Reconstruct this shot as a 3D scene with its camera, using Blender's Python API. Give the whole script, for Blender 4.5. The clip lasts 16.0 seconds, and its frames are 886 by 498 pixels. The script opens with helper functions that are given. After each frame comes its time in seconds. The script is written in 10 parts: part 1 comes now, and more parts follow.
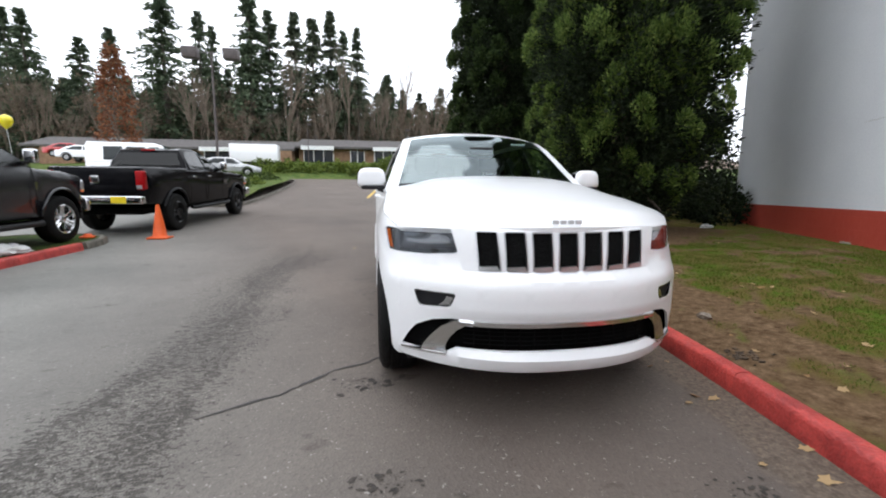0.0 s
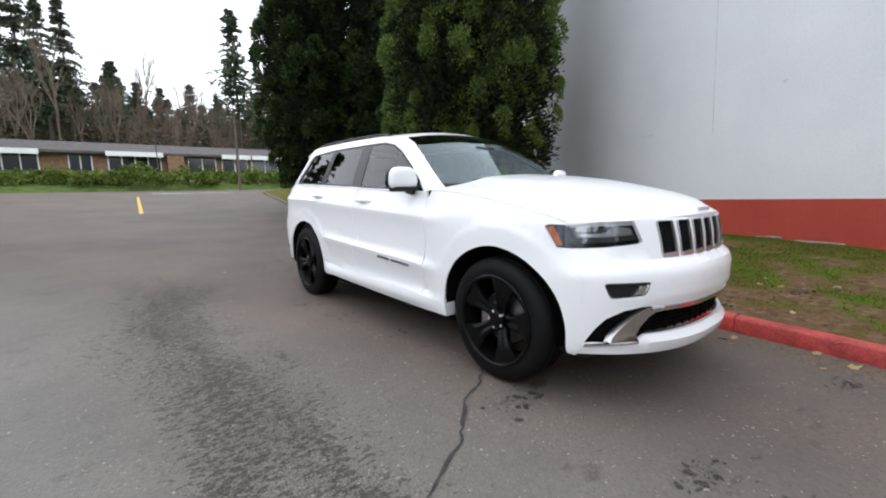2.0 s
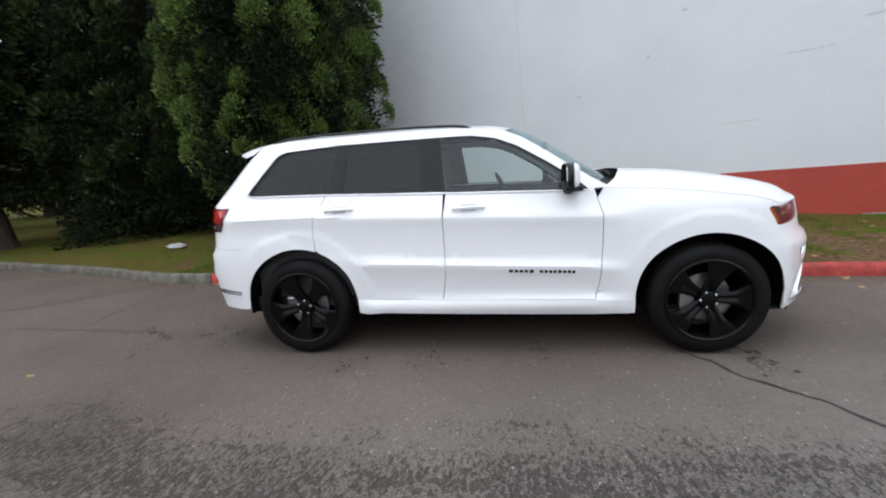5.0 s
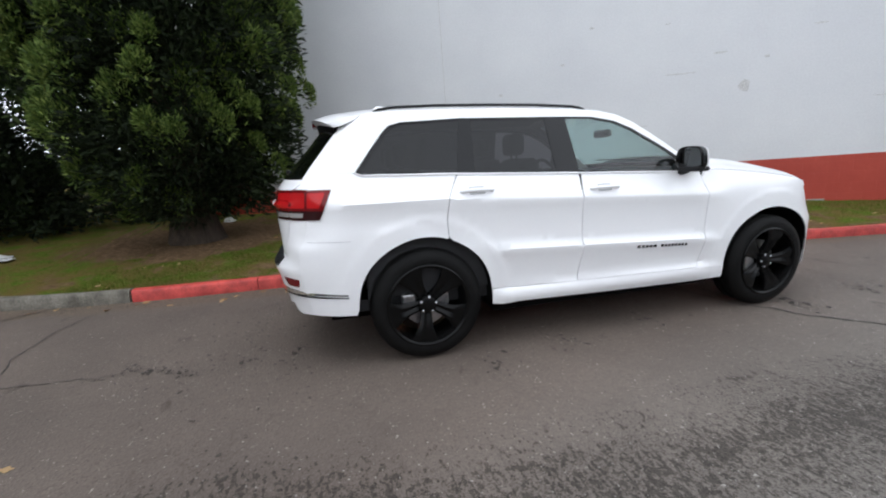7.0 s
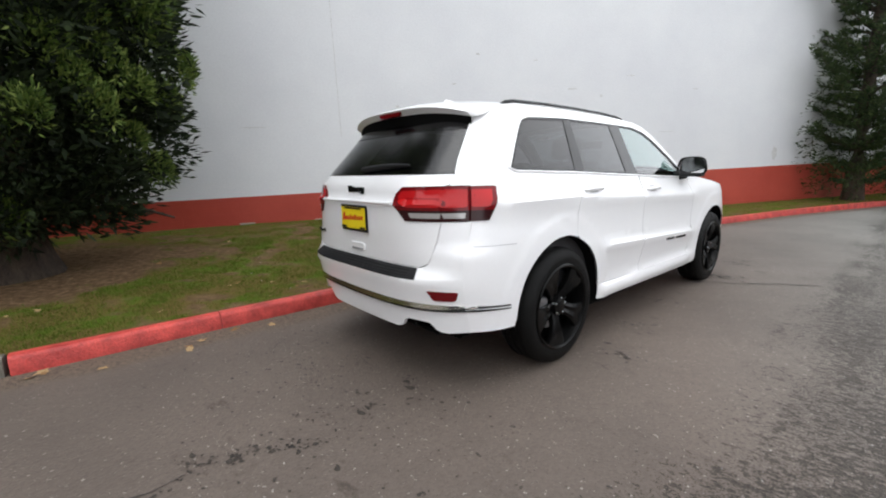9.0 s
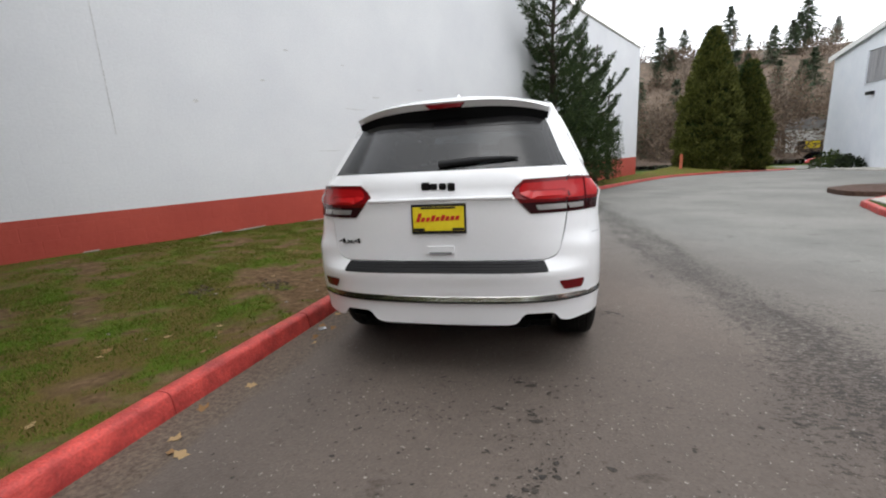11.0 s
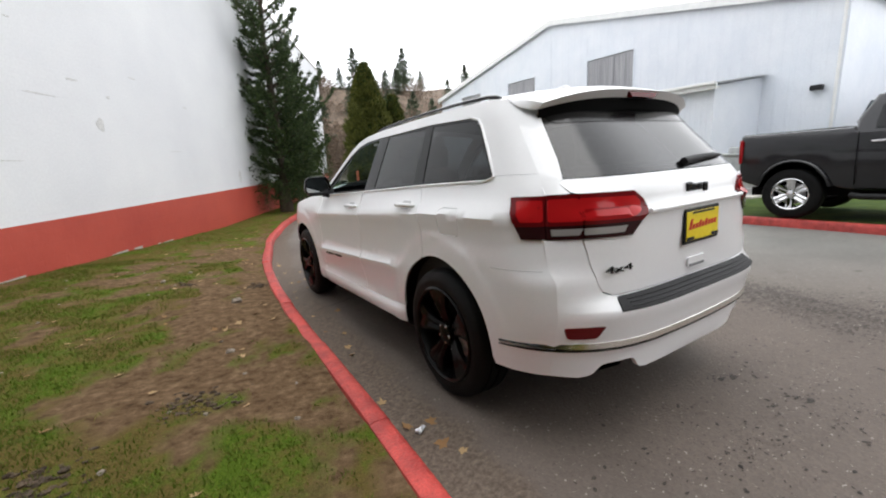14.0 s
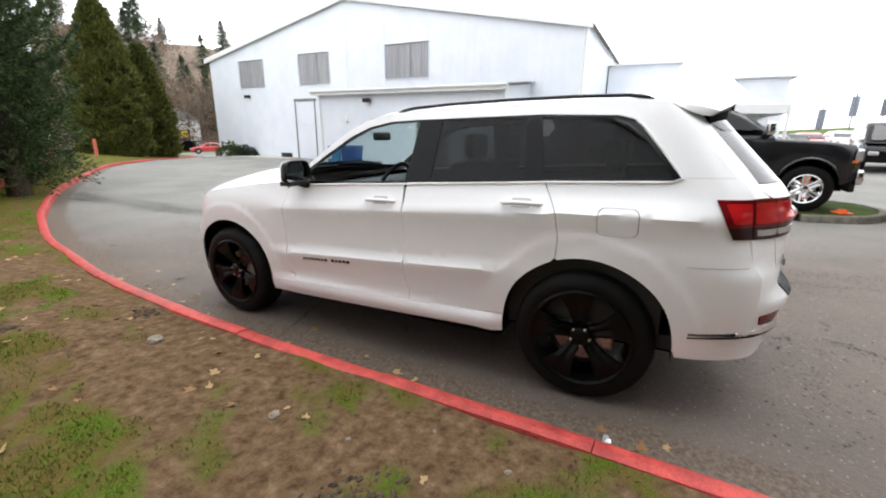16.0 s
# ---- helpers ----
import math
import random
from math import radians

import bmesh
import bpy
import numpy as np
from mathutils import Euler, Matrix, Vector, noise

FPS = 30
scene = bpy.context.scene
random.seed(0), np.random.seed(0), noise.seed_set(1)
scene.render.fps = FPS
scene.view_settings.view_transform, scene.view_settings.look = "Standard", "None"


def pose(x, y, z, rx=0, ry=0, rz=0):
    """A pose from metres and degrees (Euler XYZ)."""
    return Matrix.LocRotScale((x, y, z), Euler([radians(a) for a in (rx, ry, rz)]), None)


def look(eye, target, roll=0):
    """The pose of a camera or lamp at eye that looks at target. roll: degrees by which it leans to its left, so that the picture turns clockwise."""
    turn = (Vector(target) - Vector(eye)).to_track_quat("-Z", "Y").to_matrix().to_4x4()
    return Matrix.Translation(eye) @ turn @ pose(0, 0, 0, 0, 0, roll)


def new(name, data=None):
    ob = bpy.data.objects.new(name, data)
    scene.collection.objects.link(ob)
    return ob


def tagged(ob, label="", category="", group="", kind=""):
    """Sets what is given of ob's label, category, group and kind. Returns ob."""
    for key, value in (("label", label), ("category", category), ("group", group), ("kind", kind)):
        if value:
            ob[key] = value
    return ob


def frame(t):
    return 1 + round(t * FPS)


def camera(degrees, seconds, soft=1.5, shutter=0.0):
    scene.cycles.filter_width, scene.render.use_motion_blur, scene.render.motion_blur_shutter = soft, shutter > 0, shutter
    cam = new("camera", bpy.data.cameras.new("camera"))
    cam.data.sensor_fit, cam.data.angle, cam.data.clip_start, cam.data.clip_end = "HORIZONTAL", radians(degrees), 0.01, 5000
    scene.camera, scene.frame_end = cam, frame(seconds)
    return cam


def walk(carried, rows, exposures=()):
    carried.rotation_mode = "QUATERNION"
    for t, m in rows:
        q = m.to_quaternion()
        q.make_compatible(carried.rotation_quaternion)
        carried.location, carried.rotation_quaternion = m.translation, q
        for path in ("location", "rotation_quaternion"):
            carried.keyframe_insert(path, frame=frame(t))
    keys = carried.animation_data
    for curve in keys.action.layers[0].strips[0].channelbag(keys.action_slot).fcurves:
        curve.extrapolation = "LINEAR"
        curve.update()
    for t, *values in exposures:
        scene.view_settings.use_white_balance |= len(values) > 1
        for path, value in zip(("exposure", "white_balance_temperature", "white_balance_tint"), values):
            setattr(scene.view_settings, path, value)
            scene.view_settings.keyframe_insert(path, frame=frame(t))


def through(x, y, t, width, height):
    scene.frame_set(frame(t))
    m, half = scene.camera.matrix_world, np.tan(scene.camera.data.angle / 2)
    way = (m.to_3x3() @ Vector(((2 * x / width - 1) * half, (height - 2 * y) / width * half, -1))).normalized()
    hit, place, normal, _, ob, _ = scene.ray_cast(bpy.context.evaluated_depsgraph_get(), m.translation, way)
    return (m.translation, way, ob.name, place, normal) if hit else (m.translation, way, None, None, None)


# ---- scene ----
import itertools
from mathutils.geometry import delaunay_2d_cdt

# ---------------------------------------------------------------- camera
cam = camera(93.5, 16.0, soft=2.0)
PATH = [
    (0, (-0.938, -4.226, 1.116), (-0.623, -2.268, 0.854), 0.2),
    (0.5, (-1.406, -4.06, 1.103), (-0.884, -2.139, 0.908), 1.1),
    (1, (-1.866, -3.848, 1.079), (-1.098, -2.015, 0.854), -0.7),
    (1.5, (-2.298, -3.529, 1.077), (-1.326, -1.795, 0.855), -0.7),
    (2, (-2.72, -3.19, 1.094), (-1.459, -1.657, 0.851), -2.1),
    (2.5, (-3.04, -2.783, 1.158), (-1.543, -1.493, 0.85), -3.6),
    (3, (-3.392, -2.344, 1.207), (-1.737, -1.265, 0.896), -3.2),
    (3.5, (-3.628, -1.844, 1.258), (-1.891, -0.899, 0.952), -3.5),
    (6, (-3.842, 0.882, 1.371), (-1.883, 0.787, 0.982), -3.6),
    (6.5, (-3.744, 1.434, 1.389), (-1.805, 1.157, 0.989), -1.9),
    (7, (-3.53, 1.958, 1.385), (-1.632, 1.493, 0.96), -4.4),
    (7.5, (-3.317, 2.48, 1.395), (-1.483, 1.799, 0.977), -3.6),
    (8, (-3.04, 2.923, 1.38), (-1.304, 2.031, 0.942), -3.4),
    (8.5, (-2.703, 3.334, 1.383), (-1.052, 2.275, 0.995), -2.8),
    (9, (-2.368, 3.712, 1.378), (-0.891, 2.424, 0.974), -2.6),
    (11.5, (-0.01, 4.683, 1.382), (0.16, 2.731, 0.984), -2.6),
    (12, (0.497, 4.589, 1.378), (0.402, 2.625, 1.008), -1.8),
    (12.5, (0.968, 4.411, 1.361), (0.583, 2.493, 0.949), -1.7),
    (13, (1.398, 4.111, 1.36), (0.852, 2.234, 0.934), -2.0),
    (13.5, (1.788, 3.805, 1.417), (0.952, 2.044, 0.969), -3.3),
    (14, (2.108, 3.398, 1.432), (1.07, 1.742, 1.009), -3.2),
    (14.5, (2.439, 2.977, 1.431), (1.169, 1.501, 0.974), -2.5),
    (15, (2.715, 2.533, 1.452), (1.274, 1.237, 0.959), -2.8),
    (15.5, (2.961, 2.125, 1.499), (1.345, 1.052, 1.013), -0.3),
    (16, (3.174, 1.725, 1.537), (1.459, 0.849, 0.998), 0.8),
]
walk(cam, [(t, look(e, g, r)) for t, e, g, r in PATH],
     exposures=[(0.0, 0.93, 6150, 10), (1.7, 0.87, 6100, 10), (2.6, 0.79, 6050, 10), (3.7, 0.75, 6000, 10), (6.0, 0.69, 6000, 10), (7.0, 0.69, 6050, 10), (9.0, 0.91, 6350, 10), (11.5, 0.77, 6400, 10),
                (12.5, 0.81, 6450, 10), (13.0, 0.89, 6450, 10), (13.5, 0.98, 6450, 10), (14.5, 1.15, 6450, 10), (16.0, 1.38, 6450, 10)])

# ---------------------------------------------------------------- light
world = bpy.data.worlds.new("overcast_sky")
scene.world = world
world.use_nodes = True
wn, wl = world.node_tree.nodes, world.node_tree.links
sky = wn.new("ShaderNodeTexSky")
sky.sky_type = "NISHITA"
sky.sun_disc = False
sky.sun_elevation = radians(42)
sky.sun_rotation = radians(200)
grey = wn.new("ShaderNodeHueSaturation")
grey.inputs["Saturation"].default_value = 0.12
grey.inputs["Value"].default_value = 0.14
wl.new(sky.outputs[0], grey.inputs["Color"])
# cloud sheet: soft light and dark swells in a nearly white deck
tc = wn.new("ShaderNodeTexCoord")
cn = wn.new("ShaderNodeTexNoise")
cn.inputs["Scale"].default_value = 2.2
cn.inputs["Detail"].default_value = 4
wl.new(tc.outputs["Generated"], cn.inputs["Vector"])
cr = wn.new("ShaderNodeValToRGB")
cr.color_ramp.elements[0].position, cr.color_ramp.elements[1].position = 0.3, 0.75
cr.color_ramp.elements[0].color = (0.86, 0.88, 0.92, 1)
cr.color_ramp.elements[1].color = (1.0, 1.0, 1.0, 1)
wl.new(cn.outputs["Fac"], cr.inputs["Fac"])
mx = wn.new("ShaderNodeMix")
mx.data_type = "RGBA"
mx.inputs["Factor"].default_value = 0.75
wl.new(grey.outputs[0], mx.inputs[6])
wl.new(cr.outputs[0], mx.inputs[7])
bg = wn["Background"]
bg.inputs["Strength"].default_value = 1.22
wl.new(mx.outputs[2], bg.inputs["Color"])

sun = new("sun", bpy.data.lights.new("sun", "SUN"))
sun.data.energy = 0.35
sun.data.angle = radians(35)
sun.data.color = (1.0, 0.98, 0.95)
sun.matrix_world = look((-6, 14, 60), (0, 0, 0))


# ---------------------------------------------------------------- materials
def node(nt, kind, **put):
    n = nt.nodes.new(kind)
    for k, v in put.items():
        n.inputs[k.replace("_", " ")].default_value = v
    return n


def surface(name, a, b, scale=4.0, rough=0.6, metal=0.0, bump=0.0, bscale=60.0, fine=0.25, coat=0.0, spec=0.5,
            lo=0.35, hi=0.65, stretch=(1, 1, 1), rand=0.0, rvar=0.1):
    """Two colours mixed by a broad noise, a finer grain on top, and a bumped relief."""
    m = bpy.data.materials.new(name)
    m.use_nodes = True
    nt = m.node_tree
    p = nt.nodes["Principled BSDF"]
    tc = nt.nodes.new("ShaderNodeTexCoord")
    mp = nt.nodes.new("ShaderNodeMapping")
    mp.inputs["Scale"].default_value = stretch
    nt.links.new(tc.outputs["Object"], mp.inputs["Vector"])
    n1 = node(nt, "ShaderNodeTexNoise", Scale=scale, Detail=5.0, Roughness=0.6)
    n2 = node(nt, "ShaderNodeTexNoise", Scale=bscale, Detail=3.0)
    for n in (n1, n2):
        nt.links.new(mp.outputs[0], n.inputs["Vector"])
    ramp = nt.nodes.new("ShaderNodeValToRGB")
    e = ramp.color_ramp.elements
    e[0].position, e[1].position = lo, hi
    e[0].color, e[1].color = (*a, 1), (*b, 1)
    nt.links.new(n1.outputs["Fac"], ramp.inputs["Fac"])
    gr = nt.nodes.new("ShaderNodeMapRange")
    gr.inputs["To Min"].default_value, gr.inputs["To Max"].default_value = 1 - fine, 1 + fine
    gr.inputs["From Min"].default_value, gr.inputs["From Max"].default_value = 0.3, 0.7
    nt.links.new(n2.outputs["Fac"], gr.inputs["Value"])
    hsv = nt.nodes.new("ShaderNodeHueSaturation")
    nt.links.new(ramp.outputs[0], hsv.inputs["Color"])
    if rand:
        oi = nt.nodes.new("ShaderNodeObjectInfo")
        rr = nt.nodes.new("ShaderNodeMapRange")
        rr.inputs["To Min"].default_value, rr.inputs["To Max"].default_value = 1 - rand, 1 + rand
        nt.links.new(oi.outputs["Random"], rr.inputs["Value"])
        mu = nt.nodes.new("ShaderNodeMath")
        mu.operation = "MULTIPLY"
        nt.links.new(gr.outputs[0], mu.inputs[0])
        nt.links.new(rr.outputs[0], mu.inputs[1])
        nt.links.new(mu.outputs[0], hsv.inputs["Value"])
    else:
        nt.links.new(gr.outputs[0], hsv.inputs["Value"])
    nt.links.new(hsv.outputs[0], p.inputs["Base Color"])
    rg = nt.nodes.new("ShaderNodeMapRange")
    rg.inputs["To Min"].default_value, rg.inputs["To Max"].default_value = max(rough - rvar, 0.02), min(rough + rvar, 1)
    nt.links.new(n1.outputs["Fac"], rg.inputs["Value"])
    nt.links.new(rg.outputs[0], p.inputs["Roughness"])
    p.inputs["Metallic"].default_value = metal
    p.inputs["Coat Weight"].default_value = coat
    p.inputs["Coat Roughness"].default_value = 0.04
    p.inputs["Specular IOR Level"].default_value = spec
    if bump:
        bp = node(nt, "ShaderNodeBump", Strength=bump, Distance=0.02)
        nt.links.new(n2.outputs["Fac"], bp.inputs["Height"])
        nt.links.new(bp.outputs[0], p.inputs["Normal"])
    return m


def plain(name, c, rough=0.4, metal=0.0, coat=0.0, spec=0.5):
    m = bpy.data.materials.new(name)
    m.use_nodes = True
    p = m.node_tree.nodes["Principled BSDF"]
    p.inputs["Base Color"].default_value = (*c, 1)
    p.inputs["Roughness"].default_value = rough
    p.inputs["Metallic"].default_value = metal
    p.inputs["Coat Weight"].default_value = coat
    p.inputs["Coat Roughness"].default_value = 0.03
    p.inputs["Specular IOR Level"].default_value = spec
    return m


def pane(name, tint, base=0.05, rough=0.01, gain=0.9, sheen=(1, 1, 1)):
    """A thin sheet of glass: it lets light through, tinted, and mirrors more the flatter one looks at it."""
    m = bpy.data.materials.new(name)
    m.use_nodes = True
    nt = m.node_tree
    nt.nodes.clear()
    out = nt.nodes.new("ShaderNodeOutputMaterial")
    tr = node(nt, "ShaderNodeBsdfTransparent", Color=(*tint, 1))
    gl = node(nt, "ShaderNodeBsdfGlossy", Color=(*sheen, 1), Roughness=rough)
    lw = node(nt, "ShaderNodeLayerWeight", Blend=0.5)
    pw = nt.nodes.new("ShaderNodeMath")
    pw.operation = "POWER"
    pw.inputs[1].default_value = 4.0
    nt.links.new(lw.outputs["Facing"], pw.inputs[0])
    ad = nt.nodes.new("ShaderNodeMath")
    ad.operation = "MULTIPLY_ADD"
    nt.links.new(pw.outputs[0], ad.inputs[0])
    ad.inputs[1].default_value, ad.inputs[2].default_value = gain, base
    ms = nt.nodes.new("ShaderNodeMixShader")
    nt.links.new(ad.outputs[0], ms.inputs[0])
    nt.links.new(tr.outputs[0], ms.inputs[1])
    nt.links.new(gl.outputs[0], ms.inputs[2])
    nt.links.new(ms.outputs[0], out.inputs[0])
    return m


def part(name, bm, material, parent=None, label="", smooth=None, category="", kind="", group=""):
    """Links a bmesh as one mesh object. smooth: the angle in degrees past which edges stay sharp."""
    me = bpy.data.meshes.new(name)
    bm.to_mesh(me)
    bm.free()
    me.materials.append(material)
    if smooth is not None:
        me.polygons.foreach_set("use_smooth", [True] * len(me.polygons))
        me.set_sharp_from_angle(angle=radians(smooth))
    ob = new(name, me)
    ob.parent = parent
    return tagged(ob, label, category, group, kind)


def raw(name, verts, faces, material, parent=None, label="", smooth=False, category="", kind="", group=""):
    me = bpy.data.meshes.new(name)
    me.from_pydata([tuple(v) for v in verts], [], [tuple(f) for f in faces])
    me.materials.append(material)
    if smooth:
        me.polygons.foreach_set("use_smooth", [True] * len(me.polygons))
    ob = new(name, me)
    ob.parent = parent
    return tagged(ob, label, category, group, kind)


def empty(name, m=None, label="", category="", group=""):
    ob = new(name)
    ob.empty_display_size = 0.2
    if m is not None:
        ob.matrix_world = m
    return tagged(ob, label, category, group)


# ---------------------------------------------------------------- mesh helpers
def box(bm, lo, hi, bevel=0.0, seg=2):
    lo, hi = Vector(lo), Vector(hi)
    r = bmesh.ops.create_cube(bm, size=1.0)
    bmesh.ops.scale(bm, vec=hi - lo, verts=r["verts"])
    bmesh.ops.translate(bm, vec=(lo + hi) / 2, verts=r["verts"])
    if bevel:
        es = list({e for v in r["verts"] for e in v.link_edges})
        bmesh.ops.bevel(bm, geom=es, offset=bevel, segments=seg, affect="EDGES", profile=0.5)
    return bm


def boxed(lo, hi, bevel=0.0, seg=2):
    return box(bmesh.new(), lo, hi, bevel, seg)


def tube(bm, pts, radii, n=8, cap=True):
    """A round bar through the points, with a radius at each."""
    pts = [Vector(p) for p in pts]
    if not hasattr(radii, "__len__"):
        radii = [radii] * len(pts)
    rings = []
    for i, p in enumerate(pts):
        d = (pts[min(i + 1, len(pts) - 1)] - pts[max(i - 1, 0)]).normalized()
        q = d.to_track_quat("Z", "Y")
        rings.append([bm.verts.new(p + q @ Vector((math.cos(a) * radii[i], math.sin(a) * radii[i], 0)))
                      for a in (2 * math.pi * k / n for k in range(n))])
    for a, b in zip(rings, rings[1:]):
        for k in range(n):
            bm.faces.new((a[k], a[(k + 1) % n], b[(k + 1) % n], b[k]))
    if cap:
        bm.faces.new(rings[0][::-1])
        bm.faces.new(rings[-1])
    return bm


def lathe(profile, n=48, axis="x", closed=False):
    """Turns (along, radius) points round the x axis (or z)."""
    bm = bmesh.new()
    rings = []
    for a, r in profile:
        ring = []
        for k in range(n):
            t = 2 * math.pi * k / n
            c, s = math.cos(t) * r, math.sin(t) * r
            ring.append(bm.verts.new((a, c, s) if axis == "x" else (c, s, a)))
        rings.append(ring)
    pairs = list(zip(rings, rings[1:])) + ([(rings[-1], rings[0])] if closed else [])
    for a, b in pairs:
        for k in range(n):
            bm.faces.new((a[k], a[(k + 1) % n], b[(k + 1) % n], b[k]))
    bmesh.ops.recalc_face_normals(bm, faces=bm.faces)
    return bm


def inside(p, poly):
    x, y = p
    c = False
    for (x1, y1), (x2, y2) in zip(poly, poly[1:] + poly[:1]):
        if (y1 > y) != (y2 > y) and x < (x2 - x1) * (y - y1) / (y2 - y1) + x1:
            c = not c
    return c


def dense(poly, step, closed=True):
    out = []
    n = len(poly)
    for i in range(n if closed else n - 1):
        a, b = poly[i], poly[(i + 1) % n]
        k = max(1, int(math.ceil(math.dist(a, b) / step)))
        out += [(a[0] + (b[0] - a[0]) * j / k, a[1] + (b[1] - a[1]) * j / k) for j in range(k)]
    if not closed:
        out.append(poly[-1])
    return out


def rounded(poly, r, seg=4):
    """Rounds the corners of a polygon."""
    out = []
    n = len(poly)
    for i in range(n):
        p, a, b = Vector(poly[i]), Vector(poly[i - 1]), Vector(poly[(i + 1) % n])
        da, db = (a - p), (b - p)
        k = min(r, da.length * 0.45, db.length * 0.45)
        s, e = p + da.normalized() * k, p + db.normalized() * k
        for j in range(seg + 1):
            t = j / seg
            q = s * (1 - t) ** 2 + p * 2 * t * (1 - t) + e * t * t
            out.append((q.x, q.y))
    return out


def sheet(outline, holes, fn, step=0.06, lip=None, flip=False, lines=(), edge=None):
    """A curved panel: the outline (2D), less its holes, filled with an even mesh and laid onto fn(a, b) -> (x, y, z).
    lip: a vector by which the borders turn inwards, so that the panel shows its thickness."""
    loops = [dense(outline, edge or step)] + [dense(h, edge or step) for h in holes]
    pts, edges = [], []
    for lo in loops:
        s = len(pts)
        pts += lo
        edges += [(s + i, s + (i + 1) % len(lo)) for i in range(len(lo))]
    border_n = len(pts)
    for ln in lines:
        run = [p for p in dense(ln, step, False)]
        prev = None
        for p in run:
            ok = inside(p, loops[0]) and not any(inside(p, h) for h in loops[1:]) and min((p[0] - q[0]) ** 2 + (p[1] - q[1]) ** 2 for q in pts[:border_n]) > (0.2 * step) ** 2
            if ok:
                pts.append(p)
                if prev is not None:
                    edges.append((prev, len(pts) - 1))
                prev = len(pts) - 1
            else:
                prev = None
    a0, a1 = min(p[0] for p in outline), max(p[0] for p in outline)
    b0, b1 = min(p[1] for p in outline), max(p[1] for p in outline)
    border = np.array(pts)
    j = 0
    b = b0 + step / 2
    while b < b1:
        a = a0 + step / 2 + (step / 2 if j % 2 else 0)
        while a < a1:
            if inside((a, b), loops[0]) and not any(inside((a, b), h) for h in loops[1:]):
                if np.min(np.sum((border - (a, b)) ** 2, axis=1)) > (0.45 * step) ** 2:
                    pts.append((a, b))
            a += step
        b += step * 0.87
        j += 1
    vs, es, fs, *_ = delaunay_2d_cdt([Vector(p) for p in pts], edges, [], 0, 1e-6)
    bm = bmesh.new()
    bv = [bm.verts.new(fn(v.x, v.y)) for v in vs]
    for f in fs:
        c = (sum(vs[i].x for i in f) / len(f), sum(vs[i].y for i in f) / len(f))
        if inside(c, loops[0]) and not any(inside(c, h) for h in loops[1:]):
            try:
                bm.faces.new([bv[i] for i in (f[::-1] if flip else f)])
            except ValueError:
                pass
    bmesh.ops.delete(bm, geom=[v for v in bm.verts if not v.link_faces], context="VERTS")
    if lip is not None:
        rim = [e for e in bm.edges if len(e.link_faces) == 1]
        r = bmesh.ops.extrude_edge_only(bm, edges=rim)
        bmesh.ops.translate(bm, vec=lip, verts=[g for g in r["geom"] if isinstance(g, bmesh.types.BMVert)])
    return bm


def patch(fn, nu, nv, flip=False):
    """A grid laid onto fn(u, v), u and v from 0 to 1."""
    bm = bmesh.new()
    g = [[bm.verts.new(fn(i / nu, j / nv)) for i in range(nu + 1)] for j in range(nv + 1)]
    for j in range(nv):
        for i in range(nu):
            q = (g[j][i], g[j][i + 1], g[j + 1][i + 1], g[j + 1][i])
            bm.faces.new(q[::-1] if flip else q)
    return bm


def curve(points, x):
    return float(np.interp(x, [p[0] for p in points], [p[1] for p in points]))


def ease(a, b, x):
    t = min(max((x - a) / (b - a), 0.0), 1.0)
    return t * t * (3 - 2 * t)


M_WHITE = surface("white_car_paint", (0.915, 0.915, 0.925), (0.93, 0.93, 0.935), 3, 0.3, coat=0.6, fine=0.008, rvar=0.03)
M_BLACKGLOSS = plain("gloss_black", (0.004, 0.004, 0.0045), 0.16, spec=0.35)
M_BLACKRIM = plain("gloss_black_alloy", (0.004, 0.004, 0.004), 0.26, spec=0.16)
M_BLACKTRIM = surface("black_plastic", (0.009, 0.009, 0.010), (0.015, 0.015, 0.016), 8, 0.55, bump=0.15, bscale=400, fine=0.1, spec=0.28)
M_RUBBER = surface("tyre_rubber", (0.003, 0.003, 0.003), (0.007, 0.007, 0.0068), 6, 0.55, spec=0.16, bump=0.3, bscale=220)
M_CHROME = surface("chrome", (0.66, 0.66, 0.67), (0.76, 0.76, 0.77), 5, 0.11, 1.0, fine=0.05, rvar=0.04)
M_SMOKE = plain("smoked_chrome", (0.34, 0.34, 0.35), 0.08, 1.0)
M_STEEL = surface("brake_steel", (0.3, 0.3, 0.31), (0.45, 0.44, 0.43), 9, 0.4, 1.0)
M_DARK = plain("dark_void", (0.004, 0.004, 0.004), 0.9, spec=0.08)
M_CABIN = surface("dark_cabin", (0.018, 0.018, 0.02), (0.03, 0.03, 0.032), 6, 0.7, bump=0.2, bscale=300)
M_GLASS = pane("clear_glass", (0.58, 0.70, 0.68), 0.05)
M_SHIELD = pane("windscreen_glass", (0.66, 0.80, 0.79), 0.10, gain=0.85, sheen=(0.84, 0.97, 1.0))
M_TINT = pane("tinted_glass", (0.060, 0.060, 0.066), 0.036)
M_REARGLASS = pane("rear_glass", (0.05, 0.05, 0.055), 0.050, 0.16, gain=0.8)
M_RED = plain("red_lens", (0.30, 0.006, 0.008), 0.14, coat=0.0, spec=.28)
M_REDDARK = plain("dark_red_lens", (0.15, 0.006, 0.008), 0.12, spec=.35)
M_CLEARLENS = plain("clear_lens", (0.55, 0.55, 0.56), 0.12, 0.6, coat=1.0)
M_AMBER = plain("amber_lens", (0.75, 0.16, 0.02), 0.15, coat=1.0)
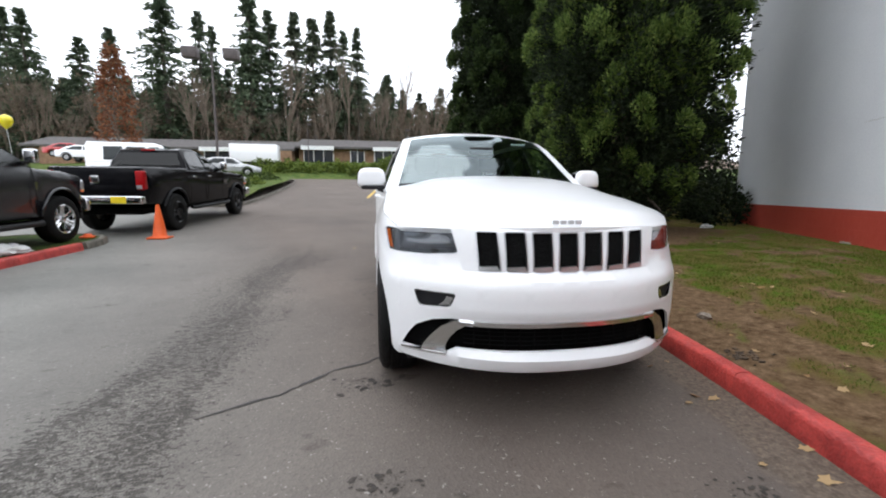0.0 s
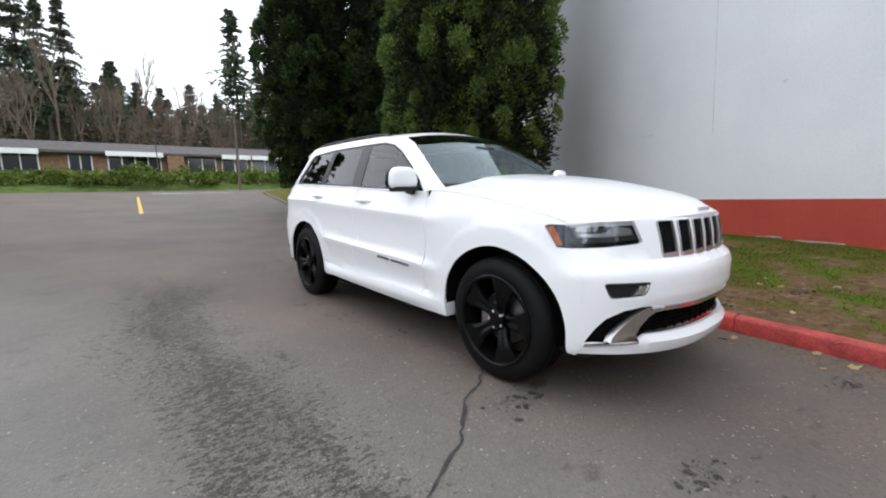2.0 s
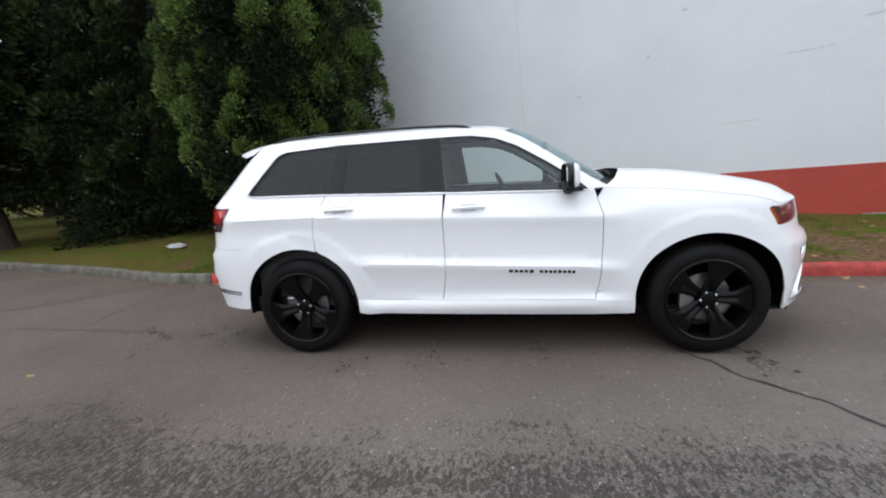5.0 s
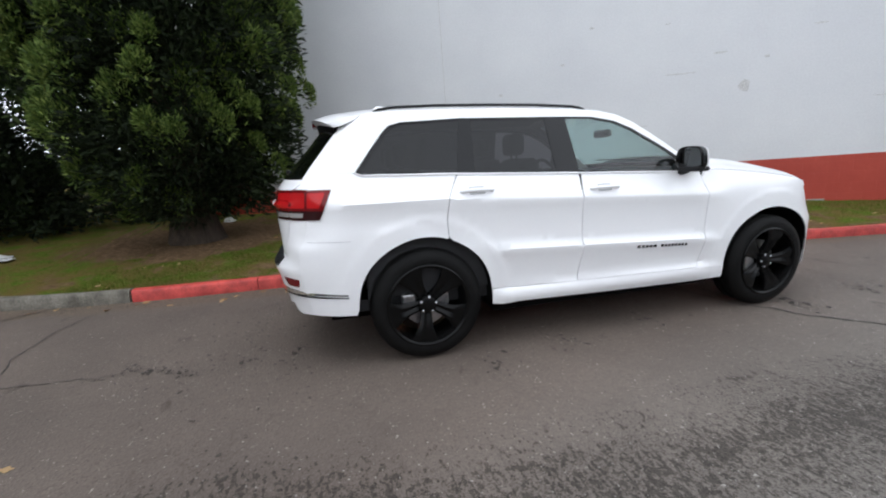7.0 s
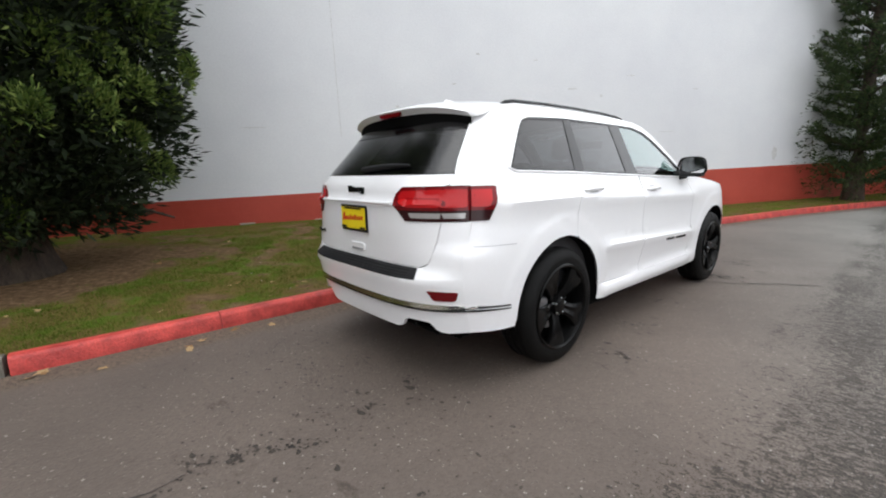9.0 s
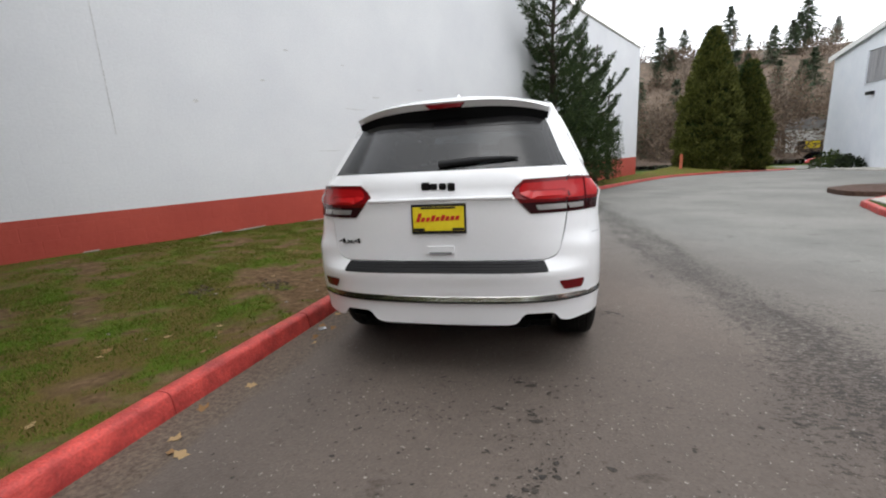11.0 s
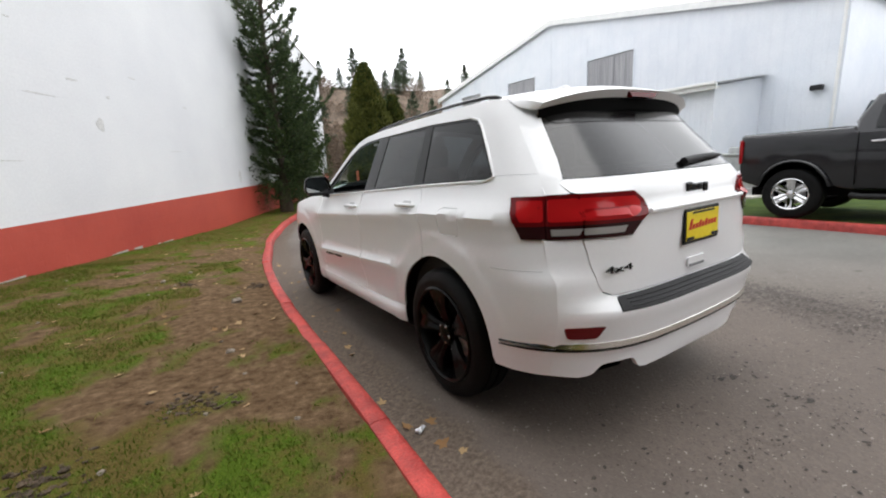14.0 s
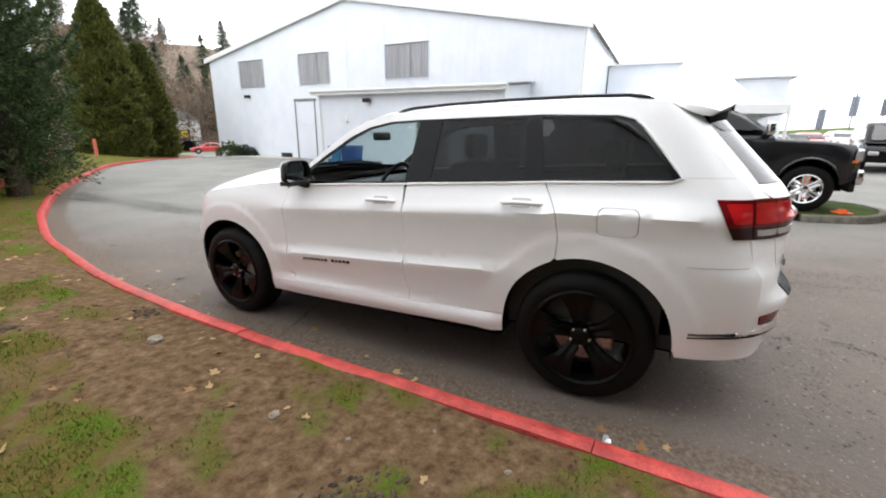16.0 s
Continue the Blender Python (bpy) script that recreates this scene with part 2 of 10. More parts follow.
M_LAMPCOVER = pane("lamp_cover", (0.78, 0.80, 0.82), 0.11)
M_YELLOW = surface("yellow_plate", (0.82, 0.62, 0.01), (0.86, 0.68, 0.02), 9, 0.4, fine=0.03)
M_REDINK = plain("red_ink", (0.55, 0.015, 0.01), 0.5)
# ---------------------------------------------------------------- the lie of the land
SLOPE = math.tan(radians(1.7))
_zy = np.arange(-70, 121, 0.25)
_zz = np.interp(_zy, [-70, -45, -37, -30, -15, -8, -3, 0, 6, 10, 14, 25, 40, 50, 60, 80, 120], [-2.0, -1.25, -0.92, -0.52, -0.28, -0.19, -0.089, 0, 0.178, 0.40, 0.67, 1.40, 2.38, 3.0, 4.9, 7.0, 9.0])
_zk = _zz.copy()
for _i in range(len(_zy)):
    if _zy[_i] > 7.5 or _zy[_i] < -4.5:
        _zk[_i] = _zz[max(0, _i - 5):_i + 6].mean()


def road_z(x, y):
    z = float(np.interp(y, _zy, _zk))
    if -9.0 < y < 6.5:
        k = float(np.interp(y, _ky, _kx))
        z -= 0.010 * ease(k - 0.40, k - 0.05, x) * ease(-9.0, -6.5, y) * (1 - ease(5.0, 6.5, y))
    return z - 0.14 * ease(-7.0, -13.0, x) * (1 - ease(0.0, 8.0, y))


_ky = np.arange(-42, 44.01, 0.1)
_kx = np.interp(_ky, [-42, -34, -27, -23.3, -18, -13.75, -11, -8.7, -6.32, -5.04, -4.2, -3.4, -2.4, -1.7, -0.68, 0.68, 1.95, 3.34, 4.22, 5.5, 6.56, 8, 10.3, 16.8, 25.7, 35, 38, 41, 43, 44],
                [-26.2, -17.2, -10.8, -8.2, -5.1, -2.72, -1.42, -0.45, 0.34, 0.56, 0.72, 0.90, 1.03, 1.10, 1.16, 1.21, 1.25, 1.35, 1.42, 1.66, 2.06, 2.33, 2.78, 4.5, 6.6, 8.6, 9.6, 11.5, 15, 20])
_kx = _kx + np.interp(_ky, [-20, -12, -7, -4, -2.5, 2.5, 3.4, 4.3, 6], [0.12, 0.12, 0.09, 0.14, 0.11, 0.11, 0.09, 0.03, 0.0])
_kx = np.convolve(np.pad(_kx, 6, mode="edge"), np.ones(13) / 13, "valid")


def kerb_x(y):
    """Road side of the eastern kerb."""
    return float(np.interp(y, _ky, _kx))


def wall_x(y):
    return 5.75 + 0.5 * y


WALL_BASE = [(-30, -0.25), (-12, -0.09), (-9, -0.05), (-6, 0.13), (-3, 0.29), (0, 0.36), (4, 0.38), (6, 0.42)]


def fbm(x, y, s, o=0.0, n=3):
    return sum(noise.noise(Vector((x * s * 2 ** k + o, y * s * 2 ** k - o, o))) / 2 ** k for k in range(n))


def verge_z(x, y):
    k = kerb_x(y) + 0.145
    z0 = road_z(k, y) + 0.112
    if y < 5.6:
        t = min(1.0, max(0.0, (x - k) / max(wall_x(y) - k, 0.2)))
        z1 = curve(WALL_BASE, y)
    else:
        t = min(1.0, max(0.0, (x - k) / 7.0))
        z1 = road_z(x, y) + 0.30
    return z0 + (z1 - z0) * (t * (1.25 - 0.25 * t) if t < 1 else 1) + 0.018 * fbm(x, y, 1.6, 3.1)


LAWN_PATCHES = ((1.75, -.55, .55, -.35), (2.2, -.6, .45, -.3), (2.65, .5, .32, -.3), (2.85, .9, .35, -.2), (2.9, -2.9, .6, -.25), (4.4, -3.4, .6, -.2),
                (2.94, -1.56, .4, .3), (3.66, -1.65, .55, .25), (2.31, 1.5, .5, .4), (1.93, 1.05, .25, .35), (1.85, 2.1, .6, .4), (3.17, -.36, .45, .25), (2.4, 2.6, .8, .25), (2.0, -3.4, .9, .35), (2.1, -1.9, .35, .25), (3.3, .9, .5, .2))


def cover(x, y):
    """How thickly the grass grows, 0 to 1; bare earth along the kerb and under the trees."""
    k = kerb_x(y)
    d = x - k - 0.17
    c = 0.70 + 0.56 * fbm(x, y, 0.9, 7.7) + 0.85 * fbm(x, y, 3.7, 1.3, 4)
    # bare and grown patches of the lawn
    for px, py, r, amount in LAWN_PATCHES:
        c += amount * (1 - ease(0.25 * r, 1.25 * r, math.hypot(x - px, y - py)))
    c -= 0.30 * (1 - ease(0.15, 1.6, d)) * ease(-6.5, -3.5, y) * (1 - ease(0.4, 2.6, y))
    c -= 0.20 * (1 - ease(0.1, 0.7, d)) * (1 - ease(3.2, 4.4, y))
    c -= 0.12 * ease(-6, -4, y) * (1 - ease(-0.5, 1.5, y)) * (1 - ease(1.6, 2.6, d))
    c += 0.22 * ease(2.0, 4.5, y) * (1 - ease(1.3, 2.2, d))
    if y < 5.6:
        c += 0.30 * (1 - ease(0.2, 0.9, wall_x(y) - x))
        c -= 0.16 * ease(2.6, 1.6, wall_x(y) - x) * ease(0.7, 1.2, wall_x(y) - x)
    c += 0.34 * ease(-3.6, -5.6, y) + 0.25 * ease(5.0, 7.0, y)
    for tx, ty, r, worn in ((4.6, 4.4, 2.1, 1.1), (4.0, 12.0, 1.2, 0.6)):
        c -= worn * (1 - ease(0.45 * r, r, math.hypot(x - tx, y - ty)))
    return min(1.0, max(0.0, c))


# ---------------------------------------------------------------- ground materials
def asphalt_material():
    m = bpy.data.materials.new("worn_asphalt")
    m.use_nodes = True
    nt = m.node_tree
    L = nt.links.new
    p = nt.nodes["Principled BSDF"]
    tc = nt.nodes.new("ShaderNodeTexCoord")
    def nz(scale, detail=5, stretch=(1, 1, 1), rough=0.6, turn=0):
        mp = nt.nodes.new("ShaderNodeMapping")
        mp.inputs["Scale"].default_value = stretch
        mp.inputs["Rotation"].default_value = (0, 0, radians(turn))
        L(tc.outputs["Object"], mp.inputs["Vector"])
        n = node(nt, "ShaderNodeTexNoise", Scale=scale, Detail=detail, Roughness=rough)
        L(mp.outputs[0], n.inputs["Vector"])
        return n.outputs["Fac"]
    def ramp(f, a, b, ca, cb):
        r = nt.nodes.new("ShaderNodeValToRGB")
        e = r.color_ramp.elements
        e[0].position, e[1].position, e[0].color, e[1].color = a, b, (*ca, 1), (*cb, 1)
        L(f, r.inputs["Fac"])
        return r.outputs[0]
    def mix(fac, a, b, mode="MIX"):
        n = nt.nodes.new("ShaderNodeMix")
        n.data_type, n.blend_type = "RGBA", mode
        for v, k in ((fac, 0), (a, 6), (b, 7)):
            if isinstance(v, (int, float)):
                n.inputs[k].default_value = v
            else:
                L(v, n.inputs[k])
        return n.outputs[2]
    grey = (0.192, 0.190, 0.176)
    brown = (0.126, 0.102, 0.086)
    # browner and darker towards the eastern kerb and up the drive
    sx = nt.nodes.new("ShaderNodeSeparateXYZ")
    L(tc.outputs["Object"], sx.inputs[0])
    side = nt.nodes.new("ShaderNodeMapRange")
    side.inputs["From Min"].default_value, side.inputs["From Max"].default_value = -4.4, -1.2
    along = nt.nodes.new("ShaderNodeMath")
    along.operation = "MULTIPLY_ADD"
    L(sx.outputs["Y"], along.inputs[0])
    along.inputs[1].default_value = 0.35
    L(sx.outputs["X"], along.inputs[2])
    L(along.outputs[0], side.inputs["Value"])
    gb = nt.nodes.new("ShaderNodeMix")
    gb.data_type = "RGBA"
    L(side.outputs[0], gb.inputs[0])
    gb.inputs[6].default_value, gb.inputs[7].default_value = (*grey, 1), (*brown, 1)
    base = gb.outputs[2]
    big = ramp(nz(0.55, 4), 0.32, 0.68, (0.76, 0.755, 0.75), (1.14, 1.13, 1.115))
    col = mix(1.0, base, big, "MULTIPLY")
    # worn strips along the way of travel where the coarse stone lies bare
    strip = nt.nodes.new("ShaderNodeMath")
    strip.operation = "ADD"
    sway = nt.nodes.new("ShaderNodeMath")
    sway.operation = "MULTIPLY_ADD"
    L(nz(0.55, 4, (1, 1, 1), 0.65), sway.inputs[0])
    sway.inputs[1].default_value = 1.3
    L(sx.outputs["X"], sway.inputs[2])
    L(sway.outputs[0], strip.inputs[0])
    strip.inputs[1].default_value = 1.62
    ab = nt.nodes.new("ShaderNodeMath")
    ab.operation = "ABSOLUTE"
    L(strip.outputs[0], ab.inputs[0])
    near = nt.nodes.new("ShaderNodeMapRange")
    near.inputs["From Min"].default_value, near.inputs["From Max"].default_value = 0.22, 0.74
    near.inputs["To Min"].default_value, near.inputs["To Max"].default_value = 0.095, -0.115
    L(ab.outputs[0], near.inputs["Value"])
    streak = nt.nodes.new("ShaderNodeMath")
    streak.operation = "MULTIPLY_ADD"
    L(nz(1.5, 4, (2.6, 0.5, 1), 0.6, 6), streak.inputs[0])
    streak.inputs[1].default_value = 0.40
    streak.inputs[2].default_value = -0.20
    fleck = nt.nodes.new("ShaderNodeMath")
    fleck.operation = "ADD"
    L(nz(30.0, 4, (0.75, 1.25, 1), 0.7, 5), fleck.inputs[0])
    L(streak.outputs[0], fleck.inputs[1])
    blot = fleck.outputs[0]
    su = nt.nodes.new("ShaderNodeMath")
    su.operation = "ADD"
    L(blot, su.inputs[0])
    span = nt.nodes.new("ShaderNodeMapRange")
    span.inputs["From Min"].default_value, span.inputs["From Max"].default_value = 2.2, 6.5
    span.inputs["To Min"].default_value, span.inputs["To Max"].default_value = 0.0, -0.20
    L(sx.outputs["Y"], span.inputs["Value"])
    reach = nt.nodes.new("ShaderNodeMath")
    reach.operation = "ADD"
    L(near.outputs[0], reach.inputs[0])
    L(span.outputs[0], reach.inputs[1])
    L(reach.outputs[0], su.inputs[1])
    worn = ramp(su.outputs[0], 0.575, 0.625, (1, 1, 1), (0.42, 0.41, 0.395))
    col = mix(1.0, col, worn, "MULTIPLY")
    # loose dark chippings in the same strip, and sparse flecks pulled along the way of travel everywhere
    su2 = nt.nodes.new("ShaderNodeMath")
    su2.operation = "ADD"
    L(nz(85.0, 4, (1.2, .8, 1), 0.7), su2.inputs[0])
    L(reach.outputs[0], su2.inputs[1])
    col = mix(1.0, col, ramp(su2.outputs[0], 0.60, 0.65, (1, 1, 1), (0.48, 0.46, 0.44)), "MULTIPLY")
    for scale, turn, lo, shade in ((24.0, -4, 0.718, 0.42), (46.0, 9, 0.708, 0.48)):
        some = nt.nodes.new("ShaderNodeMath")
        some.operation = "MULTIPLY_ADD"
        L(nz(0.9, 3, (1.4, .8, 1), 0.5, turn), some.inputs[0])
        some.inputs[1].default_value = 0.55
        L(nz(scale, 8, (1.9, .6, 1), 0.74, turn), some.inputs[2])
        col = mix(1.0, col, ramp(some.outputs[0], lo + .275, lo + .310, (1, 1, 1), (shade, shade * .97, shade * .94)), "MULTIPLY")
    # oil spots and scuffs
    spots = ramp(nz(2.6, 5, (1, 1.8, 1), 0.65, -20), 0.635, 0.72, (1, 1, 1), (0.46, 0.44, 0.42))
    col = mix(1.0, col, spots, "MULTIPLY")
    scuff = ramp(nz(13.0, 8, (1.6, 0.8, 1), 0.72, 30), 0.705, 0.74, (1, 1, 1), (0.48, 0.46, 0.45))
    col = mix(1.0, col, scuff, "MULTIPLY")
    # coarse pits, thicker in some patches than others
    patchy = nt.nodes.new("ShaderNodeMath")
    patchy.operation = "MULTIPLY_ADD"
    L(nz(1.1, 3), patchy.inputs[0])
    patchy.inputs[1].default_value = 0.42
    L(nz(48.0, 4, (1, 1, 1), 0.65), patchy.inputs[2])
    pits = ramp(patchy.outputs[0], 0.84, 0.91, (1, 1, 1), (0.70, 0.685, 0.67))
    col = mix(1.0, col, pits, "MULTIPLY")
    scuff = ramp(nz(7.0, 5, (1, 1, 1), 0.7, 60), 0.30, 0.42, (0.84, 0.835, 0.83), (1, 1, 1))
    col = mix(1.0, col, scuff, "MULTIPLY")
    # grit: pale and dark stones
    vo = nt.nodes.new("ShaderNodeTexVoronoi")
    vo.inputs["Scale"].default_value = 75
    L(tc.outputs["Object"], vo.inputs["Vector"])
    grit = ramp(vo.outputs["Color"], 0.1, 0.95, (0.86, 0.86, 0.86), (1.14, 1.135, 1.13))
    col = mix(0.8, col, grit, "MULTIPLY")
    pale = ramp(nz(46, 2), 0.685, 0.70, (0, 0, 0), (0.17, 0.165, 0.155))
    col = mix(1.0, col, pale, "ADD")
    # washed-in soil along the foot of the kerb
    at = nt.nodes.new("ShaderNodeAttribute")
    at.attribute_name = "soil"
    edge = nt.nodes.new("ShaderNodeMath")
    edge.operation = "MULTIPLY_ADD"
    L(nz(5.0, 6, (1, .6, 1), 0.7), edge.inputs[0])
    edge.inputs[1].default_value = 0.9
    L(at.outputs["Fac"], edge.inputs[2])
    soil = nt.nodes.new("ShaderNodeMix")
    soil.data_type = "RGBA"
    L(ramp(edge.outputs[0], 0.72, 1.35, (0, 0, 0), (0.8, 0.8, 0.8)), soil.inputs[0])
    L(col, soil.inputs[6])
    L(ramp(nz(40, 5, (1, 1, 1), 0.7), 0.35, 0.68, (0.048, 0.034, 0.024), (0.190, 0.145, 0.105)), soil.inputs[7])
    col = soil.outputs[2]
    L(col, p.inputs["Base Color"])
    p.inputs["Roughness"].default_value = 0.72
    p.inputs["Specular IOR Level"].default_value = 0.35
    bp = node(nt, "ShaderNodeBump", Strength=0.34, Distance=0.010)
    hsum = nt.nodes.new("ShaderNodeMath")
    hsum.operation = "ADD"
    L(vo.outputs["Distance"], hsum.inputs[0])
    L(nz(30, 4), hsum.inputs[1])
    L(hsum.outputs[0], bp.inputs["Height"])
    L(bp.outputs[0], p.inputs["Normal"])
    return m


def verge_material():
    m = bpy.data.materials.new("patchy_lawn")
    m.use_nodes = True
    nt = m.node_tree
    L = nt.links.new
    p = nt.nodes["Principled BSDF"]
    tc = nt.nodes.new("ShaderNodeTexCoord")
    at = nt.nodes.new("ShaderNodeAttribute")
    at.attribute_name = "cover"
    n1 = node(nt, "ShaderNodeTexNoise", Scale=14.0, Detail=6.0, Roughness=0.7)
    n2 = node(nt, "ShaderNodeTexNoise", Scale=120.0, Detail=4.0, Roughness=0.7)
    n3 = node(nt, "ShaderNodeTexNoise", Scale=2.5, Detail=5.0)
    for n in (n1, n2, n3):
        L(tc.outputs["Object"], n.inputs["Vector"])
    def ramp(f, stops):
        r = nt.nodes.new("ShaderNodeValToRGB")
        e = r.color_ramp.elements
        while len(e) < len(stops):
            e.new(0.5)
        for q, (pos, c) in zip(e, stops):
            q.position, q.color = pos, (*c, 1)
        L(f, r.inputs["Fac"])
        return r.outputs[0]
    dirt = ramp(n1.outputs["Fac"], [(0.3, (0.054, 0.032, 0.016)), (0.5, (0.132, 0.084, 0.046)), (0.7, (0.225, 0.152, 0.092))])
    grass = ramp(n2.outputs["Fac"], [(0.3, (0.029, 0.052, 0.005)), (0.5, (0.070, 0.115, 0.011)), (0.72, (0.140, 0.185, 0.024))])
    thatch = ramp(n2.outputs["Fac"], [(0.3, (0.060, 0.044, 0.014)), (0.7, (0.175, 0.128, 0.040))])
    def mix(f, a, b):
        x = nt.nodes.new("ShaderNodeMix")
        x.data_type = "RGBA"
        L(f, x.inputs[0]), L(a, x.inputs[6]), L(b, x.inputs[7])
        return x.outputs[2]
    add = nt.nodes.new("ShaderNodeMath")
    add.operation = "MULTIPLY_ADD"
    L(n1.outputs["Fac"], add.inputs[0])
    add.inputs[1].default_value = 0.7
    L(at.outputs["Fac"], add.inputs[2])
    k1 = ramp(add.outputs[0], [(0.62, (0, 0, 0)), (0.98, (1, 1, 1))])
    n4 = node(nt, "ShaderNodeTexNoise", Scale=11.0, Detail=7.0, Roughness=0.75)
    L(tc.outputs["Object"], n4.inputs["Vector"])
    dry = nt.nodes.new("ShaderNodeMath")
    dry.operation = "MULTIPLY_ADD"
    L(n4.outputs["Fac"], dry.inputs[0])
    dry.inputs[1].default_value = 0.9
    L(n3.outputs["Fac"], dry.inputs[2])
    k2 = ramp(dry.outputs[0], [(0.80, (0, 0, 0)), (1.08, (0.95, 0.95, 0.95))])
    L(mix(k1, dirt, mix(k2, grass, thatch)), p.inputs["Base Color"])
    p.inputs["Roughness"].default_value = 0.95
    p.inputs["Specular IOR Level"].default_value = 0.05
    bp = node(nt, "ShaderNodeBump", Strength=0.4, Distance=0.025)
    L(n1.outputs["Fac"], bp.inputs["Height"])
    b2 = node(nt, "ShaderNodeBump", Strength=0.8, Distance=0.01)
    L(n2.outputs["Fac"], b2.inputs["Height"])
    L(bp.outputs[0], b2.inputs["Normal"])
    L(b2.outputs[0], p.inputs["Normal"])
    return m


M_ASPHALT = asphalt_material()
M_VERGE = verge_material()
M_FARGRASS = surface("rough_grass", (0.040, 0.075, 0.014), (0.105, 0.130, 0.035), 1.3, 0.9, bump=0.8, bscale=22, fine=.45, spec=.1)
M_KERBRED = surface("worn_red_paint", (0.30, 0.028, 0.024), (0.55, 0.066, 0.052), 7.0, 0.55, bump=0.4, bscale=70, fine=0.18, rand=0.12)
M_KERBGREY = surface("weathered_concrete", (0.085, 0.077, 0.060), (0.185, 0.170, 0.140), 6.0, 0.9, bump=0.6, bscale=60, fine=.25, rand=.12)
M_CONCRETE = surface("pale_concrete", (0.34, 0.33, 0.29), (0.46, 0.44, 0.40), 2.0, 0.85, bump=0.3, bscale=90, fine=.15)
M_TAR = surface("crack_tar", (0.016, 0.015, 0.014), (0.045, 0.040, 0.036), 12, 0.7, bump=.5, bscale=90)


def grid_sheet(name, xs_of, ys, zf, material, cols, **tags):
    verts, faces = [], []
    for y in ys:
        x0, x1 = xs_of(y)
        for t in cols:
            x = x0 + (x1 - x0) * t
            verts.append((x, y, zf(x, y)))
    n = len(cols)
    for j in range(len(ys) - 1):
        for i in range(n - 1):
            a = j * n + i
            faces.append((a, a + 1, a + n + 1, a + n))
    return raw(name, verts, faces, material, smooth=True, **tags), verts


# the one sheet of ground that reaches the horizon, just under the paving
def land_z(x, y):
    z = road_z(x, min(max(y, -69), 119))
    far = math.hypot(x, y)
    return z - 0.10 - 0.4 * ease(90, 300, far) + (0.9 * ease(46.5, 49, y) * ease(-60, -12, -abs(x + 2)) if y > 46 else 0)


gx = np.unique(np.concatenate([np.linspace(-900, -60, 12), np.arange(-60, 61, 2.0), np.linspace(60, 900, 12)]))
gy = np.unique(np.concatenate([np.linspace(-900, -60, 12), np.arange(-60, 100, 2.0), np.linspace(100, 900, 12)]))
gv = [(x, y, land_z(x, y)) for y in gy for x in gx]
n_ = len(gx)
gf = [(j * n_ + i, j * n_ + i + 1, (j + 1) * n_ + i + 1, (j + 1) * n_ + i) for j in range(len(gy) - 1) for i in range(n_ - 1)]
raw("ground", gv, gf, M_FARGRASS, None, "rough grassy ground rising to the wooded hill", True, "ground", "structure")

road_rows = np.unique(np.concatenate([np.arange(-60, -12, 1.0), np.arange(-12, 12, 0.25), np.arange(12, 47.01, 1.0)]))
road_cols = np.unique(np.concatenate([np.linspace(0, 0.6, 16), np.linspace(0.6, 0.97, 34), np.linspace(0.97, 1.0, 22)]))
road, rv_ = grid_sheet("road", lambda y: (-55.0, (kerb_x(y) if y < 43.9 else 45.0) + 0.06), road_rows, road_z, M_ASPHALT, road_cols,
           label="worn grey asphalt driveway with dark patches and cracks", category="road", kind="structure")
so_ = road.data.attributes.new("soil", "FLOAT", "POINT")
so_.data.foreach_set("value", [1 - ease(0.0, 0.55, kerb_x(y) - x) for x, y, z in rv_])

# the verge between kerb and wall
vy = np.unique(np.concatenate([np.arange(-40, -9, 0.6), np.arange(-9, 8, 0.14), np.arange(8, 43.8, 0.6)]))
vc = np.linspace(0, 1, 40) ** 1.15
def verge_span(y):
    k = kerb_x(y) + 0.12
    return (k, max(k + 0.3, wall_x(y) + 0.05) if y < 5.5 else wall_x(5.5) + 0.05 + 22 * ease(5.5, 6.2, y))
verge, vv = grid_sheet("grass_verge", verge_span, vy, verge_z, M_VERGE, vc, label="patchy lawn with bare brown earth beside the kerb", category="lawn", kind="structure")
ca_ = verge.data.attributes.new("cover", "FLOAT", "POINT")
ca_.data.foreach_set("value", [cover(x, y) for x, y, z in vv])


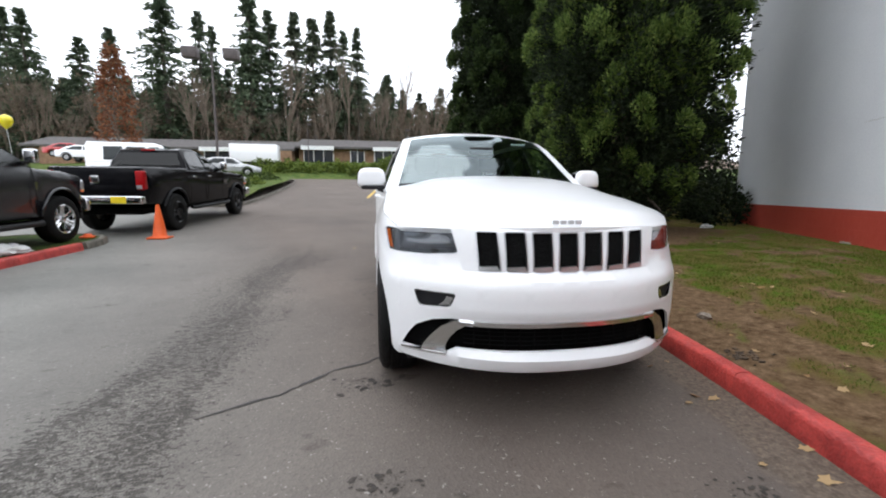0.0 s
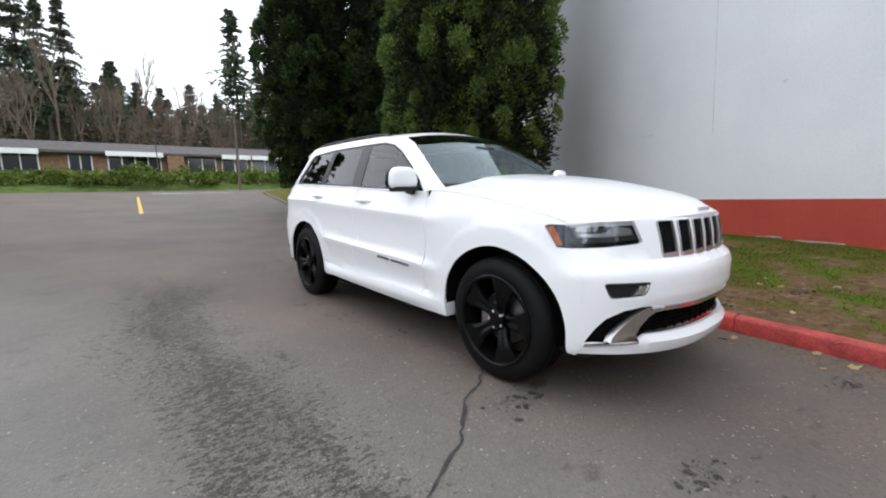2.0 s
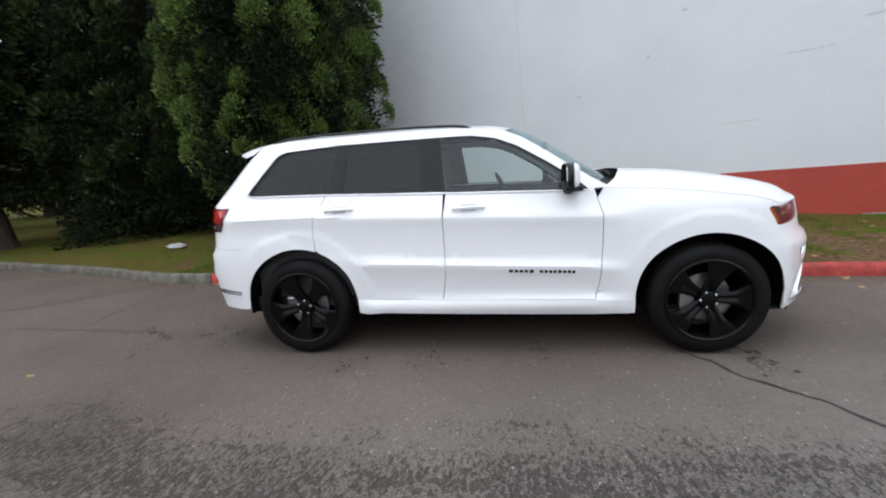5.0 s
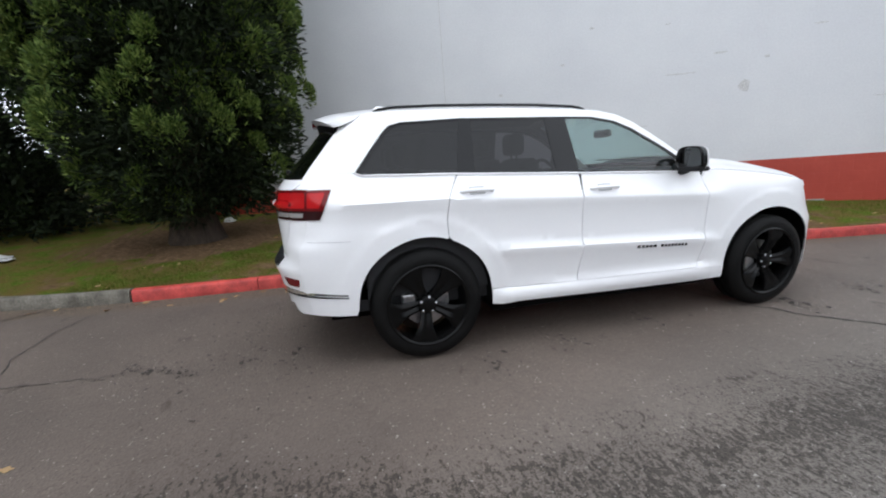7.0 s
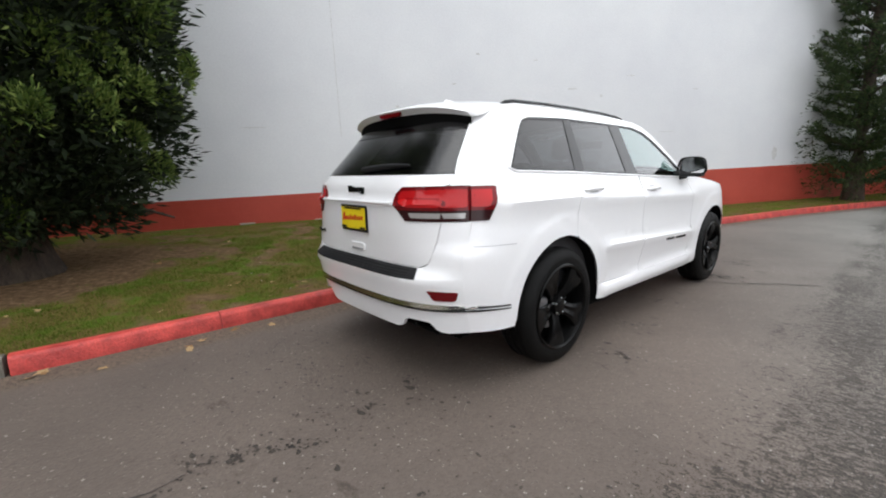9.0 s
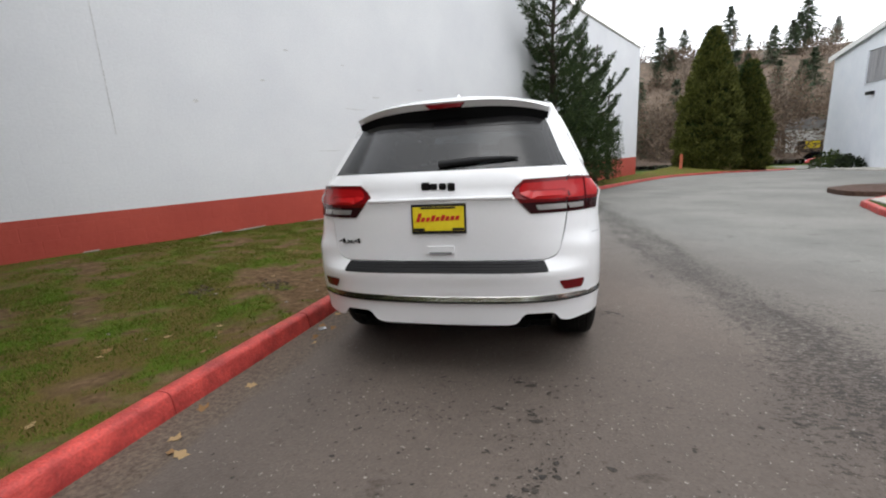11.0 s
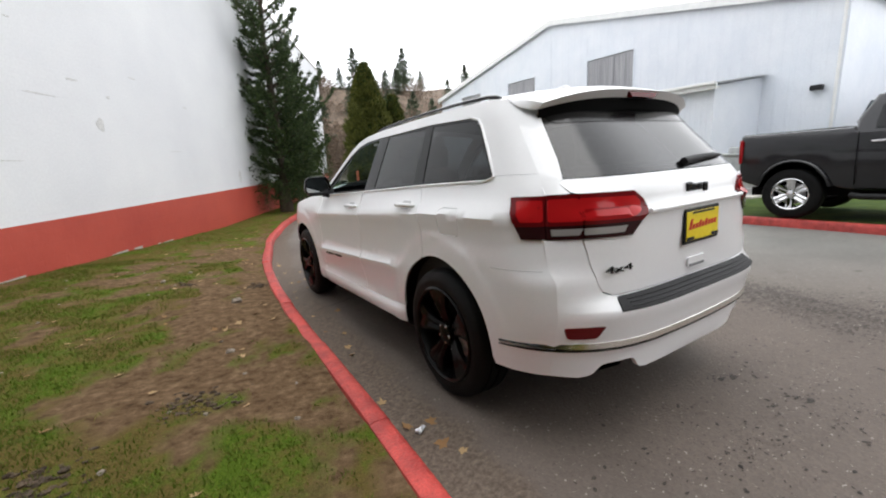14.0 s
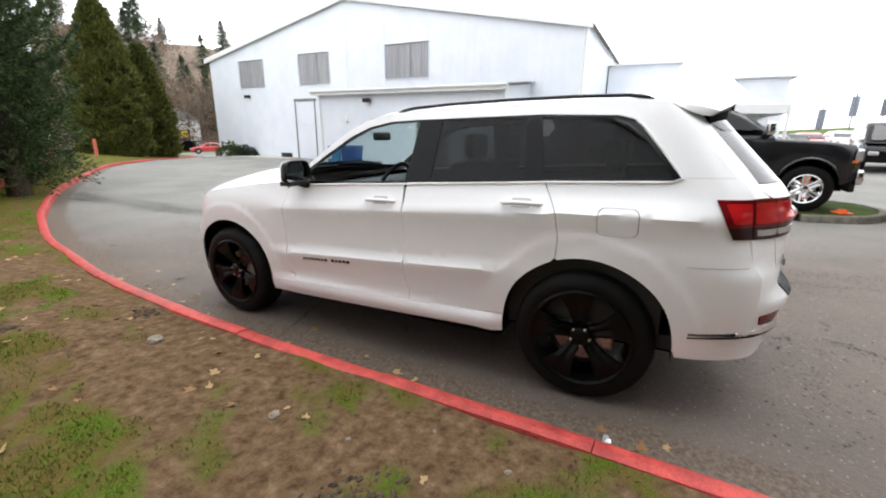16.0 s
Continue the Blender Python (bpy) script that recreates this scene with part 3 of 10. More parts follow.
# ---------------------------------------------------------------- kerbs
def kerb_run(parent, pts, length, material, left=True, height=0.128, width=0.135, gap=0.006):
    """Kerb stones laid end to end along a line of (x, y); the road lies on the line's left or right."""
    line = [Vector((p[0], p[1])) for p in pts]
    cum = [0.0]
    for a, b in zip(line, line[1:]):
        cum.append(cum[-1] + (b - a).length)
    at = lambda d: Vector((np.interp(d, cum, [p.x for p in line]), np.interp(d, cum, [p.y for p in line])))
    prof = [(0.0, -0.12), (0.004, 0.0), (0.016, height - 0.03), (0.028, height - 0.008), (0.048, height), (width - 0.03, height + 0.002), (width - 0.008, height - 0.006), (width, height - 0.03), (width, -0.12)]
    d = 0.0
    rng = random.Random(5)
    while d < cum[-1] - 0.2:
        e = min(d + length * rng.uniform(0.96, 1.04), cum[-1])
        n = max(2, int((e - d) / 0.3))
        bm = bmesh.new()
        rings = []
        jut, up = rng.uniform(-0.006, 0.006), rng.uniform(-0.004, 0.004)
        for k in range(n + 1):
            q = d + gap / 2 + (e - d - gap) * k / n
            p, t = at(q), (at(q + 0.05) - at(q - 0.05)).normalized()
            nrm = Vector((-t.y, t.x)) * (1 if left else -1)
            z = road_z(p.x, p.y)
            ring = []
            for o, h in prof:
                w = p - nrm * (o + jut)
                ring.append(bm.verts.new((w.x, w.y, z + h + up + (0.003 * noise.noise(Vector((w.x * 7, w.y * 7, h * 9))) if h > 0 else 0))))
            rings.append(ring)
        for a, b in zip(rings, rings[1:]):
            for i in range(len(prof) - 1):
                bm.faces.new((a[i], b[i], b[i + 1], a[i + 1]))
        bm.faces.new(rings[0]), bm.faces.new(rings[-1][::-1])
        bmesh.ops.recalc_face_normals(bm, faces=bm.faces)
        part("kerb_stone", bm, material, parent, smooth=50)
        d = e


kerb_red = empty("kerb_red", None, "red painted concrete kerb with worn joints", "kerb")
kerb_red["kind"] = "structure"
kerb_run(kerb_red, [(kerb_x(y), y) for y in np.arange(4.22, -40.0, -0.25)], 1.27, M_KERBRED, left=False)
kerb_bare = empty("kerb_bare", None, "weathered unpainted concrete kerb", "kerb")
kerb_bare["kind"] = "structure"
kerb_run(kerb_bare, [(kerb_x(y), y) for y in np.arange(4.24, 43.9, 0.25)], 1.9, M_KERBGREY, left=True)

# the western island, with its red kerb and a bare nose
ISLAND = [(-6.62, 5.35), (-6.22, 5.05), (-6.02, 4.55), (-5.98, 3.9), (-6.02, 2.2), (-6.32, 0.2), (-6.60, -2.8), (-7.05, -5.0), (-7.9, -6.9), (-9.3, -8.3), (-11.2, -9.2), (-13.2, -9.6), (-14.25, -9.7)]
ISLAND_BACK = [(-14.25, 1.5), (-11.0, 2.6), (-9.4, 3.6), (-8.6, 4.8), (-7.9, 5.35), (-7.2, 5.5)]
kerb_isle = empty("kerb_island", None, "red painted kerb round the grass island", "kerb")
kerb_isle["kind"] = "structure"
kerb_run(kerb_isle, dense(ISLAND[3:], 0.3, False), 1.3, M_KERBRED, left=True)
kerb_run(kerb_isle, dense(ISLAND_BACK[2:] + ISLAND[:4], 0.2, False), 1.3, M_KERBGREY, left=True)
isle_poly = [(x - 0.13, y) for x, y in ISLAND] + ISLAND_BACK
isle_bm = sheet(isle_poly, [], lambda x, y: (x, y, road_z(x, y) + 0.115 + 0.03 * fbm(x, y, 0.8, 4)), 0.45)
M_LAWN = surface("lawn", (0.030, 0.054, 0.012), (0.072, 0.105, 0.024), 2.5, 0.9, bump=0.9, bscale=90, fine=.5, spec=.1)
part("grass_island", isle_bm, M_LAWN, None, "green grass island with a dirt patch", 60, "lawn", "structure")

# planted strip further up on the west side
NORTH = [(-7.6, 12.9), (-6.5, 12.9), (-6.1, 13.4), (-6.1, 15), (-6.35, 19), (-6.9, 26), (-7.7, 33), (-8.6, 38.5), (-10, 40.5), (-14, 41.5)]
kerb_north = empty("kerb_north", None, "weathered concrete kerb round the planted bed", "kerb")
kerb_north["kind"] = "structure"
kerb_run(kerb_north, dense(NORTH, 0.4, False), 1.9, M_KERBGREY, left=False)
part("planting_bed", sheet([(x - 0.12, y) for x, y in NORTH] + [(-14, 30), (-9.5, 16)], [], lambda x, y: (x, y, road_z(x, y) + 0.12 + 0.35 * ease(0, 2, kerb_x(y) - x - 9)), 0.8), M_FARGRASS, None, "rough planted bed", 60, "planting bed", "structure")


# yellow lane dashes and the white stop line up the road
M_LANE = surface("worn_lane_paint", (0.55, 0.36, 0.05), (0.70, 0.48, 0.10), 9, 0.7, fine=.2)
M_STOP = surface("worn_white_paint", (0.45, 0.45, 0.43), (0.6, 0.6, 0.58), 9, 0.7, fine=.2)
def painted(name, poly, material, label):
    bm = sheet(poly, [], lambda x, y: (x, y, road_z(x, y) + 0.006), 0.5)
    part(name, bm, material, None, label, category="road marking", kind="structure")
painted("lane_dash", [(-1.40, 17.4), (-1.26, 17.4), (-0.34, 32.5), (-0.48, 32.5)], M_LANE, "worn yellow lane line on the asphalt")
painted("stop_line", [(1.0, 38.6), (6.8, 37.6), (6.9, 38.1), (1.0, 39.2)], M_STOP, "worn white stop line on the asphalt")


# cracks filled with dark grit
def crack(pts, w, seed, label="dark crack in the asphalt"):
    rng = random.Random(seed)
    line = dense(pts, 0.045, False)
    verts, faces = [], []
    off = 0.0
    for i, (x, y) in enumerate(line):
        a, b = line[max(0, i - 1)], line[min(len(line) - 1, i + 1)]
        t = Vector((b[0] - a[0], b[1] - a[1])).normalized()
        n = Vector((-t.y, t.x))
        off = 0.72 * off + rng.uniform(-0.012, 0.012)
        hw = w * rng.uniform(0.45, 1.25) * (0.35 + 0.65 * math.sin(math.pi * min(1, max(0.03, (i + .5) / len(line))) ** 0.8) ** 0.5)
        for s in (-1, 1):
            q = Vector((x, y)) + n * (off + s * hw)
            verts.append((q.x, q.y, road_z(q.x, q.y) + 0.004))
    faces = [(2 * i, 2 * i + 1, 2 * i + 3, 2 * i + 2) for i in range(len(line) - 1)]
    raw("crack", verts, faces, M_TAR, None, label, False, "crack", "structure")


crack([(-0.85, -1.30), (-1.00, -1.42), (-1.22, -1.50), (-1.52, -1.80), (-1.90, -1.98)], 0.011, 3)
crack([(-0.9, -1.30), (0.3, -1.0), (1.3, -0.7)], 0.008, 4)
crack([(-0.30, 5.2), (-0.35, 4.70), (-0.37, 4.30), (-0.39, 4.02), (-0.43, 3.55)], 0.005, 6)
crack([(-0.32, 4.36), (0.2, 4.50), (0.71, 4.51), (1.20, 4.40)], 0.006, 7)
crack([(1.60, 4.95), (0.9, 5.6), (0.2, 6.4), (-0.6, 7.8)], 0.012, 8)


# loose dark grit and drips on the asphalt
M_STAIN = surface("oily_grit", (0.018, 0.014, 0.011), (0.050, 0.040, 0.032), 18, 0.75, bump=.4, bscale=80, fine=.3)
def grit_field(label, places, seed):
    """One spread of flat flecks: each place is x, y, spread along x and y, count, largest half length."""
    rng = random.Random(seed)
    verts, faces = [], []
    for x, y, sx, sy, count, most in places:
        for _ in range(count):
            cx, cy = rng.gauss(x, sx), rng.gauss(y, sy)
            if cx > kerb_x(cy) - 0.03:
                continue
            w = most * (0.10 + 0.90 * rng.random() ** 5.0)
            h, turn, n = w * rng.uniform(.35, .8), rng.gauss(0.3, .6), 7
            base = len(verts)
            for k in range(n):
                a = 2 * math.pi * k / n
                r = rng.uniform(.55, 1.2)
                p, q = w * r * math.cos(a), h * r * math.sin(a)
                px, py = cx + p * math.cos(turn) - q * math.sin(turn), cy + p * math.sin(turn) + q * math.cos(turn)
                verts.append((px, py, road_z(px, py) + 0.003))
            verts.append((cx, cy, road_z(cx, cy) + 0.003 + 0.12 * h))
            faces += [(base + k, base + (k + 1) % n, base + n) for k in range(n)]
    raw("dark_grit", verts, faces, M_STAIN, None, label, True, "grit", "stuff")


# drips, with extra flecks by the bumper that stand in for its shade
grit_field("dark oily grit, drips and shade flecks behind the parked car", ((-0.1, 2.55, .55, .20, 420, .017), (-0.35, 3.05, .7, .35, 240, .016), (0.5, 2.9, .35, .3, 150, .016), (-1.1, 3.2, .6, .4, 70, .016),
                                                               (-0.45, 3.4, .06, .35, 110, .016), (0.1, 2.75, .16, .10, 150, .016), (-0.5, 2.85, .12, .10, 110, .016)), 11)
grit_field("dark damp flecks in front of the parked car", ((-1.02, -1.75, .10, .07, 80, .035), (-0.93, -2.62, .07, .035, 70, .035), (-1.0, -2.84, .09, .035, 60, .035), (-0.85, -2.95, .05, .03, 16, .025), (0.53, -2.9, .08, .04, 50, .03),
                                                            (-0.25, -3.9, .10, .06, 30, .03), (-0.9, -.35, .12, .04, 30, .03)), 12)
grit_field("dark oil spots behind the parked car", ((-0.35, 3.49, .035, .05, 26, .035), (-0.83, 3.03, .02, .02, 8, .03), (-0.52, 2.70, .025, .025, 12, .04), (-0.62, 2.62, .03, .03, 8, .03), (-0.46, 2.33, .05, .03, 18, .05),
                                                     (-0.70, 2.85, .12, .02, 16, .02), (-0.60, 2.45, .06, .04, 10, .03))
           + tuple((-0.35 - 0.032 * k - .02 * math.sin(k), 3.52 - 0.065 * k, .016, .030, 22, .022) for k in range(9)), 14)
grit_field("dark damp flecks beside the parked car", ((-1.05, 0.45, .08, .05, 34, .035), (-1.12, 1.05, .12, .06, 46, .035), (-1.5, 2.5, .2, .2, 60, .022), (-1.9, 3.3, .3, .3, 60, .022)), 13)


# ---------------------------------------------------------------- the painted block building
def block_wall_material(name, a, b, bump):
    m = surface(name, a, b, 0.5, 0.6, fine=0.03, bscale=30)
    nt = m.node_tree
    p = nt.nodes["Principled BSDF"]
    tc = nt.nodes.new("ShaderNodeTexCoord")
    br = nt.nodes.new("ShaderNodeTexBrick")
    br.inputs["Scale"].default_value = 1.0
    br.inputs["Brick Width"].default_value, br.inputs["Row Height"].default_value = 0.40, 0.20
    br.inputs["Mortar Size"].default_value, br.inputs["Mortar Smooth"].default_value = 0.006, 0.6
    br.inputs["Color1"].default_value = br.inputs["Color2"].default_value = (1, 1, 1, 1)
    br.inputs["Mortar"].default_value = (0, 0, 0, 1)
    nt.links.new(tc.outputs["Object"], br.inputs["Vector"])
    n = node(nt, "ShaderNodeTexNoise", Scale=9.0, Detail=5.0)
    nt.links.new(tc.outputs["Object"], n.inputs["Vector"])
    mu = nt.nodes.new("ShaderNodeMath")
    mu.operation = "MULTIPLY_ADD"
    nt.links.new(br.outputs["Color"], mu.inputs[0])
    mu.inputs[1].default_value = 0.5
    nt.links.new(n.outputs["Fac"], mu.inputs[2])
    bp = node(nt, "ShaderNodeBump", Strength=bump, Distance=0.012)
    nt.links.new(mu.outputs[0], bp.inputs["Height"])
    nt.links.new(bp.outputs[0], p.inputs["Normal"])
    return m


M_WALLWHITE = block_wall_material("white_painted_block", (0.70, 0.71, 0.73), (0.76, 0.77, 0.78), 0.16)
M_WALLRED = block_wall_material("red_painted_block", (0.38, 0.046, 0.028), (0.48, 0.072, 0.044), 0.45)
WALL_TOP, BAND_TOP = 7.5, 0.90
w0, w1 = Vector((wall_x(5.6), 5.6, 0)), Vector((wall_x(-25.5), -25.5, 0))
along = (w1 - w0).normalized()
wall_len = (w1 - w0).length
# local x runs along the face, local y is up and local z looks out at the road
face = Matrix((along.to_4d(), Vector((0, 0, 1, 0)), along.cross(Vector((0, 0, 1))).to_4d(), Vector((0, 0, 0, 1)))).transposed()
for r_ in range(3):
    face[r_][3] = w0[r_]
face[3][0] = face[3][1] = face[3][2] = 0.0
out_sign = 1 if (face.to_3x3() @ Vector((0, 0, 1))).x < 0 else -1
wall = part("wall_east", boxed((0, BAND_TOP, -0.35 if out_sign > 0 else 0), (wall_len, WALL_TOP, 0 if out_sign > 0 else 0.35)), M_WALLWHITE, None,
            "tall white painted concrete block wall", category="wall", kind="structure")
wall.matrix_world = face
band = part("wall_band", boxed((-0.004, -0.8, -0.35 if out_sign > 0 else -0.004), (wall_len, BAND_TOP, 0.004 if out_sign > 0 else 0.35)), M_WALLRED, None,
            "red painted band along the foot of the wall", category="wall", kind="structure")
band.matrix_world = face
cop = part("coping", boxed((-0.05, WALL_TOP, -0.42 if out_sign > 0 else -0.05), (wall_len, WALL_TOP + 0.09, 0.05 if out_sign > 0 else 0.42), 0.01), M_CONCRETE, None, "metal coping along the wall top", category="trim", kind="structure")
cop.matrix_world = face
# the end of the building turns away from the road, behind the trees
end_ = part("wall_north", boxed((-0.35, -0.8, -14.0) if out_sign > 0 else (-0.35, -0.8, 0.36), (0.0, WALL_TOP, -0.36) if out_sign > 0 else (0, WALL_TOP, 14)), M_WALLWHITE, None,
            "white painted block end wall", category="wall", kind="structure")
end_.matrix_world = face
# scars in the paint
M_SCAR = surface("bare_patch", (0.56, 0.56, 0.55), (0.68, 0.68, 0.67), 20, 0.8, bump=.5, bscale=60)
def scar(y, z, w, h, seed, round_=True):
    rng = random.Random(seed)
    d = (wall_x(y) - w0.x) / along.x
    pts = [(d + w * rng.uniform(.7, 1.1) * math.cos(a), z + h * rng.uniform(.7, 1.1) * math.sin(a)) for a in np.linspace(0, 2 * math.pi, 13)[:-1]]
    bm = sheet(pts, [], lambda a, b: (a, b, 0.004 * out_sign), 0.1, (0, 0, -0.004 * out_sign), out_sign < 0)
    o = part("paint_scar", bm, M_SCAR, wall)
for k, (y, z, w, h) in enumerate(((-5.6, 2.28, .10, .12), (-5.2, 2.9, .14, .02), (-5.9, 2.75, .05, .03), (-4.6, 2.6, .3, .012), (-1.6, 2.55, .05, .03), (-6.6, 3.2, .12, .015), (-3.2, 3.6, .06, .02), (-8.3, 2.9, .10, .015),
                                  (-10.8, 1.25, .10, .20), (-4.4, 3.5, .07, .012), (-2.7, 3.0, .05, .02), (-7.6, 1.9, .25, .01), (0.9, 2.2, .3, .01), (-3.9, 1.7, .35, .008))):
    scar(y, z, w, h, 100 + k)
def seam(y, z0, z1):
    d = (wall_x(y) - w0.x) / along.x
    o = part("wall_joint", boxed((d - 0.006, z0, -0.004), (d + 0.006, z1, 0.004)), M_SCAR, wall)
seam(-0.55, 2.0, 7.4)
# chips along the foot of the red band
for k in range(16):
    rr = random.Random(300 + k)
    y = rr.uniform(-7, 1.5)
    d = (wall_x(y) - w0.x) / along.x
    zb = curve(WALL_BASE, y)
    w = rr.uniform(.05, .22)
    o = part("paint_chip", boxed((d - w, zb - 0.02, 0.003), (d + w, zb + rr.uniform(.012, .04), 0.007), 0.001, 1) if out_sign > 0 else boxed((d - w, zb - 0.02, -0.007), (d + w, zb + rr.uniform(.012, .04), -0.003), 0.001, 1), M_CONCRETE, band)
# ---------------------------------------------------------------- the white sport utility vehicle
# its own axes: front towards -y, right side at -x, wheels on z = 0
HUB_F, HUB_R, HUB_Z, TYRE_R = -1.4575, 1.4575, 0.385, 0.385

WIDE = [(0.26, .885), (0.31, .920), (0.36, .944), (0.405, .942), (0.425, .930), (0.45, .912), (0.52, .918), (0.62, .934), (0.675, .951), (0.695, .952), (0.735, .922),
        (0.85, .918), (0.97, .924), (1.025, .936), (1.045, .933), (1.075, .912), (1.13, .884), (1.20, .853), (1.27, .822), (1.40, .768), (1.60, .682), (1.675, .640), (1.72, .60)]
FRONT_Y = [(0.26, -2.27), (0.30, -2.33), (0.36, -2.345), (0.40, -2.31), (0.55, -2.325), (0.60, -2.355), (0.72, -2.36), (0.765, -2.345), (0.80, -2.295),
           (0.90, -2.285), (1.0, -2.265), (1.07, -2.22)]
CORNER_FY = [(0.26, -1.93), (0.32, -1.985), (0.5, -2.0), (0.72, -1.995), (0.78, -1.96), (0.86, -1.925), (1.0, -1.89), (1.07, -1.85)]
CORNER_FX = 0.82
REAR_Y = [(0.30, 2.33), (0.36, 2.385), (0.50, 2.405), (0.52, 2.425), (0.62, 2.445), (0.655, 2.462), (0.685, 2.464), (0.697, 2.455), (0.738, 2.392), (0.80, 2.395), (0.95, 2.41), (1.07, 2.415), (1.095, 2.425),
          (1.115, 2.395), (1.20, 2.385), (1.25, 2.345), (1.60, 2.03), (1.68, 1.95)]
CORNER_RY = [(0.30, 2.12), (0.36, 2.19), (0.50, 2.225), (0.66, 2.255), (0.82, 2.25), (0.88, 2.205), (1.0, 2.185), (1.2, 2.165), (1.26, 2.12), (1.60, 1.83), (1.68, 1.76)]
CORNER_RX = [(0.3, 0.82), (0.9, 0.82), (1.2, 0.79), (1.26, 0.762), (1.6, 0.648), (1.68, 0.616)]


CALM = [(0.26, .885), (0.32, .908), (0.40, .916), (0.55, .924), (0.75, .929), (0.90, .928), (0.98, .922), (1.04, .909), (1.09, .890), (1.14, .868), (1.20, .848), (1.27, .822),
        (1.40, .768), (1.60, .682), (1.675, .640), (1.72, .60)]
FLARE = (0.586, 0.600)


def ring_line(hy, r):
    return [(hy + r * math.cos(a), 0.37 + r * math.sin(a) / 0.97) for a in np.linspace(0, math.pi, 33)]


def side_x(y, z):
    """Half width of the body at a place along it."""
    # the pressed lines run down a little towards the front
    tip = 0.045 * (y - 0.3) * ease(0.46, 0.62, z) * (1 - ease(1.08, 1.20, z))
    w = curve(WIDE, z - tip)
    if z < 0.46:
        w -= 0.010 * (ease(-0.62, -0.86, y) + ease(0.80, 1.0, y)) * ease(0.27, 0.36, z)
    # the creases fade out towards the wheels
    calm = ease(-0.70, -1.05, y) if y < 0 else ease(0.86, 1.04, y) * (1 - ease(0.74 + .16 * ease(1.2, 1.6, y), 0.80 + .18 * ease(1.2, 1.6, y), z))
    soft_w = curve(CALM, z)
    w += (soft_w - w) * calm
    # wheel flares: a flat raised band round each opening
    for hy in (HUB_F, HUB_R):
        r = math.hypot(y - hy, (z - 0.37) * 0.97)
        w += 0.0045 * (1 - ease(FLARE[0], FLARE[1], r)) if z < 1.05 else 0
    cf = curve(CORNER_FY, z)
    if y < -1.25 and z < 1.3:
        t = min(1.0, (-1.25 - y) / (-1.25 - cf))
        w -= (w - CORNER_FX) * t ** 6.5
    cr, cx = curve(CORNER_RY, z), curve(CORNER_RX, z)
    if y > 1.15:
        t = min(1.0, (y - 1.15) / (cr - 1.15))
        w -= (w - cx) * t ** 8.5
    return w


def front_y(x, z):
    f, c = curve(FRONT_Y, z), curve(CORNER_FY, z)
    return f + (c - f) * min(1.0, abs(x) / CORNER_FX) ** 2.5


def rear_y(x, z):
    f, c = curve(REAR_Y, z), curve(CORNER_RY, z)
    return f - (f - c) * min(1.0, abs(x) / curve(CORNER_RX, z)) ** 4.3


def arch(hy, r, z0, n=40, rz=None):
    """Wheel opening, from front to rear along its top."""
    rz = rz or r
    a0 = math.asin(max(-1, (z0 - 0.37) / rz))
    pts = []
    for k in range(n + 1):
        a = math.pi - a0 - (math.pi - 2 * a0) * k / n
        pts.append((hy + r * math.cos(a) * (1 + 0.05 * max(0, math.sin(2 * a) ** 2)), 0.37 + rz * math.sin(a)))
    return pts


ROOF_LINE = [(-0.80, 1.175), (-0.75, 1.205), (-0.58, 1.318), (-0.415, 1.440), (-0.25, 1.552), (-0.12, 1.612), (0.02, 1.645), (0.3, 1.665), (0.8, 1.676),
             (1.3, 1.676), (1.6, 1.672), (1.76, 1.655)]
HOOD_LINE = [(-1.885, 1.00), (-1.80, 1.035), (-1.70, 1.062), (-1.46, 1.105), (-1.08, 1.155), (-0.80, 1.175)]
WIN_FRONT = [(0.285, 1.218), (0.318, 1.592), (0.10, 1.585), (-0.07, 1.553), (-0.215, 1.490), (-0.44, 1.352), (-0.56, 1.265), (-0.655, 1.190), (-0.62, 1.183)]
WIN_MID = [(1.072, 1.252), (1.045, 1.598), (0.485, 1.598), (0.468, 1.234)]
WIN_REAR = [(1.832, 1.279), (1.745, 1.392), (1.655, 1.505), (1.60, 1.556), (1.53, 1.580), (1.128, 1.598), (1.19, 1.258)]
BAND = [(-0.70, 1.172), (0.28, 1.208), (1.19, 1.248), (1.83, 1.270), (1.862, 1.284), (1.76, 1.415), (1.66, 1.53), (1.615, 1.573), (1.54, 1.593), (1.12, 1.612), (0.32, 1.606),
        (0.09, 1.600), (-0.085, 1.567), (-0.23, 1.505), (-0.45, 1.368), (-0.60, 1.262)]
SEAM_FENDER = [(-0.735, 1.185), (-0.755, 1.11), (-0.783, 1.0), (-0.782, 0.81), (-0.76, 0.55), (-0.73, 0.415)]
SEAM_DOORS = [(0.30, 1.21), (0.308, 1.0), (0.307, 0.64), (0.342, 0.43)]
SEAM_REAR = [(1.195, 1.25), (1.24, 1.17), (1.284, 1.09), (1.304, 0.95), (1.296, 0.835)]
FUEL = rounded([(1.50, 1.13), (1.50, 0.985), (1.70, 0.985), (1.70, 1.13)], 0.04)


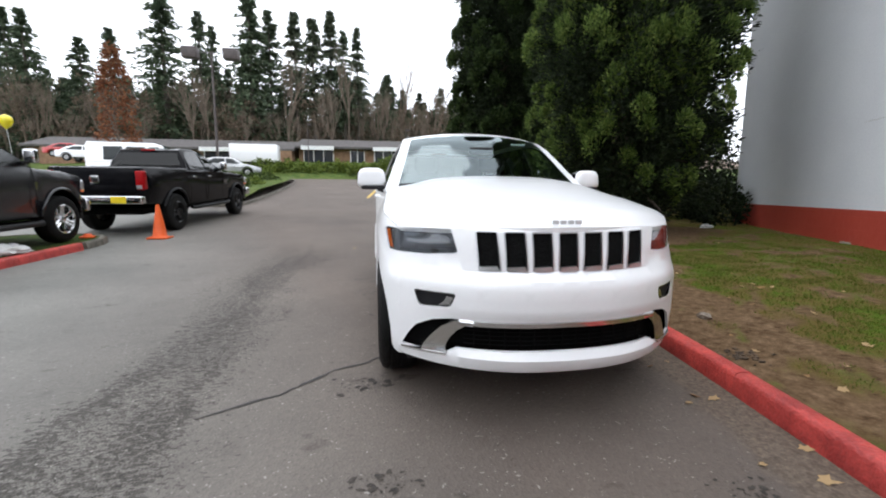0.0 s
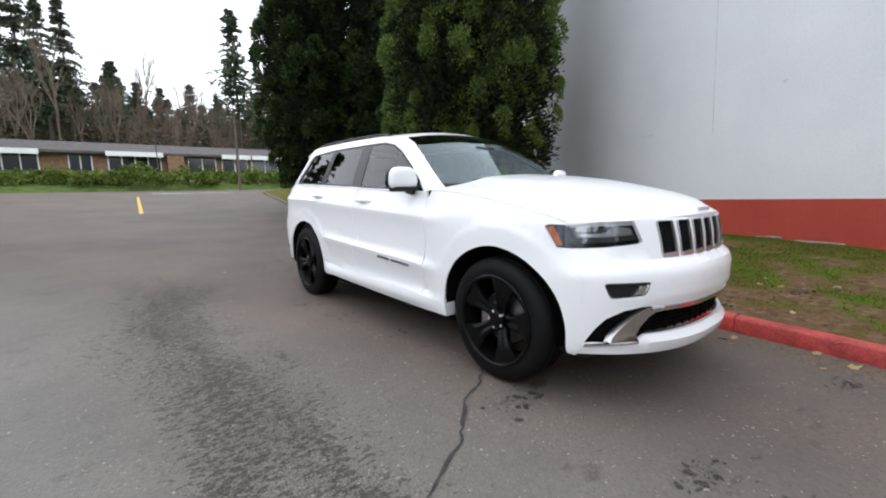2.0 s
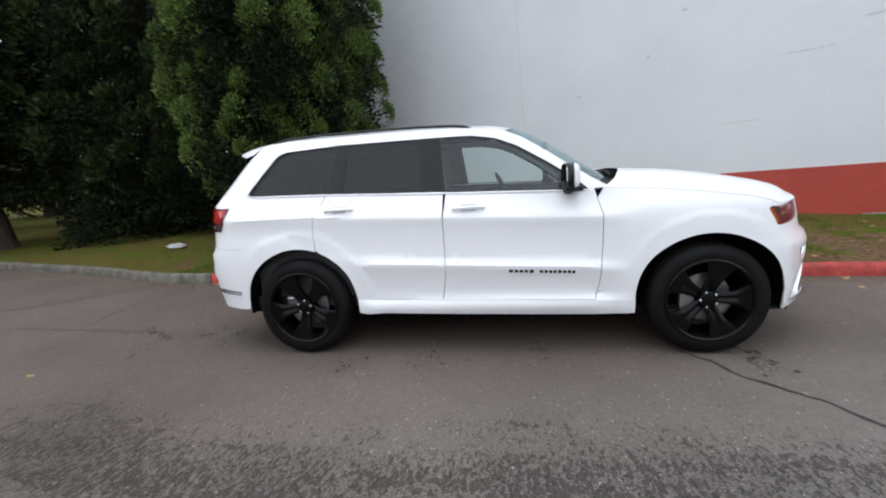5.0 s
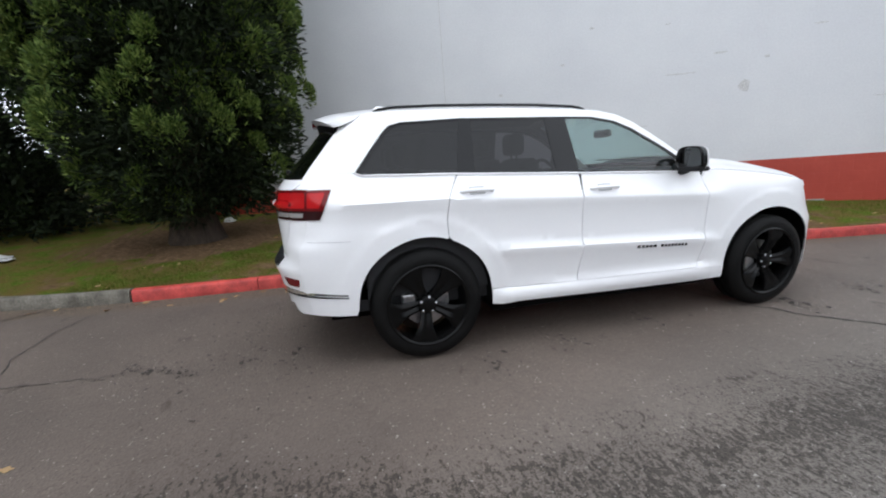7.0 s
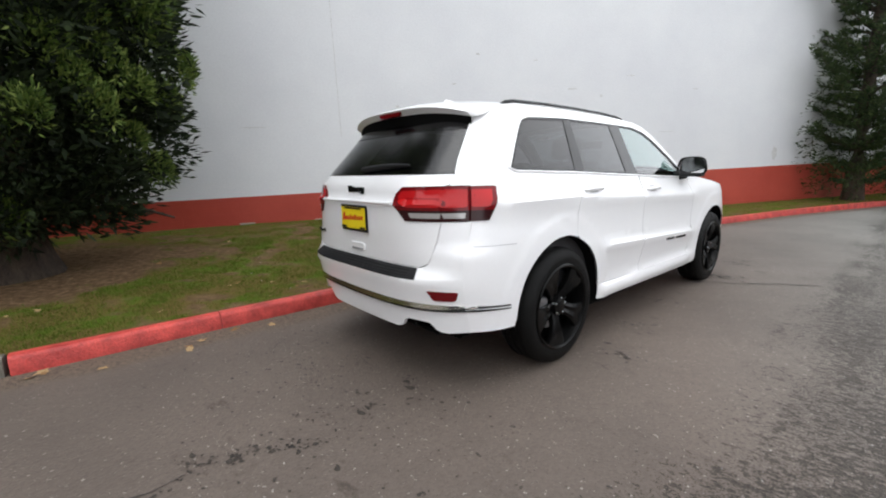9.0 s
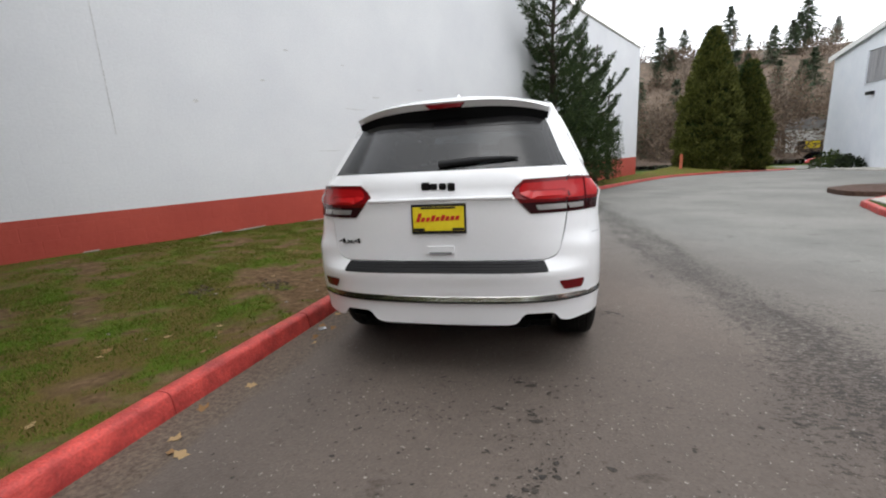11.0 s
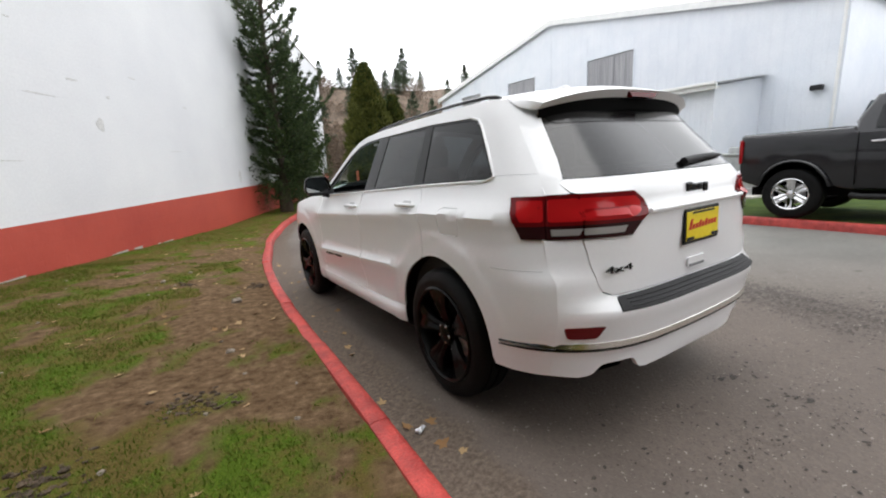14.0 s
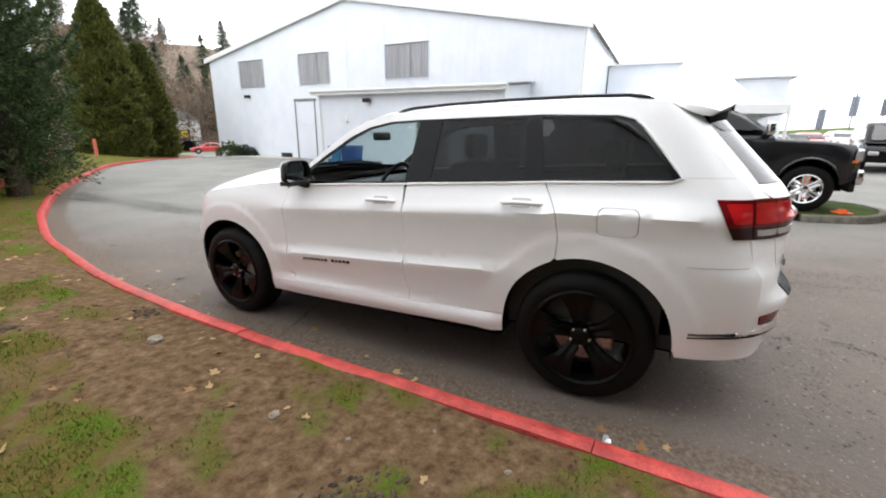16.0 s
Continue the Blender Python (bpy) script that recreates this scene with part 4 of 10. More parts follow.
def suv_body(car):
    g = 0.0025
    fz = [0.285, 0.30, 0.34, 0.4, 0.5, 0.6, 0.66, 0.72, 0.75, 0.78, 0.82, 0.86]
    front_edge = [(curve(CORNER_FY, z), z) for z in fz] + [(curve(CORNER_FY, z), z) for z in (0.92, 0.97, 1.0)]
    rz = [1.655, 1.6, 1.5, 1.4, 1.3, 1.26, 1.23, 1.2, 1.1, 1.0, 0.94, 0.88, 0.82, 0.74, 0.66, 0.58, 0.5, 0.43, 0.385]
    rear_edge = [(curve(CORNER_RY, z), z) for z in rz]
    af, ar = arch(HUB_F, 0.470, 0.30, rz=0.474), arch(HUB_R, 0.458, 0.335, rz=0.482)
    head_side = [(-1.792, 0.978), (-1.858, 0.868), (curve(CORNER_FY, 0.862) - 0.01, 0.862), (curve(CORNER_FY, 0.985) - 0.01, 0.985), (-1.81, 0.990)]
    tail_side = [(2.018, 1.188), (2.072, 1.065), (2.100, 1.010), (curve(CORNER_RY, 1.005) + 0.02, 1.005), (curve(CORNER_RY, 1.19) + 0.02, 1.19)]
    fender = front_edge[::1] + HOOD_LINE + [(y - g, z) for y, z in SEAM_FENDER[1:]] + [(-0.732, 0.40)] + [(af[-1][0], 0.40)] + [p for p in af[::-1] if p[1] > 0.40] \
        + [(af[0][0], 0.30)]
    front_door = [(y + g, z) for y, z in SEAM_FENDER[::-1]] + [(-0.70, 1.169), (0.28, 1.205)] + [(y - g, z) for y, z in SEAM_DOORS[1:]]
    rear_door = [(y + g, z) for y, z in SEAM_DOORS[::-1]] + [(1.19, 1.245)] + [(y - g, z) for y, z in SEAM_REAR[1:]] \
        + [p for p in ar if HUB_R - 0.47 < p[0] < 1.29 and p[1] > 0.45][::-1] + [(ar[0][0], 0.45), (0.99, 0.447)]
    quarter = [(y + g, z) for y, z in SEAM_REAR[::-1]] + [(1.2, 1.249)] + [(1.83, 1.268), (1.862, 1.2825), (curve(CORNER_RY, 1.2825), 1.2825)] + rear_edge[5:] \
        + [(1.93, 0.375)] + [p for p in ar[::-1] if p[0] > 1.30 and p[1] > 0.375]
    rocker = [(af[-1][0], 0.30), (af[-1][0] , 0.396), (-0.73, 0.41), (0.342, 0.426), (0.99, 0.442), (ar[0][0], 0.445)] + [(ar[0][0] - 0.003, 0.335), (0.93, 0.325), (0.80, 0.335), (0.1, 0.315), (-0.7, 0.298)]
    frame_ = [(-0.80, 1.175), (-0.70, 1.172)] + BAND[1:5] + [(1.88, 1.284)] + [(curve(CORNER_RY, 1.284), 1.284)] + rear_edge[:4][::-1] + ROOF_LINE[::-1][:-1]
    for s in (-1, 1):
        def fn(y, z, s=s, d=0.0):
            return (s * (side_x(y, z) - d), y, z)
        lip = (-s * 0.016, 0, 0)
        lines = [[(y, z0 + 0.045 * (y - 0.3)) for y in np.linspace(-0.95, 0.92, 21)] for z0 in (0.645, 0.675, 0.695, 0.735, 0.985, 1.025, 1.045, 1.075)]
        rings = [ring_line(hy, r) for hy in (HUB_F, HUB_R) for r in FLARE]
        lines = [[p for p in ln] for ln in lines] + rings
        fl = s > 0
        part("fender", sheet(fender, [head_side], fn, 0.035, lip, not fl, rings), M_WHITE, car, "white front fender with a flared wheel arch", 38)
        d = part("front_door", sheet(front_door, [], fn, 0.045, lip, not fl, lines), M_WHITE, car, "white front door with a pressed crease", 38)
        d2 = part("rear_door", sheet(rear_door, [], fn, 0.045, lip, not fl, lines), M_WHITE, car, "white rear door with a pressed crease", 38)
        q = part("rear_quarter_panel", sheet(quarter, [tail_side] + ([FUEL] if s > 0 else []), fn, 0.04, lip, not fl, lines), M_WHITE, car, "", 38)
        if s > 0:
            inner = [(1.6 + (y - 1.6) * 0.965, 1.0575 + (z - 1.0575) * 0.955) for y, z in FUEL]
            part("fuel_door", sheet(inner, [], fn, 0.05, lip, not fl), M_WHITE, q, "", 38)
        part("rocker_panel", sheet(rocker, [], fn, 0.025, (-s * 0.09, 0, 0), not fl), M_WHITE, car, "white side skirt", 38)
        part("pillar_frame", sheet(frame_, [BAND], fn, 0.05, lip, not fl), M_WHITE, car, "", 38)
        # black window surround and the panes in it
        part("window_surround", sheet(BAND, [WIN_FRONT, WIN_MID, WIN_REAR], lambda y, z, s=s: fn(y, z, s, 0.006), 0.05, (-s * 0.012, 0, 0), not fl), M_BLACKGLOSS, car,
             "gloss black window surround", 38)
        for nm, w, mt in (("front_window", WIN_FRONT, M_GLASS), ("rear_window", WIN_MID, M_TINT), ("quarter_window", WIN_REAR, M_TINT)):
            if s > 0 and mt is M_GLASS:
                continue
            ob = part(nm, sheet(w, [], lambda y, z, s=s: fn(y, z, s, 0.010), 0.07, None, not fl), mt, car, "clear side glass" if mt is M_GLASS else "dark tinted glass", 60)
            ob.visible_shadow = mt is not M_GLASS
        # bright strip under the windows
        bm = bmesh.new()
        tube(bm, [fn(y, z - 0.004, s, -0.004) for y, z in dense([(-0.70, 1.168), (0.28, 1.205), (1.19, 1.246), (1.825, 1.266), (1.868, 1.284), (1.768, 1.415), (1.668, 1.535), (1.62, 1.578), (1.54, 1.60)], 0.06, False)], 0.007, 6)
        part("window_trim", bm, M_WHITE, car, "", 40)
        # dark liner behind the joints
        rough_out = [(-1.86, 0.99), (-0.8, 1.16), (-0.7, 1.16), (1.8, 1.25), (2.1, 1.25), (2.15, 0.5), (1.95, 0.5)] + [(y, z) for y, z in arch(HUB_R, 0.50, 0.42, 10)[::-1]] \
            + [(0.9, 0.36), (-0.85, 0.34)] + [(y, z) for y, z in arch(HUB_F, 0.50, 0.40, 10)[::-1]] + [(-1.9, 0.5)]
        part("inner_panel", sheet(rough_out, [head_side, tail_side], lambda y, z, s=s: fn(y, z, s, 0.03), 0.12, None, not fl), M_DARK, car, "", 40)
        # wheel wells
        for hy, a in ((HUB_F, af), (HUB_R, ar)):
            bm = bmesh.new()
            rows = []
            for y, z in a:
                rows.append([bm.verts.new((s * (side_x(y, z) - 0.005), y, z)), bm.verts.new((s * 0.55, y, z))])
            for p, r in zip(rows, rows[1:]):
                bm.faces.new((p[0], p[1], r[1], r[0]))
            bm.faces.new([r[1] for r in rows])
            bm.normal_update()
            part("wheel_well", bm, M_DARK, car, "black plastic wheel arch liner")
        # handles
        for y0 in (0.12, 1.085):
            zh = 1.094 if y0 < 0.5 else 1.13
            bm = bmesh.new()
            pts = [(s * (side_x(y0 + dy, zh) + o), y0 + dy, zh + 0.004 * math.cos(dy * 20)) for dy, o in ((-0.115, 0.0), (-0.10, .022), (-0.05, .034), (0.05, .034), (0.10, .022), (0.115, 0.0))]
            tube(bm, pts, [.010, .013, .014, .014, .013, .010], 8)
            part("handle", bm, M_WHITE, d if y0 < 0.5 else d2, "white door handle", 50)
            # grey patch on the door paints the shade behind the handle
            cup = rounded([(y0 - 0.06, zh + 0.024), (y0 - 0.06, zh - 0.026), (y0 + 0.06, zh - 0.026), (y0 + 0.06, zh + 0.024)], 0.02)
            part("handle_recess", sheet(cup, [], lambda y, z, s=s: fn(y, z, s, -0.0015), 0.03, None, not fl), plain("handle_shade", (0.5, 0.5, 0.51), 0.4), d if y0 < 0.5 else d2)
        # the model script on the door, as plain dark bars
        widths = [.035, .03, .03, .03, .035, 0, .03, .026, .026, .026, .03, .026, .026, .026]
        y = -0.14
        for w in widths:
            if w == 0:
                y -= 0.03
                continue
            zc = 0.637 - (-0.14 - y) * 0.045
            o = side_x(y, zc)
            part("badge_bar", boxed((s * o - 0.004, y - w, zc - 0.011), (s * o + 0.004, y - 0.006, zc + 0.011), 0.002, 1), M_BLACKGLOSS, d, "small black badge bar")
            y -= w + 0.004
        # joints: along the bonnet, and between wing and rear bumper
        bm = bmesh.new()
        tube(bm, [(s * (side_x(y, z) - 0.001), y, z + 0.001) for y, z in dense(HOOD_LINE, 0.06, False)], 0.0013, 5)
        part("bonnet_joint", bm, M_DARK, car)
        bm = bmesh.new()
        tube(bm, [(s * (side_x(y, 0.865 + .02 * (y - 1.95)) + 0.0004), y, 0.865 + .02 * (y - 1.95)) for y in np.linspace(1.93, 2.19, 12)], 0.0012, 5)
        part("bumper_joint", bm, plain("joint_shade", (0.30, 0.30, 0.31), 0.5), car)
        # mirror
        mirror(car, s)
        # roof rail
        bm = bmesh.new()
        ys = [0.10, 0.14, 0.22, 0.5, 0.9, 1.3, 1.58, 1.66, 1.70]
        hs = [0.0, .018, .03, .036, .036, .034, .026, .016, 0.0]
        tube(bm, [(s * 0.60, y, curve(ROOF_LINE, y) + 0.008 + h * .62) for y, h in zip(ys, hs)], [.007, .011, .011, .010, .010, .010, .011, .011, .007], 8)
        part("roof_rail", bm, M_BLACKGLOSS, car, "black roof rail", 50)


def mirror(car, s):
    """Door mirror: white front cap, black rear housing with an inset glass turned towards the driver, black foot."""
    m = empty_part("door_mirror", car, "white capped door mirror with a black rear housing")
    c = Vector((s * 0.968, -0.565, 1.268))
    def shell(u, v, grow=0.0):
        a, b = u * 2 * math.pi, v * math.pi
        sx, sy, sz = 0.116 + grow, 0.064, 0.082 + grow
        q = lambda t: math.copysign(abs(t) ** 0.55, t)
        p = Vector((sx * q(math.sin(b)) * q(math.cos(a)), -sy * q(math.cos(b)), sz * q(math.sin(b)) * q(math.sin(a))))
        p.x *= 1.0 - 0.10 * (p.z / sz)
        p.y *= 1.0 - 0.22 * (s * p.x / sx)
        return c + p
    def lobe(v0, v1, grow):
        bm = patch(lambda u, v: shell(u, v0 + (v1 - v0) * v, grow), 36, 12)
        bmesh.ops.remove_doubles(bm, verts=bm.verts, dist=0.0004)
        bmesh.ops.recalc_face_normals(bm, faces=bm.faces)
        return bm
    part("cap", lobe(0.0, 0.46, 0.0), M_WHITE, m, "glossy white mirror cap", 50)
    # the rear half of the housing stands open; its lip runs round the glass
    bm = bmesh.new()
    rows = []
    for dy, k in ((-0.010, 1.0), (0.020, 1.03), (0.032, 1.01), (0.036, 0.95), (0.030, 0.89), (0.018, 0.87)):
        ring = []
        for i in range(40):
            p = shell(i / 40, 0.5) - c
            ring.append(bm.verts.new(c + Vector((p.x * k, dy * (1.0 - 0.22 * (s * p.x / 0.116)), p.z * k))))
        rows.append(ring)
    for p, q in zip(rows, rows[1:]):
        for i in range(40):
            bm.faces.new((p[i], p[(i + 1) % 40], q[(i + 1) % 40], q[i]))
    bmesh.ops.recalc_face_normals(bm, faces=bm.faces)
    part("housing", bm, M_BLACKGLOSS, m, "gloss black rear housing", 45)
    bm = bmesh.new()
    f = bm.faces.new([bm.verts.new((0.9 * (shell(i / 40, 0.5) - c).x, 0, 0.9 * (shell(i / 40, 0.5) - c).z)) for i in range(40)])
    r = bmesh.ops.extrude_face_region(bm, geom=[f])
    bmesh.ops.translate(bm, vec=(0, -0.006, 0), verts=[g for g in r["geom"] if isinstance(g, bmesh.types.BMVert)])
    bmesh.ops.recalc_face_normals(bm, faces=bm.faces)
    tilt = Matrix.Rotation(radians(s * 6), 3, "Z") @ Matrix.Rotation(radians(-3), 3, "X")
    for v in bm.verts:
        v.co = c + Vector((0, 0.020, 0)) + tilt @ v.co
    part("mirror_glass", bm, plain("mirror_silver", (0.72, 0.74, 0.75), 0.03, 1.0), m, "mirror glass")
    low = boxed((min(s * 0.855, s * 1.055), -0.640, 1.170), (max(s * 0.855, s * 1.055), -0.525, 1.204), 0.012)
    part("skirt", low, M_BLACKTRIM, m, "black mirror underside", 40)
    bm = bmesh.new()
    tube(bm, [(s * 0.82, -0.565, 1.180), (s * 0.87, -0.57, 1.186), (s * 0.92, -0.57, 1.19)], [.052, .044, .036], 10)
    part("foot", bm, M_BLACKTRIM, m, "black mirror foot", 50)


def empty_part(name, parent, label=""):
    """A part that only groups its pieces: a tiny hidden core keeps it one thing."""
    ob = new(name)
    ob.empty_display_size = 0.05
    ob.parent = parent
    return tagged(ob, label)


def bar_text(text, size, depth):
    cu = bpy.data.curves.new("letters", "FONT")
    cu.body, cu.size, cu.extrude, cu.align_x, cu.align_y = text, size, depth, "CENTER", "CENTER"
    tmp = bpy.data.objects.new("letters", cu)
    scene.collection.objects.link(tmp)
    me = bpy.data.meshes.new_from_object(tmp.evaluated_get(bpy.context.evaluated_depsgraph_get()))
    bpy.data.objects.remove(tmp)
    return me


def suv_top(car):
    # bonnet
    def hood(u, v):
        x = (u * 2 - 1)
        yb = -0.80
        e_y = curve([(0, -1.885), (0.15, -1.75), (0.4, -1.46), (0.7, -1.10), (1, yb)], v)
        e_z = curve(HOOD_LINE, e_y)
        hw = side_x(e_y, e_z) - 0.004
        k = 1 - x * x
        zc = e_z + (0.052 + 0.035 * ease(0.0, 0.35, v)) * (1 - abs(x) ** 2.6) + 0.022 * ease(.25, .6, v) * (ease(0.78, 0.55, abs(x)))
        bow = (0.385 * (1 - v) ** 1.6 + 0.24 * v) * (1 - abs(x) ** 2.2)
        y = e_y - bow
        drop = 0.03 * (1 - ease(0, 0.12, v)) * (1 - abs(x) ** 4)
        return (x * hw, y, zc - drop)
    part("bonnet", patch(hood, 40, 36), M_WHITE, car, "white bonnet with a raised centre", 40)
    edge = [hood(u / 30, 0.0) for u in range(31)]
    # front edge turned down
    bm = bmesh.new()
    rows = [[bm.verts.new(p), bm.verts.new((p[0], p[1] + 0.004, p[2] - 0.03))] for p in edge]
    for a, b in zip(rows, rows[1:]):
        bm.faces.new((a[0], a[1], b[1], b[0]))
    part("bonnet_edge", bm, M_WHITE, car, "", 40)

    # windscreen between the pillars
    def screen(u, v, inset=0.0, lift=0.0):
        x = u * 2 - 1
        t = v
        y = curve([(0, -0.80), (.08, -0.75), (.3, -0.58), (.52, -0.415), (.75, -0.25), (.9, -0.12), (1, 0.02)], t)
        z = curve(ROOF_LINE, y)
        hw = side_x(y, z) - 0.002
        k = 1 - abs(x) ** 2.3
        return (x * (hw - inset), y - (0.22 * (1 - t) + 0.10 * t) * k, z + (0.012 + 0.045 * t) * k + lift)
    def glass(u, v):
        return screen(0.055 + u * 0.89, 0.10 + v * 0.80, 0.0, 0.002)
    sh = part("windscreen", patch(glass, 30, 20), M_SHIELD, car, "raked windscreen glass", 60)
    sh.visible_shadow = False
    def strip(u0, u1, v0, v1, nu, nv):
        return patch(lambda u, v: screen(u0 + (u1 - u0) * u, v0 + (v1 - v0) * v), nu, nv)
    part("windscreen_pillar", strip(0, 0.055, 0, 1, 3, 20), M_WHITE, car, "", 60)
    part("windscreen_pillar", strip(0.945, 1, 0, 1, 3, 20), M_WHITE, car, "", 60)
    part("roof_front_edge", strip(0.055, 0.945, 0.90, 1.0, 30, 4), M_WHITE, car, "", 60)
    part("cowl", strip(0.055, 0.945, 0, 0.10, 30, 3), M_BLACKTRIM, car, "black cowl panel under the windscreen", 60)
    # wipers
    for x0, x1 in ((-0.55, -0.02), (0.05, 0.62)):
        bm = bmesh.new()
        pts = []
        for k in range(9):
            u = (x0 + (x1 - x0) * k / 8) / 0.84 * 0.5 + 0.5
            p = Vector(screen(u, 0.085 + 0.03 * (k / 8)))
            pts.append(p + Vector((0, -0.020, 0.030)))
        tube(bm, pts, 0.007, 6)
        part("wiper", bm, M_BLACKTRIM, car, "black windscreen wiper", 50)

    # roof
    def roof(u, v):
        x = u * 2 - 1
        y = 0.02 + v * (1.80 - 0.02)
        z = curve(ROOF_LINE + [(1.80, 1.648)], y)
        hw = side_x(y, min(z, 1.675)) - 0.001
        k = 1 - abs(x) ** 2.4
        return (x * hw, y - 0.10 * k * (1 - v) + 0.14 * k * v, z + (0.057 + 0.003 * v) * k)
    part("roof_panel", patch(roof, 30, 24), M_WHITE, car, "white roof", 50)
    # sunroof glass
    part("sunroof", patch(lambda u, v: (lambda p: (p[0], p[1], p[2] + 0.004))(roof(0.22 + u * 0.56, 0.12 + v * 0.42)), 14, 12), M_BLACKGLOSS, car, "dark glass sunroof panel", 60)
    # antenna fin
    bm = bmesh.new()
    tube(bm, [(0, 1.50, 1.735), (0, 1.55, 1.765), (0, 1.60, 1.775), (0, 1.66, 1.735)], [.02, .016, .010, .012], 8)
    part("antenna", bm, M_WHITE, car, "", 50)


M_SATIN = plain("satin_metal", (0.60, 0.60, 0.61), 0.30, 0.9)
M_LAMPBLACK = plain("lamp_grey", (0.10, 0.10, 0.106), 0.22, 0.6)


def suv_front(car):
    fn = lambda x, z: (x, front_y(x, z), z)
    top = [(x, 1.00 + 0.055 * (1 - abs(x / 0.82) ** 2.2) - 0.03 * (1 - abs(x / .82) ** 4)) for x in np.linspace(0.82, -0.82, 25)]
    out = [(-0.82, z) for z in (0.30, 0.34, 0.4, 0.5, 0.6, 0.66, 0.72, 0.75, 0.78, 0.82, 0.86, 0.92, 0.97)]
    out = [(float(x), 0.30 - 0.03 * (1 - abs(x / 0.82) ** 2) * 0.4 + (0 if abs(x) > .6 else 0.0)) for x in np.linspace(0.82, -0.82, 15)][::1] + out[1:] \
        + [(float(a), float(b)) for a, b in top[::-1]] + [(0.82, z) for z in (0.97, 0.92, 0.86, 0.82, 0.78, 0.75, 0.72, 0.66, 0.6, 0.5, 0.4, 0.34)]
    slots = []
    for k in range(-3, 4):
        c = k * 0.130
        lean = 0.012 * k / 3
        slots.append(rounded([(c - 0.054 - lean * .3, 0.806), (c + 0.054 - lean * .3, 0.806), (c + 0.053 + lean, 1.000), (c - 0.053 + lean, 1.000)], 0.012, 3))
    head, fog, intake = [], [], []
    for s in (-1, 1):
        h = [(s * 0.562, 1.002), (s * 0.534, 0.892), (s * 0.545, 0.882), (s * 0.62, 0.874), (s * 0.70, 0.866), (s * 0.82, 0.862), (s * 0.82, 0.985), (s * 0.70, 1.0)]
        f = rounded([(s * 0.752, 0.688), (s * 0.55, 0.692), (s * 0.575, 0.618), (s * 0.725, 0.604)], 0.02, 3)
        i = [(s * 0.80, 0.372), (s * 0.775, 0.44), (s * 0.735, 0.495), (s * 0.66, 0.535), (s * 0.57, 0.548), (s * 0.50, 0.555), (s * 0.50, 0.548), (s * 0.565, 0.42), (s * 0.61, 0.372)]
        head.append(h), fog.append(f), intake.append(i)
    low = rounded([(-0.50, 0.548), (-0.545, 0.43), (-0.535, 0.405), (0.535, 0.405), (0.545, 0.43), (0.50, 0.548)], 0.015, 2)
    cut = [(-0.81, 0.366), (-0.775, 0.44), (-0.735, 0.497), (-0.66, 0.538), (-0.57, 0.556), (0.57, 0.556), (0.66, 0.538), (0.735, 0.497), (0.775, 0.44), (0.81, 0.366),
           (0.60, 0.366), (0.54, 0.398), (-0.54, 0.398), (-0.60, 0.366)]
    part("front_bumper", sheet(out, slots + [h for h in head] + fog + [cut], fn, 0.045, (0, 0.02, 0), True, [[(x, z) for x in np.linspace(-.8, .8, 33)] for z in (.36, .40, .555, .60, .72, .765, .80)], edge=0.03), M_WHITE, car, "white front bumper and grille surround", 35)
    grille = empty_part("grille", car, "seven-slot grille with bright frames")
    mesh_m = surface("grille_mesh", (0.002, 0.002, 0.002), (0.008, 0.008, 0.008), 90, 0.75, bump=0.8, bscale=160, lo=.45, hi=.55, spec=.1)
    for sl in slots:
        cx, cz = sum(p[0] for p in sl) / len(sl), sum(p[1] for p in sl) / len(sl)
        small = [(cx + (x - cx) * 0.89, cz + (z - cz) * 0.955) for x, z in sl]
        part("slot_frame", sheet(sl, [small], lambda x, z: (x, front_y(x, z) - 0.006, z), 0.04, (0, 0.014, 0), True), M_SATIN, grille, "bright slot frame", 35)
        sb = sheet(small, [], lambda x, z: (x, front_y(x, z) + 0.006, z), 0.04, None, True)
        part("slot_mesh", sb, mesh_m, grille, "black honeycomb mesh")
        foot = rounded([(cx - 0.045, 0.812), (cx + 0.045, 0.812), (cx + 0.043, 0.832), (cx - 0.010, 0.828), (cx - 0.043, 0.826)], 0.006, 2)
        part("slot_foot", sheet(foot, [], lambda x, z: (x, front_y(x, z) - 0.010, z), 0.03, (0, 0.016, 0), True), M_SATIN, grille, "bright foot of the slot", 35)
    for k, s in enumerate((-1, 1)):
        # headlamp: dark housing, projector, bright bar, amber end, clear cover wrapping the corner
        lamp = empty_part("headlamp", car, "smoked headlamp with an amber outer corner")
        deep = lambda x, z: (x, front_y(x, z) + 0.03, z)
        part("housing", sheet(head[k], [], deep, 0.05, None, s < 0 or True), M_LAMPBLACK, lamp)
        cover = sheet(head[k], [], lambda x, z: (x, front_y(x, z) + 0.004, z), 0.05, None, True)
        part("cover", cover, M_LAMPCOVER, lamp, "clear lamp cover", 60).visible_shadow = False
        side = [(-1.792, 0.978), (-1.858, 0.868), (curve(CORNER_FY, 0.862), 0.862), (curve(CORNER_FY, 0.985), 0.985), (-1.81, 0.990)]
        wrap = lambda y, z, s=s: (s * (side_x(y, z) - 0.012), y, z)
        part("side_housing", sheet(side, [], wrap, 0.04, None, s < 0), M_LAMPBLACK, lamp)
        wedge = [(-1.800, 0.974), (-1.858, 0.880), (-1.882, 0.880), (-1.832, 0.980)]
        part("turn_signal", sheet(wedge, [], lambda y, z, s=s: (s * (side_x(y, z) - 0.009), y, z), 0.03, None, s < 0), M_AMBER, lamp, "amber turn signal")
